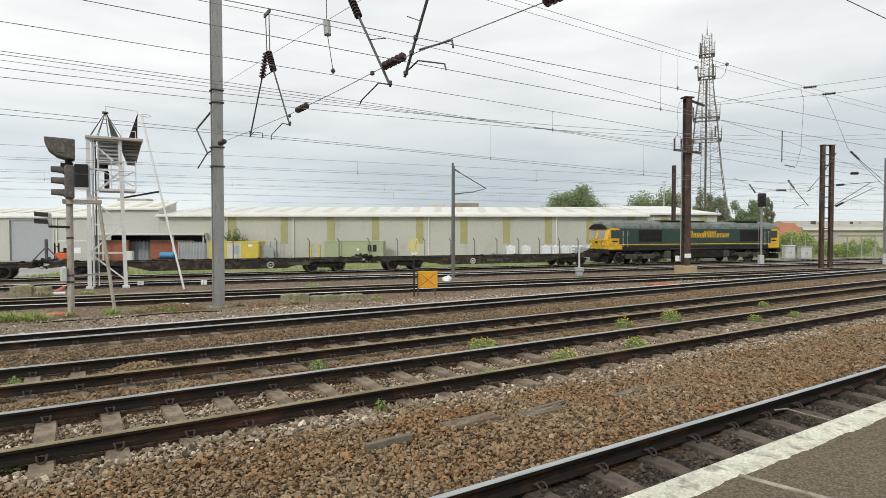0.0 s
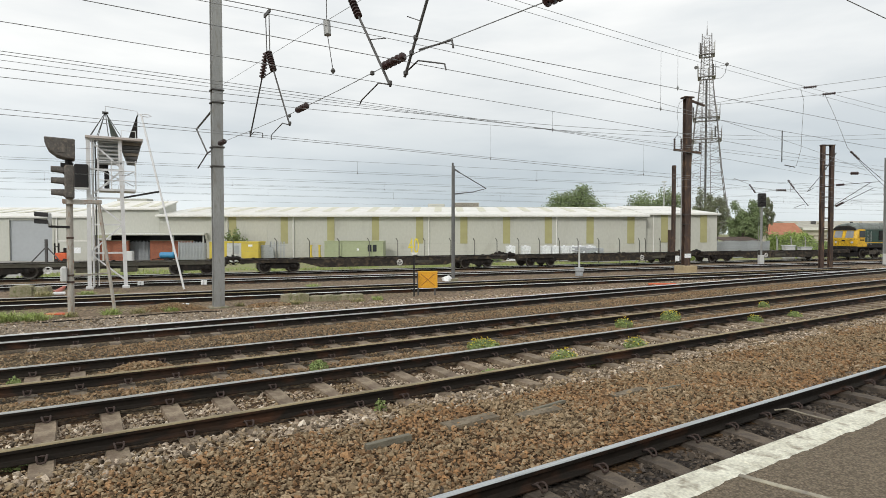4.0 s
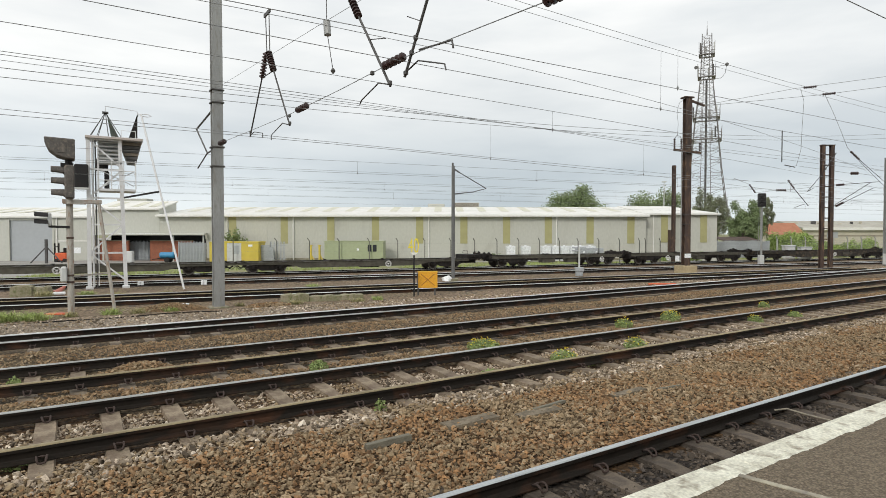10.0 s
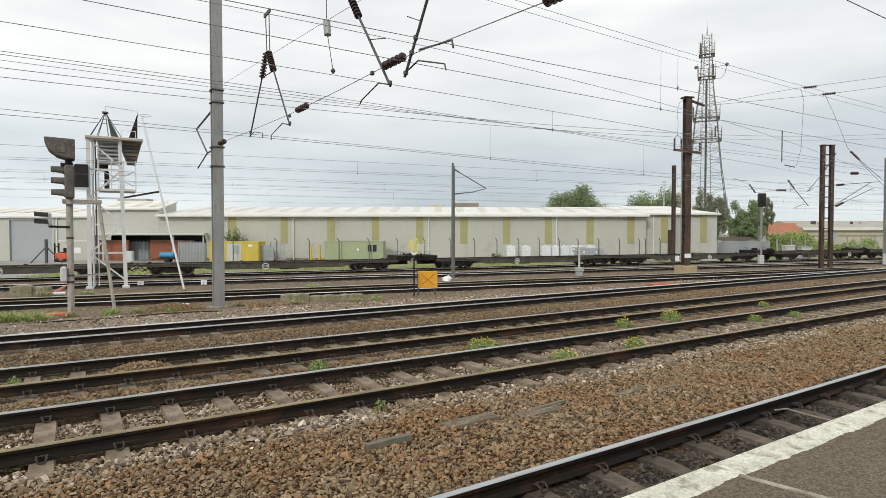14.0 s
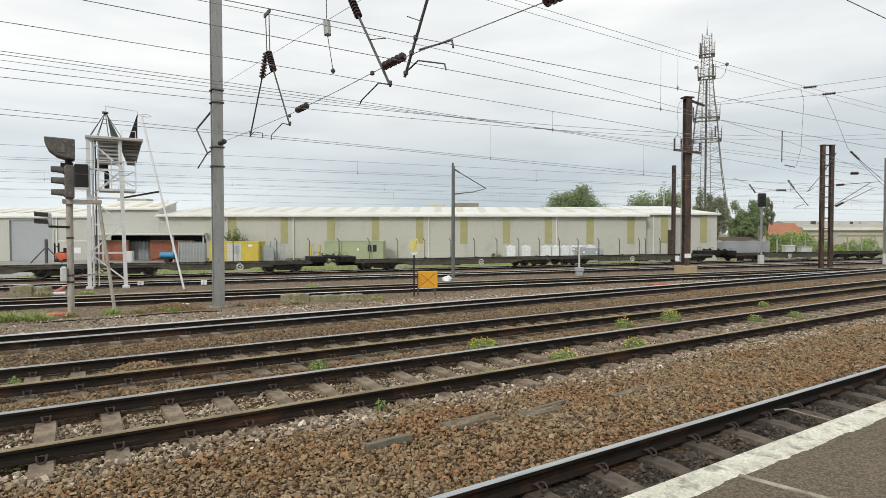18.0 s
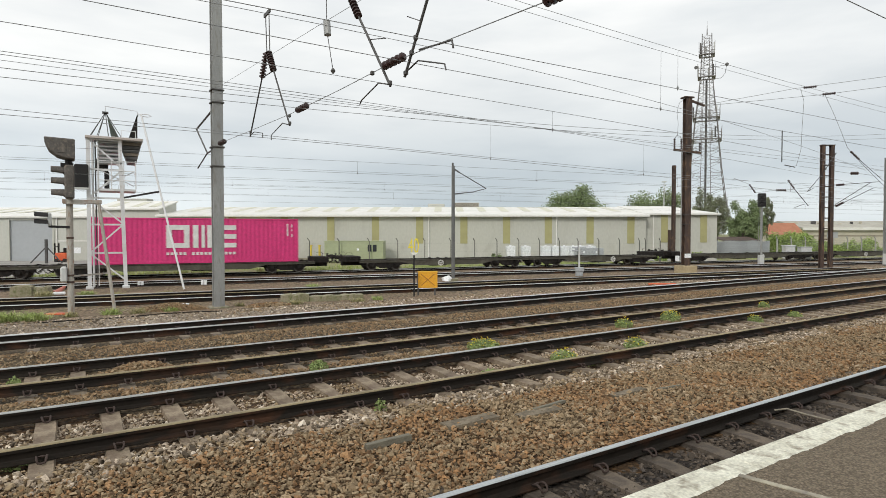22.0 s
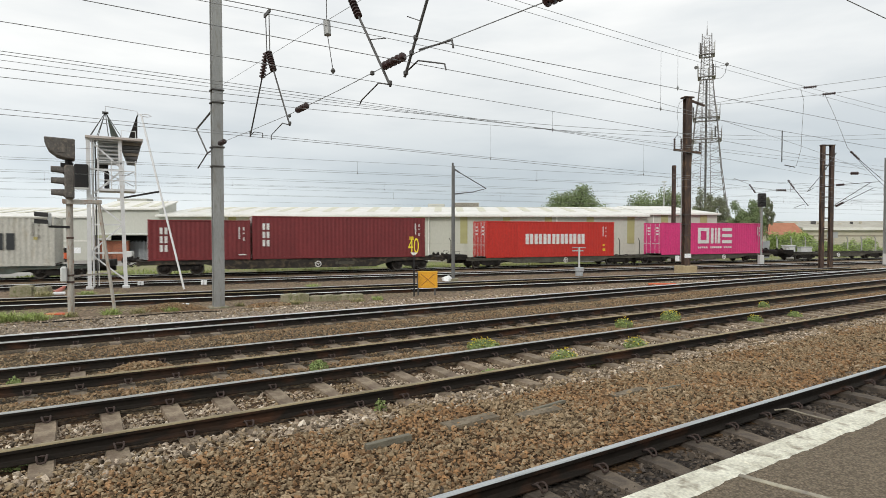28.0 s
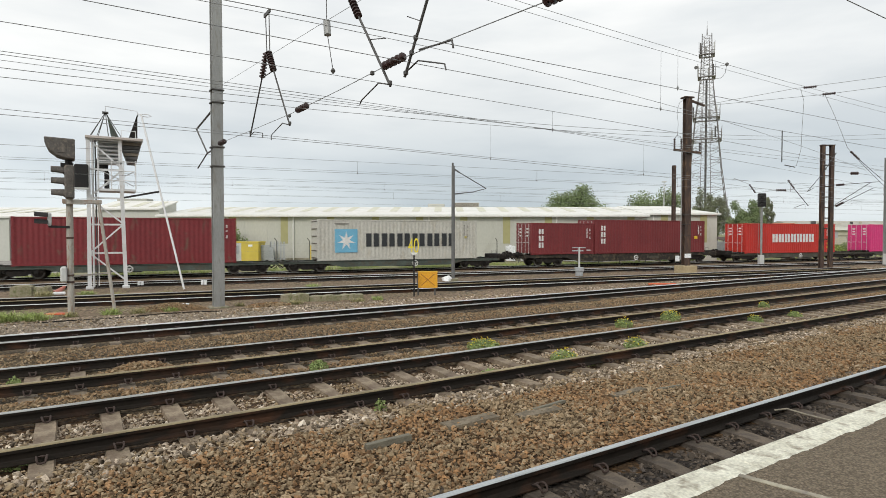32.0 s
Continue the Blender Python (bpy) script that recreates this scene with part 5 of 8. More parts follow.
part("bay_lamp", Geo().cbox(-32.5, -31.8, 2.9, 3.1, 1.5, 1.58, 0.01), M_OCHRE, hall)
part("roof_vent", Geo().cbox(-36.9, -33.5, 6.0, 7.5, 5.9, 6.85, 0.05), M_CLAD, hall)
part("vent_mount", Geo().box(-36.8, -33.6, 6.1, 7.4, 2.95, 5.9), M_CLAD, hall)

BRICK = Geo().cbox(-0.1075, 0.1075, -0.03, 0.0, -0.0325, 0.0325, 0.004).mesh("brick")
BRICK.materials.append(M_BRICK)


def brick_wall(x0, x1, h):
    w = thing("brick_wall", pose(x0, 60.6, -0.70), "low red brick wall under the canopy", "wall")
    part("mortar_core", Geo().box(0, x1 - x0, 0.0, 0.22, 0, h), M_BRICK, w)
    part("coping", Geo().cbox(-0.03, x1 - x0 + 0.03, -0.05, 0.26, h, h + 0.08, 0.01), M_CONC, w)
    for r in range(8):
        for k in range(int((x1 - x0) / 0.46)):
            part("brick", BRICK, None, w, m=pose(0.14 + 0.46 * k + (0.11 if r % 2 else 0), 0, 0.2 + r * 0.24))


shed = thing("shutter_building", pose(0, 60, -0.72), "pale clad building with a blue-grey roller shutter", "warehouse")
part("front_wall", Geo().box(-75, -44.7, 0, 0.25, 0, 4.52), M_CLAD2, shed)
part("side_pier", Geo().box(-40.2, -35.87, 0, 0.25, 0, 4.52), M_CLAD2, shed)
part("wall_ledge", Geo().box(-39.7, -36.3, -0.05, -0.002, 2.06, 2.18), M_SHEET, shed)
part("downpipe", Geo().tube((-39.75, -0.08, 0), (-39.75, -0.08, 4.5), 0.06), M_SHEET, shed)
part("lintel", Geo().box(-44.7, -40.2, 0, 0.25, 4.24, 4.52), M_CLAD2, shed)
shut = part("roller_shutter", Geo().box(-44.7, -40.2, 0.14, 0.20, 0, 4.24), M_DOOR, shed, "closed blue-grey roller shutter")
for k in range(14):
    part("slat", Geo().box(-44.65, -40.25, 0.134, 0.138, 0.01 + 0.30 * k, 0.30 + 0.30 * k), M_DOOR, shut)
for x in (-44.75, -40.15):
    part("shutter_guide", Geo().cbox(x - 0.1, x + 0.1, -0.06, 0.0, 0, 4.35, 0.01), M_CLAD, shed)
part("roof", Geo().loft([[(-75.2, -0.3, 4.52), (-36.02, -0.3, 4.52), (-36.02, 20, 4.52), (-75.2, 20, 4.52)], [(-75.2, -0.3, 4.66), (-36.02, -0.3, 4.66), (-36.02, 20, 4.66), (-75.2, 20, 4.66)], [(-75.2, 9.9, 6.05), (-36.02, 9.9, 6.0), (-36.02, 10, 6.0), (-75.2, 10, 6.05)]]), M_SHEET, shed)
for k in range(9):
    x = -60 + 2.3 * k
    part("rooflight", Geo().prism([(3.0, 5.13), (3.0, 5.15), (9.2, 5.915), (9.2, 5.895)], "x", x, x + 0.9), M_TANROOF, shed)
for x, w, h0, h1 in ((-38.2, 0.85, 0.85, 1.45),):
    part("wall_sign", Geo().box(x - w, x + w, -0.03, -0.004, h0, h1), M_APPL, shed, "small pale wall sign")

unit = thing("roof_unit", pose(0, 74, 5.1), "grey and white ventilation unit on the warehouse roof", "ventilation unit")
part("intake", Geo().cbox(-1.9, 0.2, 0, 1.5, 0, 0.85, 0.06), M_CLAD, unit)
part("housing", Geo().cbox(1.4, 4.6, 0, 1.8, 0, 1.0, 0.06), M_CLAD, unit)
for k in range(6):
    part("slat", Geo().box(1.5, 4.5, -0.03, 0.01, 0.25 + 0.12 * k, 0.31 + 0.12 * k), M_BROWNROOF, unit)
part("mount", Geo().box(-1.8, 4.5, 0.2, 1.2, -1.3, 0.0), M_SHEET, unit)

# yard things
cab = thing("site_cabin", pose(-8.65, 57.6, -0.68), "pale green portable site cabin behind the fence", "cabin")
part("body", Geo().cbox(-2.85, 2.85, -1.2, 1.2, 0.12, 2.05, 0.03), M_CABIN, cab)
part("roof", Geo().cbox(-2.9, 2.9, -1.25, 1.25, 2.05, 2.13, 0.02), M_CABIN, cab)
part("door", Geo().cbox(-0.2, 0.7, -1.235, -1.195, 0.2, 1.85, 0.01), M_CABIN, cab)
part("door_sign", Geo().box(0.3, 0.5, -1.25, -1.236, 1.2, 1.42), M_APPL, cab)
for x in (1.35, 1.85):
    wi = part("window", Geo().cbox(x, x + 0.36, -1.23, -1.19, 1.10, 1.75, 0.01), M_GLASS, cab, "dark barred window")
    part("window_frame", Geo().box(x - 0.04, x + 0.40, -1.225, -1.199, 1.04, 1.09).box(x - 0.04, x + 0.40, -1.225, -1.199, 1.76, 1.81), M_CABIN, wi)
part("open_shutter", Geo().cbox(2.25, 2.70, -1.24, -1.20, 1.08, 1.78, 0.01), M_CABIN, cab)
ribs = Geo()
for k in range(9):
    x = -2.7 + 0.3 * k
    ribs.box(x - 0.02, x + 0.02, -1.22, -1.19, 0.15, 2.0)
part("wall_ribs", ribs, M_CABIN, cab)
for x in (-2.5, 2.5):
    part("skid", Geo().box(x - 0.15, x + 0.15, -1.1, 1.1, -0.05, 0.12), M_CONC, cab)

yc = thing("storage_container", pose(-18.6, 57.6, -0.70), "ochre yellow steel store with a pale end", "container")
part("body", Geo().cbox(-1.0, 0.68, -1.1, 1.1, 0.1, 2.05, 0.03), M_OCHRE, yc)
part("top_band", Geo().cbox(-4.1, 0.71, -1.13, 1.13, 1.95, 2.08, 0.02), M_OCHRE, yc)
part("far_body", Geo().cbox(-4.1, -2.4, -1.09, 1.09, 0.1, 1.95, 0.02), M_OCHRE, yc)
part("pale_section", Geo().cbox(-2.4, -1.0, -1.08, 1.08, 0.1, 1.95, 0.02), M_GREYBOX, yc, "pale panel with a grey window")
part("window", Geo().box(-1.75, -1.2, -1.12, -1.085, 0.9, 1.7), M_DOOR, yc)
part("sign", Geo().box(-0.3, 0.1, -1.13, -1.10, 1.6, 1.8), M_APPL, yc)
for x in (-3.8, 0.5):
    part("skid", Geo().box(x - 0.12, x + 0.12, -1.0, 1.0, -0.05, 0.1), M_CONC, yc)

for x, w, h in ((-17.45, 0.42, 1.75), (-16.85, 0.22, 1.55)):
    sp = thing("sheet_barrier", pose(x, 57.3, -0.68, 8), "grey sheet panel leaning beside the yellow store", "barrier", "leaning sheets")
    part("sheet", Geo().cbox(-w, w, -0.03, 0.03, 0, h, 0.01), M_PALISADE, sp)
    part("stay", Geo().beam((0, 0.03, h * 0.8), (0.1, 0.7, 0.12), 0.05), M_GALVDARK, sp)
for x in (-12.95, -12.1):
    b = thing("steel_trestle", pose(x, 57.0, -0.68), "bright yellow steel trestle standing in the yard", "trestle", "trestles by the cabin")
    part("upright", Geo().cbox(-0.09, 0.09, -0.09, 0.09, 0, 1.65, 0.01), M_OCHRE, b)
    part("foot", Geo().cbox(-0.12, 0.42, -0.2, 0.2, 0, 0.09, 0.01), M_OCHRE, b)
    part("brace", Geo().beam((0.38, 0, 0.08), (0.05, 0, 0.75), 0.10), M_OCHRE, b)
    part("cap", Geo().cbox(-0.14, 0.16, -0.12, 0.12, 1.65, 1.72, 0.01), M_OCHRE, b)

tank = thing("compressor_tank", pose(-27.1, 57.2, -0.68), "bright blue cylinder on a small wheeled trailer", "compressor")
part("tank", Geo().turned((-0.75, 0, 0.72), (1, 0, 0), [(0, 0.1), (0.05, 0.25), (0.15, 0.30), (1.35, 0.30), (1.45, 0.25), (1.5, 0.1)], n=16), M_BLUE, tank)
part("chassis", Geo().box(-0.9, 0.9, -0.3, 0.3, 0.32, 0.42).beam((-0.9, 0, 0.37), (-1.5, 0, 0.30), 0.08), M_DARK, tank)
for y in (-0.36, 0.36):
    part("wheel", Geo().turned((0.1, y - 0.06, 0.26), (0, 1, 0), [(0, 0.1), (0.0, 0.25), (0.12, 0.25), (0.12, 0.1)], n=16), M_BLACK, tank)

fork = thing("orange_lift_truck", pose(-37.6, 57.5, -0.68), "small orange lift truck parked by the wall", "lift truck")
part("body", Geo().cbox(-0.45, 0.65, -0.5, 0.5, 0.18, 0.95, 0.06), M_ORANGE, fork)
part("mast", Geo().box(-0.62, -0.52, -0.35, -0.25, 0.05, 1.9).box(-0.62, -0.52, 0.25, 0.35, 0.05, 1.9).box(-0.62, -0.52, -0.3, 0.3, 1.5, 1.58), M_DARK, fork)
part("seat", Geo().cbox(-0.1, 0.3, -0.25, 0.25, 0.95, 1.05, 0.03).cbox(0.22, 0.32, -0.25, 0.25, 1.0, 1.45, 0.03), M_BLACK, fork)
for x in (-0.3, 0.5):
    part("wheel", Geo().turned((x, -0.52, 0.2), (0, 1, 0), [(0, 0.06), (0, 0.2), (1.04, 0.2), (1.04, 0.06)], n=14), M_BLACK, fork)

def appliance(x, y, w, h, mat, text):
    a = thing("liquid_container", pose(x, y, -0.68), text, "bulk container", "white containers in the yard")
    part("bottle", Geo().cbox(-w / 2, w / 2, -0.5, 0.5, 0.14, h, 0.05), mat, a)
    for k in range(5):
        z = 0.2 + (h - 0.25) * k / 4
        part("cage_bar", Geo().box(-w / 2 - 0.02, w / 2 + 0.02, -0.54, -0.515, z - 0.015, z + 0.015), M_APPL, a)
    for k in range(4):
        xx = -w / 2 + w * k / 3
        part("cage_post", Geo().box(xx - 0.015, xx + 0.015, -0.56, -0.541, 0.15, h), M_APPL, a)
    part("pallet", Geo().box(-w / 2, w / 2, -0.5, 0.5, 0, 0.14), M_CONC, a)
    part("cap", Geo().tube((0, 0, h), (0, 0, h + 0.06), 0.12, n=12), M_APPL, a)


for x, w in ((6.70, 0.85), (8.20, 0.85), (10.20, 0.95), (11.15, 0.80), (12.05, 0.85), (12.95, 0.80)):
    appliance(x, 57.9, w, 1.62, M_APPL, "white caged liquid container in the yard")
for x in (13.8, 14.75):
    appliance(x, 58.5, 0.9, 1.62, M_APPL, "white caged liquid container in the yard")
box2 = thing("grey_crate", pose(14.2, 56.6, -0.68), "grey slatted crate beside white containers", "crate")
part("crate_body", Geo().cbox(-1.3, 1.3, -0.5, 0.5, 0.08, 1.45, 0.03), M_PALISADE, box2)
for x in (-0.6, 0.6):
    part("label_card", Geo().box(x - 0.08, x + 0.08, -0.52, -0.501, 0.95, 1.15), M_APPL, box2)

# boundary fence with cranked concrete posts
POST = Geo().prism([(-0.042, 0), (0.042, 0), (0.034, 2.15), (-0.034, 2.15)], "y", -0.045, 0.045).beam((0, 0, 2.12), (-0.17, -0.2, 2.40), 0.055).mesh("fence_post")
POST.materials.append(M_FENCEPOST)
fence = thing("boundary_fence", pose(0, 56.0, -0.68), "wire boundary fence on dark cranked posts", "fence")
for x in (-20.2, -16.0, -12.85, -10.0, -7.1, -4.35, -1.75, 0.75, 3.05, 5.2, 7.3, 9.3, 11.2, 13.0, 15.0, 17.0, 18.9, 19.5, 20.9):
    part("fence_post", POST, None, fence, m=pose(x, 0, 0))
for z in (0.3, 1.1, 1.9):
    part("line_wire", Geo().tube((-22, 0, z), (20.9, 0, z), 0.005, n=4), M_WIRE, fence)

# chain-link fence before the thicket
cl = thing("chain_link_fence", pose(39.9, 69.5, -0.70, 0, 0, 3), "grey wire fence on pale cranked concrete posts", "fence")
CRANK = Geo().prism([(-0.06, 0), (0.06, 0), (0.05, 2.2), (-0.05, 2.2)], "y", -0.06, 0.06).beam((0, 0, 2.17), (-0.20, -0.1, 2.50), 0.09).mesh("concrete_post")
CRANK.materials.append(M_CONCPALE)
for k in range(9):
    part("concrete_post", CRANK, None, cl, m=pose(1.75 * k, 0, 0))
for k in range(8):
    part("line_wire", Geo().tube((0, 0, 0.2 + 0.27 * k), (14.0, 0, 0.2 + 0.27 * k), 0.008, n=4), M_GALV, cl)
mesh_wires = Geo()
for k in range(110):
    x = 0.126 * k
    mesh_wires.beam((x, 0.01, 0.1), (x + 0.12, 0.01, 2.1), 0.007)
part("wire_mesh", mesh_wires, M_GALV, cl)

PALE = Geo().prism([(-0.035, 0.05), (0.035, 0.05), (0.035, 2.0), (0.0, 2.12), (-0.035, 2.0)], "y", -0.012, 0.012).mesh("pale")
PALE.materials.append(M_PALISADE)


def palisade(x0, x1, y, z, step=0.145, backed=False):
    p = thing("palisade_fence", pose(x0, y, z), "galvanised steel palisade fence with pointed pales", "fence")
    n = int((x1 - x0) / step)
    for k in range(n):
        part("pale", PALE, None, p, m=pose(k * step, 0, 0))
    if backed:
        part("backing_sheet", Geo().box(0, n * step, 0.145, 0.165, 0.08, 1.95), M_PALISADE, p, "grey sheet fixed behind the pales")
    for zz in (0.4, 1.7):
        part("rail", Geo().box(0, n * step, 0.014, 0.06, zz - 0.03, zz + 0.03), M_PALISADE, p)
    for k in range(int((x1 - x0) / 2.75) + 1):
        part("post", Geo().cbox(k * 2.75 - 0.05, k * 2.75 + 0.05, 0.062, 0.14, 0, 2.05, 0.008), M_PALISADE, p)


palisade(-25.9, -23.2, 57.0, -0.70, backed=True)
palisade(-17.2, -15.6, 57.9, -0.70)
palisade(31.4, 37.4, 66.5, -0.70, step=0.12, backed=True)
palisade(-33.6, -31.1, 61.6, -0.70, backed=True)
brick_wall(-35.75, -32.75, 2.1)
brick_wall(-30.5, -26.05, 2.1)
uc = thing("utility_cabinet", pose(-30.7, 57.0, -0.70), "plain grey steel cabinet standing before the bay", "cabinet")
part("body", Geo().cbox(-0.36, 0.36, -0.2, 0.2, 0.05, 1.13, 0.02), M_GREYBOX, uc)
part("door", Geo().cbox(-0.31, 0.31, -0.222, -0.202, 0.1, 1.08, 0.006), M_GREYBOX, uc)
part("plinth", Geo().box(-0.38, 0.38, -0.22, 0.22, -0.03, 0.05), M_CONC, uc)

canopy = thing("lean_to_roof", pose(35.2, 70, 0.75), "dark brown lean-to roof behind the palisade", "shed")
part("roof_sheet", Geo().prism([(-1.5, 0.55), (1.5, 0.95), (1.5, 1.03), (-1.5, 0.63)], "x", -2.2, 2.2), M_RUST, canopy)
for x in (-2.0, 2.0):
    part("post", Geo().box(x - 0.06, x + 0.06, -1.2, -1.08, -1.7, 0.55), M_RUST, canopy)

# line-side cabinets
for x, w, h in ((37.42, 0.54, 1.46), (39.15, 0.58, 1.30)):
    c = thing("trackside_cabinet", pose(x, 63.0, -0.66), "pale grey trackside equipment cabinet on a plinth", "cabinet", "cabinets beside the goods line")
    part("body", Geo().cbox(-w, w, -0.35, 0.35, 0.12, h, 0.02), M_GREYBOX, c)
    part("lid", Geo().cbox(-w - 0.06, w + 0.06, -0.42, 0.42, h, h + 0.10, 0.03), M_GREYBOX, c)
    for s in (-1, 1):
        d = part("door", Geo().cbox(min(0.02 * s, s * (w - 0.05)), max(0.02 * s, s * (w - 0.05)), -0.375, -0.345, 0.2, h - 0.08, 0.008), M_GREYBOX, c)
        part("handle", Geo().box(s * 0.08 - 0.02, s * 0.08 + 0.02, -0.40, -0.376, h * 0.5, h * 0.5 + 0.14), M_GALVDARK, d)
    part("plinth", Geo().box(-w - 0.05, w + 0.05, -0.4, 0.4, 0, 0.12), M_CONC, c)

# far buildings
red = thing("brick_house", pose(56.5, 98, -0.7), "low building with a terracotta roof", "building")
part("wall", Geo().box(-4.0, 3.2, 0, 6, 0, 3.0), M_CREAM, red)
part("roof", Geo().prism([(-0.4, 2.7), (3.0, 4.72), (6.4, 2.7)], "x", -3.2, 4.4), M_TERRA, red)
far = thing("far_depot", pose(80, 118, -0.7), "long far cream depot with a tan roof", "building")
part("wall", Geo().box(-7.2, 30, 0, 0.4, 0, 3.9), M_CREAM, far)
part("roof", Geo().prism([(-0.6, 3.8), (-0.6, 4.1), (8, 5.6), (16, 4.1), (16, 3.8)], "x", -7.6, 30), M_DEPOTROOF, far)
for k in (4, 8, 12):
    wd = part("window", Geo().box(-14.6 + 3.1 * k, -12.4 + 3.1 * k, -0.05, 0.01, 2.0, 3.2), M_DOOR, far)
    part("sill", Geo().box(-14.7 + 3.1 * k, -12.3 + 3.1 * k, -0.12, 0.01, 1.85, 1.98), M_CREAM, wd)
for k in range(11):
    x = -6.5 + 2.9 * k + 0.9 * math.sin(2.3 * k)
    part("roof_vent", Geo().cbox(x, x + 0.5 + 0.3 * math.sin(k), 3.5, 4.2, 4.7, 5.25 + 0.25 * math.sin(1.7 * k), 0.05), M_GALVDARK if k % 3 == 1 else M_CREAM, far)
part("wall_band", Geo().box(-7.2, 30, -0.03, -0.004, 2.3, 2.5), M_BROWNROOF, far)
part("fascia", Geo().box(-7.5, 30, -0.66, -0.605, 3.55, 4.12), M_SHEET, far)

# ---------- overhead line, masts and signals ----------
def insulator(parent, p, q, r=0.085, sheds=7, name="insulator"):
    """A ribbed insulator between p and q."""
    p, q = Vector(p), Vector(q)
    n, r = (q - p).length, r * 0.85
    prof = [(0, 0.03)]
    for k in range(sheds):
        a = n * (k + 0.15) / sheds
        prof += [(a, r * 0.45), (a + n * 0.35 / sheds, r), (a + n * 0.55 / sheds, r * 0.95), (a + n * 0.6 / sheds, r * 0.45)]
    prof.append((n, 0.03))
    return part(name, Geo().turned(p, q - p, prof, n=12), M_INSUL, parent, "dark brown ribbed insulator")


def i_mast(name, m, w, height, mat, label, flange=0.03):
    t = thing(name, m, label, "mast", "overhead line masts")
    h = w / 2
    g = Geo()
    g.cbox(-h, h, -h, -h + flange, 0, height, 0.004)
    g.cbox(-h, h, h - flange, h, 0, height, 0.004)
    g.box(-flange / 2, flange / 2, -h + flange, h - flange, 0, height)
    part("column", g, mat, t)
    return t


m1 = i_mast("overhead_line_mast", NEAR @ pose(4.4, 20.85, -0.55), 0.34, 11.0, M_GALV, "tall galvanised steel overhead line mast", 0.05)
part("stiffening_plate", Geo().box(-0.145, 0.145, -0.118, -0.09, 0.1, 10.9), M_GALV, m1)
for z in (4.95, 5.60, 7.10, 7.52):
    part("collar", Geo().cbox(-0.21, 0.21, -0.21, 0.21, z, z + 0.05, 0.01), M_GALVDARK, m1)
arm = part("bracket", Geo().tube((0, 0.17, 7.05), (0, 3.6, 6.78), 0.035).tube((0, 3.6, 6.78), (0, 1.6, 5.62), 0.03).tube((0, 0.17, 5.62), (0, 1.6, 5.62), 0.03).tube((0, 1.6, 5.62), (0, 3.4, 5.25), 0.025), M_GALVDARK, m1, "steel registration bracket")
part("foot_bolt", Geo().cbox(-0.30, 0.30, -0.30, 0.30, -0.1, 0.22, 0.02), M_CONC, m1, "concrete foundation top")

hs = thing("headspan", NEAR @ pose(4.4, 0, 0), "cross-span wires carrying rods and insulators over the tracks", "overhead span")


def span(name, pts, r=0.007):
    return part(name, Geo().path([(0, a, b) for a, b in pts], r, n=5), M_WIRE, hs)


span("lower_span", [(20.6, 5.17), (16.63, 5.02), (13.24, 4.90), (10.37, 4.86), (8.13, 4.86), (5.79, 4.72), (4.65, 4.65), (-7.0, 4.75)])
span("upper_span", [(20.6, 7.06), (14.63, 6.62), (11.53, 6.39), (9.36, 6.22), (4.0, 6.0), (-7.0, 6.6)], 0.005)
insulator(hs, (0, 20.45, 5.16), (0, 19.75, 5.14), 0.10, 5)
insulator(hs, (0, 12.75, 4.90), (0, 12.1, 4.89), 0.085, 5)
insulator(hs, (0, 8.55, 4.87), (0, 7.85, 4.86), 0.085, 5)
insulator(hs, (0, 4.75, 4.66), (0, 4.30, 4.65), 0.085, 5)
# suspension over the third line
part("hanger", Geo().path([(0, 15.09, 7.77), (0, 15.0, 6.75)], 0.012).path([(0, 14.80, 7.77), (0, 14.75, 6.72)], 0.012).box(-0.02, 0.02, 14.7, 15.2, 7.70, 7.78), M_GALVDARK, hs)
insulator(hs, (0, 15.05, 6.78), (0, 15.45, 6.22), 0.10, 8)
insulator(hs, (0, 14.85, 6.74), (0, 14.45, 6.18), 0.10, 8)
for pts, r in (([(15.45, 6.22), (16.66, 4.86)], 0.030), ([(14.45, 6.18), (13.24, 4.64)], 0.030), ([(15.45, 6.22), (14.45, 6.18)], 0.022), ([(16.64, 4.89), (16.23, 4.93), (15.43, 4.78), (15.43, 4.66)], 0.018), ([(13.24, 4.65), (13.78, 4.78), (14.68, 4.62), (14.69, 4.50)], 0.018)):
    part("registration_rod", Geo().path([(0, a, b) for a, b in pts], r * 0.66, n=7), M_GALVDARK, hs)
# second line
part("hanger", Geo().path([(0, 11.0, 7.4), (0, 10.97, 6.35)], 0.008).path([(0, 10.92, 6.03), (0, 10.64, 5.24)], 0.008).turned((0, 10.66, 5.34), (0, 0, -1), [(0, 0.02), (0.05, 0.05), (0.1, 0.02)], n=8), M_GALVDARK, hs)
part("hanger_insulator", Geo().turned((0, 10.97, 6.36), (0, -0.05, -0.33), [(0, 0.03), (0.02, 0.07), (0.31, 0.07), (0.33, 0.03)], n=12), M_GALV, hs, "grey composite insulator")
insulator(hs, (0, 9.85, 6.45), (0, 9.48, 5.96), 0.085, 7)
for pts, r in (([(9.48, 5.96), (9.2, 5.62), (8.30, 4.50)], 0.034), ([(9.03, 5.44), (8.45, 5.30)], 0.012), ([(8.32, 4.53), (8.72, 4.64), (9.38, 4.48), (9.45, 4.42)], 0.018)):
    part("registration_rod", Geo().path([(0, a, b) for a, b in pts], r * 0.66, n=7), M_GALVDARK, hs)
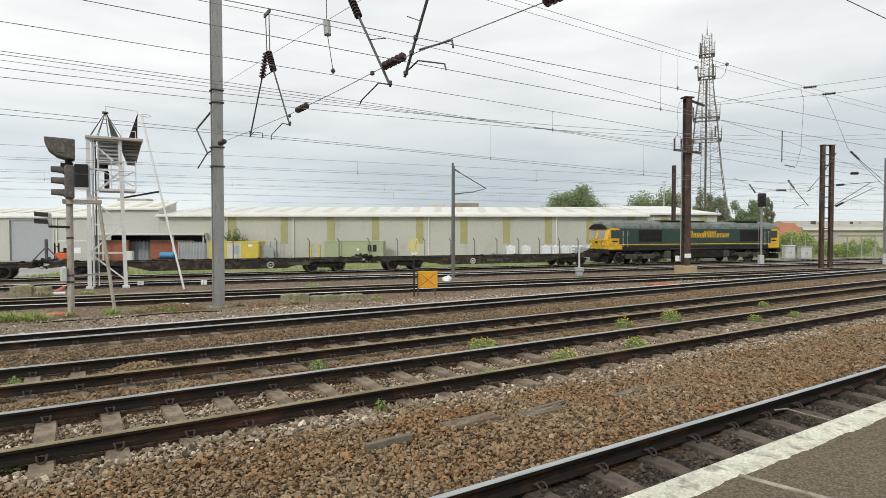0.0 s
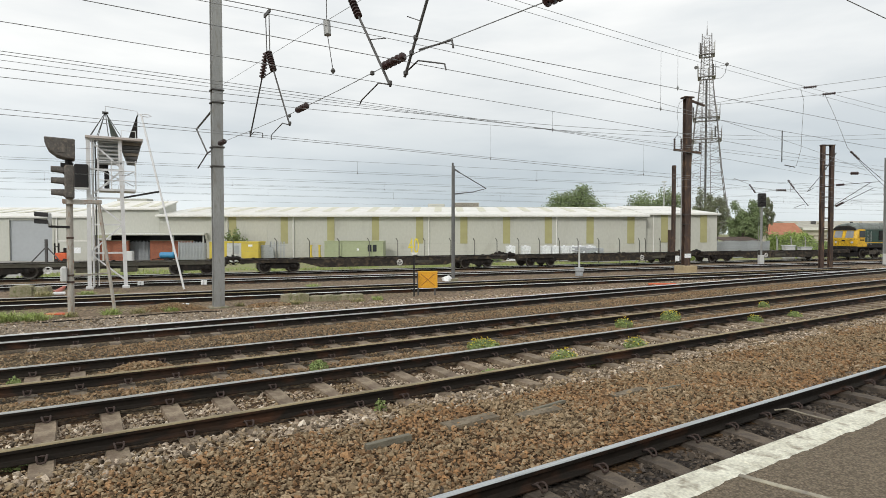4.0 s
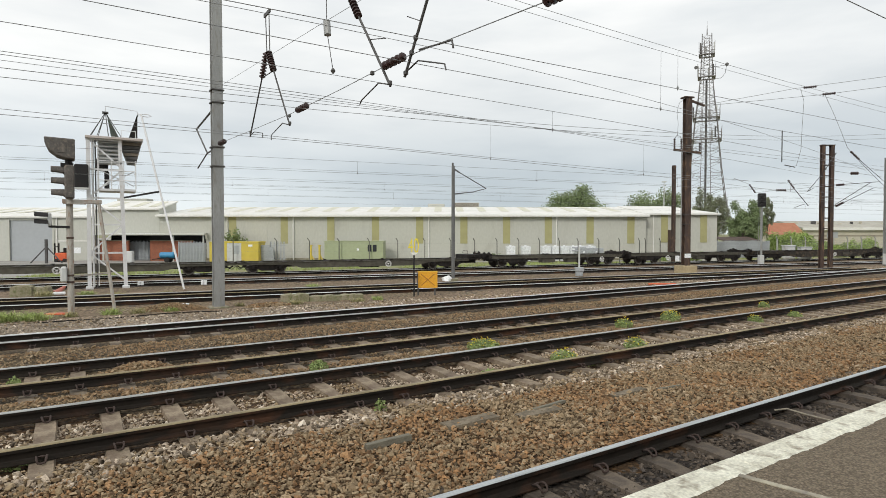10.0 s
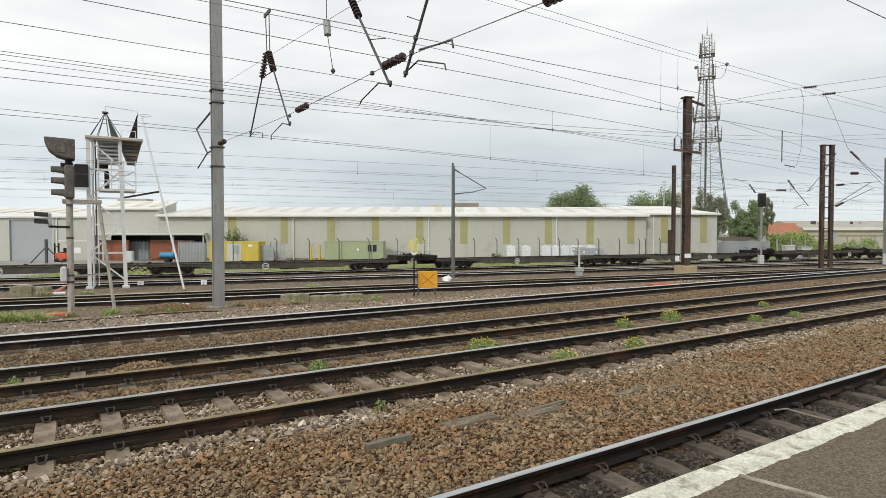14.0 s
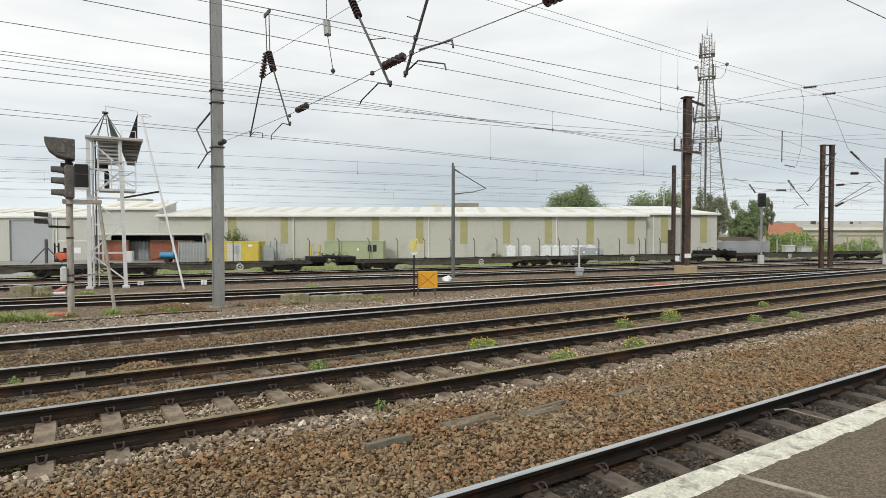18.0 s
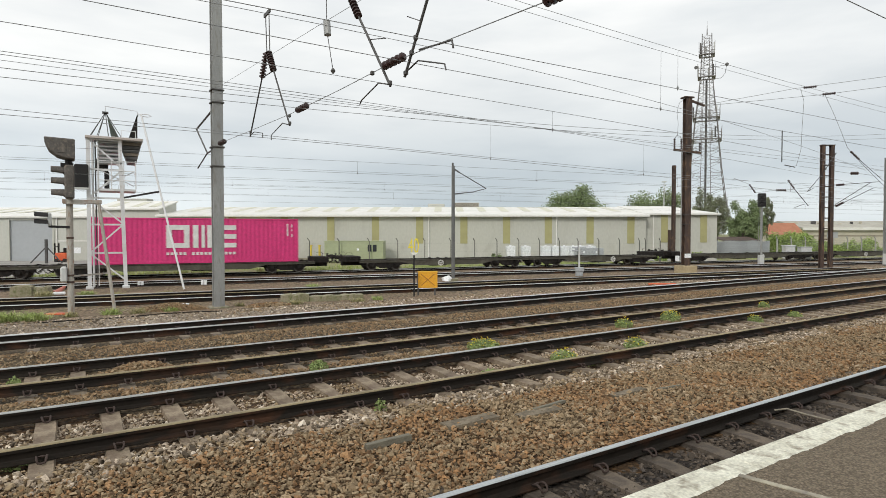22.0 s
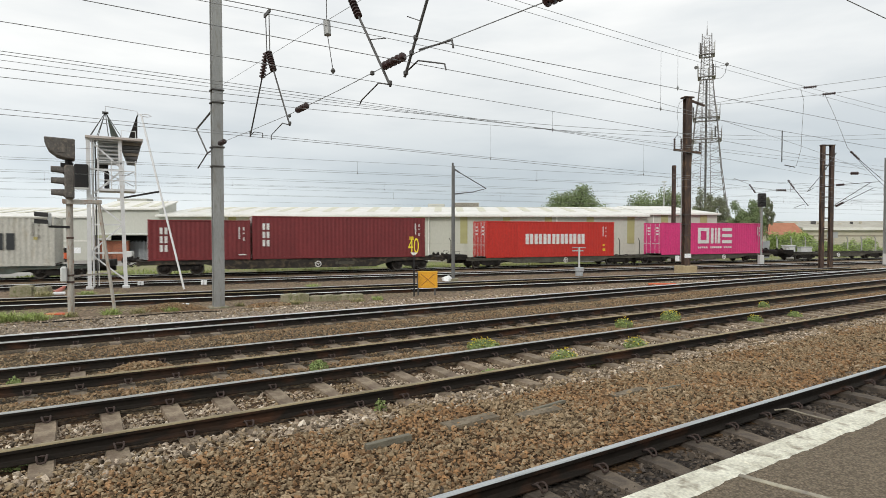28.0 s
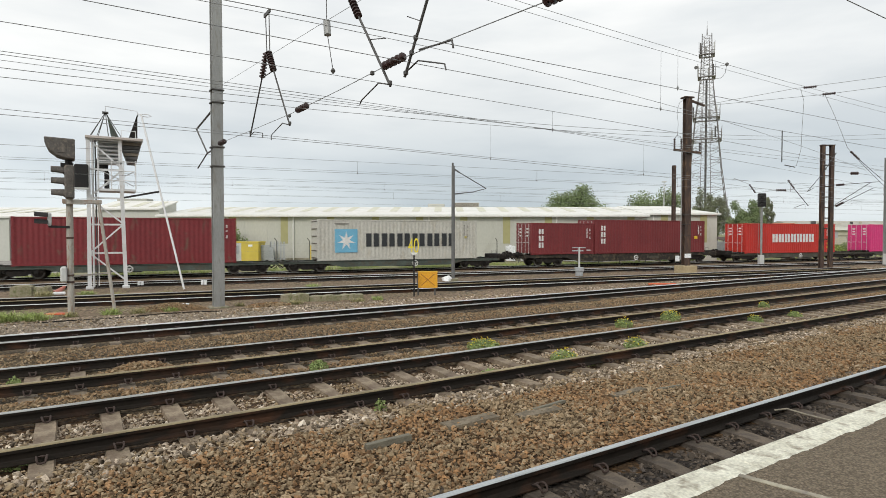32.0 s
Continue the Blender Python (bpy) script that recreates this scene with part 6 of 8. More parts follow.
# first line
for pts, r in (([(7.0, 5.75), (7.43, 5.12), (7.84, 4.54)], 0.034), ([(7.82, 4.60), (7.43, 4.69), (6.72, 4.47), (6.69, 4.38)], 0.018), ([(7.40, 4.84), (6.54, 4.74), (6.51, 4.63)], 0.022), ([(7.35, 5.24), (7.75, 5.43)], 0.01)):
    part("registration_rod", Geo().path([(0, a, b) for a, b in pts], r * 0.66, n=7), M_GALVDARK, hs)
for p in ((8.95, 4.86), (7.62, 4.86), (13.26, 4.87), (16.6, 4.98), (8.32, 4.56), (7.8, 4.6), (7.5, 5.05), (13.24, 4.7)):
    part("clamp", Geo().cbox(-0.03, 0.03, p[0] - 0.032, p[0] + 0.032, p[1] - 0.04, p[1] + 0.03, 0.01), M_GALVDARK, hs)


def line_pair(frame_m, wires, x0, x1, label, drops=()):
    t = thing("overhead_line", frame_m, label, "overhead wire", "overhead wires")
    for y, z, r in wires:
        part("wire", Geo().tube((x0, y, z), (x1, y, z), r, n=5), M_WIRE, t)
    for x, y, za, zb in drops:
        part("dropper", Geo().tube((x, y, za), (x, y, zb), 0.005, n=4).turned((x, y, zb + 0.05), (0, 0, -1), [(0, 0.01), (0.04, 0.03), (0.09, 0.01)], n=6), M_WIRE, t)


def hung(wires, label, drops=()):
    """Wires along the near tracks. (distance across, height, slope, bow, radius); drops: (place along, upper wire, lower wire)."""
    t = thing("overhead_line", NEAR, label, "overhead wire", "overhead wires")

    def height(w, u):
        return w[1] + w[2] * u + w[3] * u * u

    for w in wires:
        us = [-0.6 * w[0] + 4.8 * w[0] * k / 24 for k in range(25)]
        us = [u for u in us if height(w, u) > 3.9 and height(w, u) < 9.0]
        part("wire", Geo().path([(u, w[0], height(w, u)) for u in us], w[4], n=5), M_WIRE, t)
    for u, a, b in drops:
        za, zb = height(wires[a], u), height(wires[b], u)
        part("dropper", Geo().tube((u, wires[a][0], za), (u, wires[b][0], zb), 0.003, n=4).turned((u, wires[b][0], zb + 0.06), (0, 0, -1), [(0, 0.008), (0.04, 0.022), (0.09, 0.008)], n=6), M_WIRE, t)


hung([(3.2, 4.884, 0.0, 0.0, 0.006)], "contact wire over the platform track")
hung([(7.0, 5.927, -0.0385, 0.00133, 0.0042), (7.0, 4.792, 0.0149, -0.00005, 0.0055), (7.9, 6.213, -0.0271, 0.00075, 0.0042), (7.9, 4.823, -0.0075, 0.00039, 0.0055), (7.4, 4.877, 0.0240, -0.00374, 0.0042)],
     "contact and carrying wires over the second track", [(9.95, 0, 1), (10.65, 2, 3)])
hung([(10.85, 5.282, -0.0015, -0.00039, 0.006), (10.85, 4.847, -0.0011, -0.00081, 0.005), (11.2, 4.797, 0.0025, 0.0003, 0.0042), (10.5, 4.525, 0.0074, 0.00190, 0.0052), (11.2, 4.547, 0.0112, 0.00160, 0.0052)],
     "contact and carrying wires over the third track", [(10.35, 0, 1)])
hung([(15.0, 5.808, -0.0062, 0.00021, 0.007), (15.0, 4.594, 0.0025, -0.00047, 0.0062), (15.3, 4.742, -0.0097, 0.00024, 0.006)], "contact and carrying wires over the fourth track", [(11.6, 0, 1), (19.2, 0, 1)])
for y0, zs in ((26.76, (4.75, 5.25)), (38.2, (4.9, 5.35)), (44.98, (4.75, 5.2))):
    line_pair(far_frame(y0), [(0.0, z, 0.006) for z in zs], -120, 200, "contact and carrying wires over a yard track",
              [(x, 0, zs[1], zs[0]) for x in range(-40, 60, 9)])
for y0, zs in ((31.5, (4.7, 5.3)), (51.0, (4.6, 5.15, 5.9))):
    line_pair(far_frame(y0), [(0.0, z, 0.006) for z in zs], -120, 200, "thin auxiliary wires over the yard")

# plain mast with a short bracket arm
sm = thing("short_mast", pose(0.56, 32.14, -0.48), "slim galvanised mast with a bracket arm", "mast", "overhead line masts")
part("column", Geo().tube((0, 0, 0), (0, 0, 6.35), 0.105, 0.09, n=12), M_MASTGREY, sm)
part("base", Geo().cbox(-0.28, 0.28, -0.28, 0.28, -0.1, 0.16, 0.02), M_CONC, sm)
part("arm", Geo().tube((0, 0, 6.2), (1.8, -0.2, 5.1), 0.025).tube((0, 0, 4.8), (1.1, -0.1, 4.92), 0.025).tube((1.1, -0.1, 4.92), (1.8, -0.2, 5.1), 0.02), M_GALVDARK, sm)
insulator(sm, (0.08, 0, 6.17), (0.35, -0.03, 5.99), 0.06, 5)
insulator(sm, (0.08, 0, 4.81), (0.35, -0.03, 4.84), 0.06, 5)
part("cap", Geo().tube((-0.02, 0, 6.35), (-0.02, 0, 6.52), 0.05, n=10), M_GALVDARK, sm)

# brown mast on a concrete block
bm1 = i_mast("brown_mast", pose(15.74, 37.7, -0.46, 0, 0, 12), 0.40, 11.3, M_RUST, "tall rusty brown steel mast on a concrete block", 0.06)
part("web_plate", Geo().box(-0.185, 0.185, -0.14, -0.11, 0.5, 11.2), M_RUST, bm1)
part("concrete_block", Geo().cbox(-0.52, 0.52, -0.5, 0.5, -0.1, 0.55, 0.04), M_TANCONC, bm1, "square concrete foundation block")
part("top_plate", Geo().cbox(-0.36, 0.34, -0.26, 0.26, 11.3, 11.40, 0.02), M_RUST, bm1)
part("top_arm", Geo().beam((0.2, 0, 11.2), (1.35, 0.2, 10.95), 0.12), M_RUST, bm1)
part("cross_arm", Geo().beam((-1.15, -0.3, 7.95), (0.8, -0.3, 7.80), 0.13), M_RUST, bm1)
for x in (-1.1, -0.62):
    insulator(bm1, (x, -0.3, 8.0), (x, -0.3, 8.65), 0.09, 6)
insulator(bm1, (0.72, -0.3, 7.9), (0.72, -0.3, 8.45), 0.09, 6)
part("jumper", Geo().path([(-1.1, -0.3, 8.65), (-0.95, -0.3, 8.85), (-0.72, -0.3, 8.82), (-0.62, -0.3, 8.65)], 0.02).path([(-0.9, -0.3, 8.85), (-0.85, -0.3, 9.6), (-0.95, -0.3, 10.3), (-0.8, -0.3, 10.9), (-0.3, -0.2, 11.3)], 0.012), M_WIRE, bm1)
part("conduit", Geo().tube((-0.62, -0.35, 0.9), (-0.62, -0.35, 7.9), 0.03), M_GALV, bm1)
for z in (2.5, 3.2, 3.8):
    part("band", Geo().cbox(-0.22, 0.22, -0.22, 0.22, z, z + 0.04, 0.006), M_GALVDARK, bm1)
part("plate", Geo().box(-0.24, 0.22, -0.235, -0.215, 1.05, 1.32), M_APPL, bm1, "small pale notice plate with grey bars")
part("switch_box", Geo().cbox(-0.95, -0.75, -0.45, -0.25, 0.85, 1.2, 0.02), M_APPL, bm1)
bp = i_mast("brown_post", pose(22.75, 57.5, -0.68, 0, 0, 10), 0.30, 9.55, M_RUST, "thinner rusty brown steel post", 0.04)
part("relay_box", Geo().cbox(-0.50, -0.16, -0.2, 0.2, 0.6, 3.2, 0.02), M_RUST, bp)

# twin-leg mast
tw = thing("twin_leg_mast", pose(29.83, 45.35, -0.52, 0, 0, 4), "rusty brown twin-leg mast with rungs", "mast", "overhead line masts")
for x in (-0.37, 0.37):
    part("leg", Geo().cbox(x - 0.14, x + 0.14, -0.13, -0.09, 0, 9.5, 0.005).cbox(x - 0.14, x + 0.14, 0.09, 0.13, 0, 9.5, 0.005).box(x - 0.02, x + 0.02, -0.09, 0.09, 0, 9.5), M_RUST, tw)
for k in range(9):
    part("rung", Geo().box(-0.21, 0.21, -0.05, 0.05, 2.2 + 0.82 * k, 2.28 + 0.82 * k), M_RUST, tw)
part("top_plate", Geo().cbox(-0.55, 0.55, -0.16, 0.16, 9.5, 9.56, 0.01), M_RUST, tw)
part("left_arm", Geo().tube((-0.62, -0.2, 7.16), (-1.72, -0.2, 5.93), 0.024).tube((-1.72, -0.2, 5.93), (-1.2, -0.2, 6.2), 0.02), M_GALVDARK, tw)
part("registration_arm", Geo().tube((-2.8, -0.2, 6.15), (-1.63, -0.2, 4.82), 0.03).tube((-2.73, -0.2, 4.69), (-1.94, -0.2, 4.96), 0.02), M_GALVDARK, tw)
part("brace_arm", Geo().tube((-0.4, -0.2, 7.47), (0.57, -0.2, 8.92), 0.035), M_GALVDARK, tw)
for a, b, r in (((0.26, 4.74), (3.35, 6.6), 0.024), ((0.53, 4.74), (3.66, 6.23), 0.024), ((0.0, 6.4), (4.2, 6.72), 0.022), ((-0.8, 5.13), (6.0, 5.13), 0.018)):
    part("right_arm", Geo().tube((a[0], -0.2, a[1]), (b[0], -0.2, b[1]), r), M_GALVDARK, tw)
insulator(tw, (0.6, -0.2, 6.42), (1.25, -0.2, 6.48), 0.11, 6)
insulator(tw, (0.6, -0.2, 4.78), (1.2, -0.2, 5.08), 0.11, 6)
insulator(tw, (-3.3, -0.2, 6.8), (-2.8, -0.2, 6.15), 0.10, 6)
insulator(tw, (-4.25, -0.2, 6.0), (-3.45, -0.2, 6.02), 0.11, 6)
insulator(tw, (-6.4, -0.2, 6.45), (-5.9, -0.2, 5.8), 0.09, 6)
part("span_wire", Geo().path([(-7.6, -0.2, 6.9), (-6.4, -0.2, 6.45), (-5.9, -0.2, 5.8), (-4.25, -0.2, 6.0), (-3.45, -0.2, 6.02), (-0.5, -0.2, 6.35)], 0.012), M_WIRE, tw)
m5 = i_mast("overhead_line_mast", pose(37.0, 48.6, -0.52, 0, 0, 20), 0.32, 9.0, M_GALV, "galvanised overhead line mast at the junction", 0.05)
BACK = pose(0, 0, 0, 0, 0, -20)
part("stay_arm", Geo().tube((-2.57, -0.3, 8.78), (-0.3, -0.3, 6.83), 0.022).tube((-2.60, -0.3, 8.66), (-0.3, -0.3, 6.45), 0.016), M_GALVDARK, m5, m=BACK)
insulator(m5, (-3.33, -0.3, 9.48), (-2.57, -0.3, 8.78), 0.13, 6).matrix_local = BACK
insulator(m5, (-3.29, -0.3, 7.66), (-2.64, -0.3, 7.66), 0.16, 4).matrix_local = BACK
part("span_wire", Geo().path([(-7.5, -0.3, 8.25), (-3.29, -0.3, 7.66), (-2.64, -0.3, 7.66), (-0.2, -0.3, 7.3)], 0.012), M_WIRE, m5, m=BACK)
part("switch", Geo().cbox(-0.4, -0.1, -0.35, 0.0, 0.1, 1.0, 0.02), M_GREYBOX, m5)

# high feeder insulators with hanging loops
fd = thing("feeder_wires", pose(0, 40, 0), "high feeder wires with insulators and slack loops", "overhead wire", "overhead wires")
part("feeder", Geo().path([(16.95, -1.83, 10.52), (24.0, 0, 12.05), (32.0, 0, 13.1)], 0.013), M_WIRE, fd)
part("feeder", Geo().path([(16.9, -1.83, 10.47), (26.0, 0, 11.65), (33.0, 0, 12.55)], 0.013), M_WIRE, fd)
insulator(fd, (24.6, 0, 12.1), (25.5, 0, 12.2), 0.10, 6)
insulator(fd, (25.9, 0, 11.65), (26.8, 0, 11.75), 0.10, 6)
part("slack_loop", Geo().path([(24.4, 0, 12.05), (24.65, 0, 11.2), (24.55, 0, 9.3), (24.5, 0, 7.9), (24.2, 0, 6.8), (23.7, 0, 6.7)], 0.014).path([(26.1, 0, 11.6), (26.68, 0, 10.4), (27.2, 0, 9.2), (27.69, 0, 8.02), (27.89, 0, 7.79)], 0.014), M_WIRE, fd)
part("spreader", Geo().path([(23.2, 0, 9.2), (23.2, 0, 7.05)], 0.035).path([(23.4, 0, 6.85), (24.1, 0, 6.7)], 0.03), M_GALVDARK, fd)

# junction signal on a galvanised post
s2 = thing("colour_light_signal", pose(28.65, 52.4, -0.58), "black colour light signal on a slim post", "signal", "railway signals")
part("post", Geo().tube((0, 0, 0), (0, 0, 5.1), 0.10, 0.09, n=10), M_GALV, s2)
part("head", Geo().cbox(-0.30, 0.30, -0.2, 0.2, 5.15, 6.35, 0.04), M_BLACK, s2)
for z in (5.3, 5.7, 6.1):
    part("hood", Geo().turned((-0.1, -0.2, z), (-0.2, -1, 0), [(0, 0.15), (0.25, 0.13), (0.26, 0.02)], n=12), M_BLACK, s2)
part("base_box", Geo().cbox(-0.2, 0.2, -0.2, 0.2, 0, 0.8, 0.03), M_GREYBOX, s2)
part("ladder", Geo().tube((0.2, 0.2, 0), (0.14, 0.12, 5.0), 0.015).tube((-0.2, 0.2, 0), (-0.14, 0.12, 5.0), 0.015), M_GALV, s2)

# near signal with a big hooded indicator
sg = thing("signal_post", pose(-11.245, 17.55, -0.36, 0, 0, 32.7), "rust-stained signal post with hooded lamps and indicator", "signal", "railway signals")
sg.scale = (0.84, 1, 1)
part("post", Geo().tube((0, 0, 0), (0, 0, 4.55), 0.11, n=14), M_POST, sg)
M_SIGNAL = surf("dirty_grey_hood", (0.115, 0.105, 0.095), (0.08, 0.072, 0.065), 0.8, scale=3, fine=25, dirt=(0.20, 0.17, 0.14), dirt_amount=0.25)
ind = part("indicator_hood", Geo().prism([(-0.72, 5.33), (-0.70, 5.18), (-0.60, 4.97), (-0.36, 4.80), (-0.06, 4.72), (0.19, 4.72), (0.19, 5.31)], "y", -0.38, 0.38), M_SIGNAL, sg, "dirty grey hooded route indicator", bevel=0.03)
part("inspection_lid", Geo().cbox(-0.34, -0.08, -0.40, -0.37, 4.88, 5.14, 0.01), M_SIGNAL, ind)
part("neck", Geo().tube((0, 0, 4.5), (0, 0, 4.75), 0.12, n=12).box(-0.25, 0.14, -0.1, 0.1, 4.50, 4.62), M_BLACK, sg)
part("backplate", Geo().cbox(-0.14, 0.16, -0.22, 0.22, 3.55, 4.56, 0.05), M_SIGNAL, sg)
for z in (4.38, 4.05, 3.70):
    hd = part("lamp_hood", Geo().loft([[(-0.12, 0.14 * math.cos(a), z + 0.14 * math.sin(a)) for a in [math.pi * (k / 8 - 0.15) for k in range(11)]],
                                  [(-0.54, 0.13 * math.cos(a), z + 0.02 + 0.115 * math.sin(a)) for a in [math.pi * (k / 8 - 0.15) for k in range(11)]]]), M_SIGNAL, sg, "grey tapering lamp hood")
    part("lens", Geo().turned((-0.14, 0, z), (-1, 0, 0), [(0, 0.11), (0.03, 0.09), (0.04, 0.02)], n=14), M_BLACK, hd)
part("side_arm", Geo().cbox(-0.22, 1.00, -0.07, 0.07, 3.42, 3.54, 0.01).box(-0.2, 0.5, -0.2, 0.2, 3.40, 3.42), M_POST, sg)
part("raking_strut", Geo().beam((0.90, 0, 3.48), (1.37, -0.2, 0.02), 0.09, 0.09), M_POST, sg)
part("subsidiary_arm", Geo().beam((0, -0.08, 2.70), (-0.62, -0.08, 2.72), 0.07).beam((-0.60, -0.08, 2.70), (-0.66, -0.08, 2.95), 0.06), M_BLACK, sg)
sub = part("subsidiary_signal", Geo().cbox(-0.66, -0.54, -0.16, 0.10, 2.74, 3.12, 0.03), M_GREYBOX, sg, "small subsidiary signal with black hoods")
for z, l in ((3.04, 0.34), (2.83, 0.34)):
    part("hood", Geo().loft([[(-0.64, 0.16 * math.cos(a) - 0.07, z - 0.04 + 0.13 * math.sin(a)) for a in [math.pi * k / 8 for k in range(9)]], [(-0.70 - l, 0.13 * math.cos(a) - 0.07, z - 0.02 + 0.13 * math.sin(a)) for a in [math.pi * k / 8 for k in range(9)]]]), M_BLACK, sub)
part("telephone_box", Geo().cbox(-0.31, -0.10, -0.2, 0.08, 1.05, 1.52, 0.05), M_GREYBOX, sg, "pale grey rounded telephone box")
part("rail_arm", Geo().beam((0.1, 0, 1.22), (1.2, 0.5, 1.25), 0.05), M_POST, sg)
for z in (1.02, 1.22, 2.35):
    part("strap", Geo().cbox(-0.115, 0.115, -0.115, 0.115, z, z + 0.06, 0.01), M_RUST, sg)

# white lattice signal tower
tr = thing("lattice_tower", pose(-16.60, 27.3, -0.42, 0, 0, 29.8), "white-painted lattice signal tower with cage and platform", "signal tower")
tr.scale = (0.866, 1, 1)
LEGS = [(0.0, 0.0), (1.73, 0.0)]
for x, y in LEGS:
    lg = part("leg", Geo().beam((x, y, 0), (x + (0.02 if x < 1 else -0.22), y, 7.05), 0.19, 0.19), M_WHITE, tr)
    part("foot_plate", Geo().cbox(x - 0.18, x + 0.18, y - 0.18, y + 0.18, -0.05, 0.08, 0.02), M_WHITE, lg)
levels = [0.35, 1.65, 3.0, 4.25, 5.6, 7.0]
for k in range(5):
    z0, z1 = levels[k], levels[k + 1]
    for y in (0.0,):
        a, b = ((1.70, z0), (0.02, z1)) if k % 2 == 0 else ((0.02, z0), (1.62, z1))
        part("diagonal", Geo().beam((a[0], y, a[1]), (b[0], y, b[1]), 0.075), M_WHITE, tr)
        part("horizontal", Geo().beam((0, y, z1), (1.65, y, z1), 0.08), M_WHITE, tr)
part("inner_pole", Geo().tube((0.36, 0.35, 0), (0.34, 0.35, 7.0), 0.035), M_GALVDARK, tr)
part("rear_leg", Geo().tube((0.20, 0.5, 0), (0.22, 0.5, 7.0), 0.05), M_WHITE, tr)
part("deck", Geo().cbox(-0.12, 2.66, -0.25, 1.2, 7.03, 7.15, 0.02), M_WHITE, tr, "white platform deck")
part("deck_edge", Geo().box(-0.1, 2.62, -0.27, -0.255, 7.03, 7.13), surf("stained_deck_edge", (0.50, 0.46, 0.43), (0.40, 0.34, 0.31), 0.7), tr)
for k in range(6):
    w = 0.85 - 0.09 * k
    part("shroud_slat", Geo().prism([(2.15 - w * 0.75, 6.98 - 0.17 * k), (2.15 + w * 0.55, 6.98 - 0.17 * k), (2.15 + w * 0.45, 6.84 - 0.17 * k), (2.15 - w * 0.65, 6.84 - 0.17 * k)], "y", 0.2, 1.3), M_GALVDARK if k % 3 else M_BROWNROOF, tr)
    part("shroud_slat", Geo().prism([(0.45, 6.95 - 0.19 * k), (1.6, 6.98 - 0.19 * k), (1.55, 6.90 - 0.19 * k), (0.5, 6.87 - 0.19 * k)], "y", 0.25, 1.2), M_GREYBOX, tr)
cg = part("cage", Geo().box(0.5, 2.28, -0.1, 1.5, 4.60, 4.70), M_WHITE, tr, "railed service cage")
for z in (5.1, 5.55, 6.0):
    part("cage_rail", Geo().tube((0.5, -0.1, z), (2.28, -0.1, z), 0.022).tube((2.28, -0.1, z), (2.28, 1.5, z), 0.022), M_WHITE, cg)
for x in (0.5, 1.1, 1.7, 2.28):
    part("cage_post", Geo().tube((x, -0.1, 4.7), (x, -0.1, 6.05), 0.025), M_WHITE, cg)
part("cage_mesh", Geo().beam((0.6, 0.6, 4.8), (2.2, 0.6, 5.6), 0.04).beam((0.6, 0.6, 5.6), (2.2, 0.6, 4.9), 0.04), M_WHITE, cg)
part("dark_board", Geo().cbox(0.35, 0.95, 0.9, 1.0, 5.6, 6.2, 0.02).cbox(0.75, 1.0, 0.9, 1.0, 4.7, 5.6, 0.02), M_BLACK, tr)
bk = part("signal_head", Geo().cbox(-0.62, 0.02, -0.35, 0.10, 4.62, 5.78, 0.05), M_BLACK, tr, "black signal head seen from behind")
part("head_rim", Geo().box(-0.64, 0.04, -0.38, -0.352, 4.60, 4.70), M_GREYBOX, bk)
pyr = Geo()
for k in range(9):
    a = 2 * math.pi * k / 9
    pyr.tube((0.85 + 0.85 * math.cos(a), 0.7 + 0.6 * math.sin(a), 7.15), (0.85, 0.7, 8.42), 0.017)
part("pyramid_frame", pyr.box(0.70, 1.00, 0.55, 0.85, 8.37, 8.44), M_GALVDARK, tr)
part("dark_fin", Geo().prism([(1.95, 7.17), (2.4, 7.17), (2.42, 8.42)], "y", 0.3, 0.9), M_DARK, tr)
part("pale_fin", Geo().prism([(1.12, 7.17), (1.52, 7.17), (0.92, 8.30)], "y", 0.5, 0.6), M_DECKGREEN, tr)
part("top_rail", Geo().path([(0.85, 0.7, 8.4), (0.85, 0.7, 8.72), (2.42, 0.7, 8.62), (2.45, 0.7, 8.35)], 0.022).path([(2.45, 0.6, 8.47), (2.95, 0.5, 8.47), (3.15, 0.5, 8.40), (2.95, 0.5, 8.34), (2.45, 0.5, 8.37)], 0.018), M_WHITE, tr)
part("hand_rail", Geo().path([(1.6, 0.0, 7.15), (1.6, 0.0, 7.5), (2.3, 0.0, 7.5), (2.3, 0.0, 7.15)], 0.02), M_WHITE, tr)
part("stay_pole", Geo().tube((2.60, 0.2, 8.38), (4.39, -2.64, 0.0), 0.055, n=10), M_WHITE, tr, "white raking stay pole")
part("stay_brace", Geo().beam((1.6, 0, 4.28), (3.42, -1.10, 4.58), 0.08), M_BLACK, tr)
part("ladder", Geo().path([(0.18, -0.12, 0.1), (0.18, -0.12, 7.0)], 0.02).path([(0.45, -0.12, 0.1), (0.45, -0.12, 7.0)], 0.02), M_WHITE, tr)

# radio mast
py = thing("radio_mast", pose(53.95, 120, -0.8, 0, 0, -24.2), "tall grey lattice radio mast with ring platforms", "radio mast")
PROFILE = [(0, 5.0), (5.8, 4.3), (16.2, 2.95), (22.1, 2.4), (26.5, 2.05), (30.8, 1.5), (34.9, 1.15), (39.4, 0.98), (43.6, 0.88)]


def half_at(z):
    return float(np.interp(z, [a for a, _ in PROFILE], [b for _, b in PROFILE]))


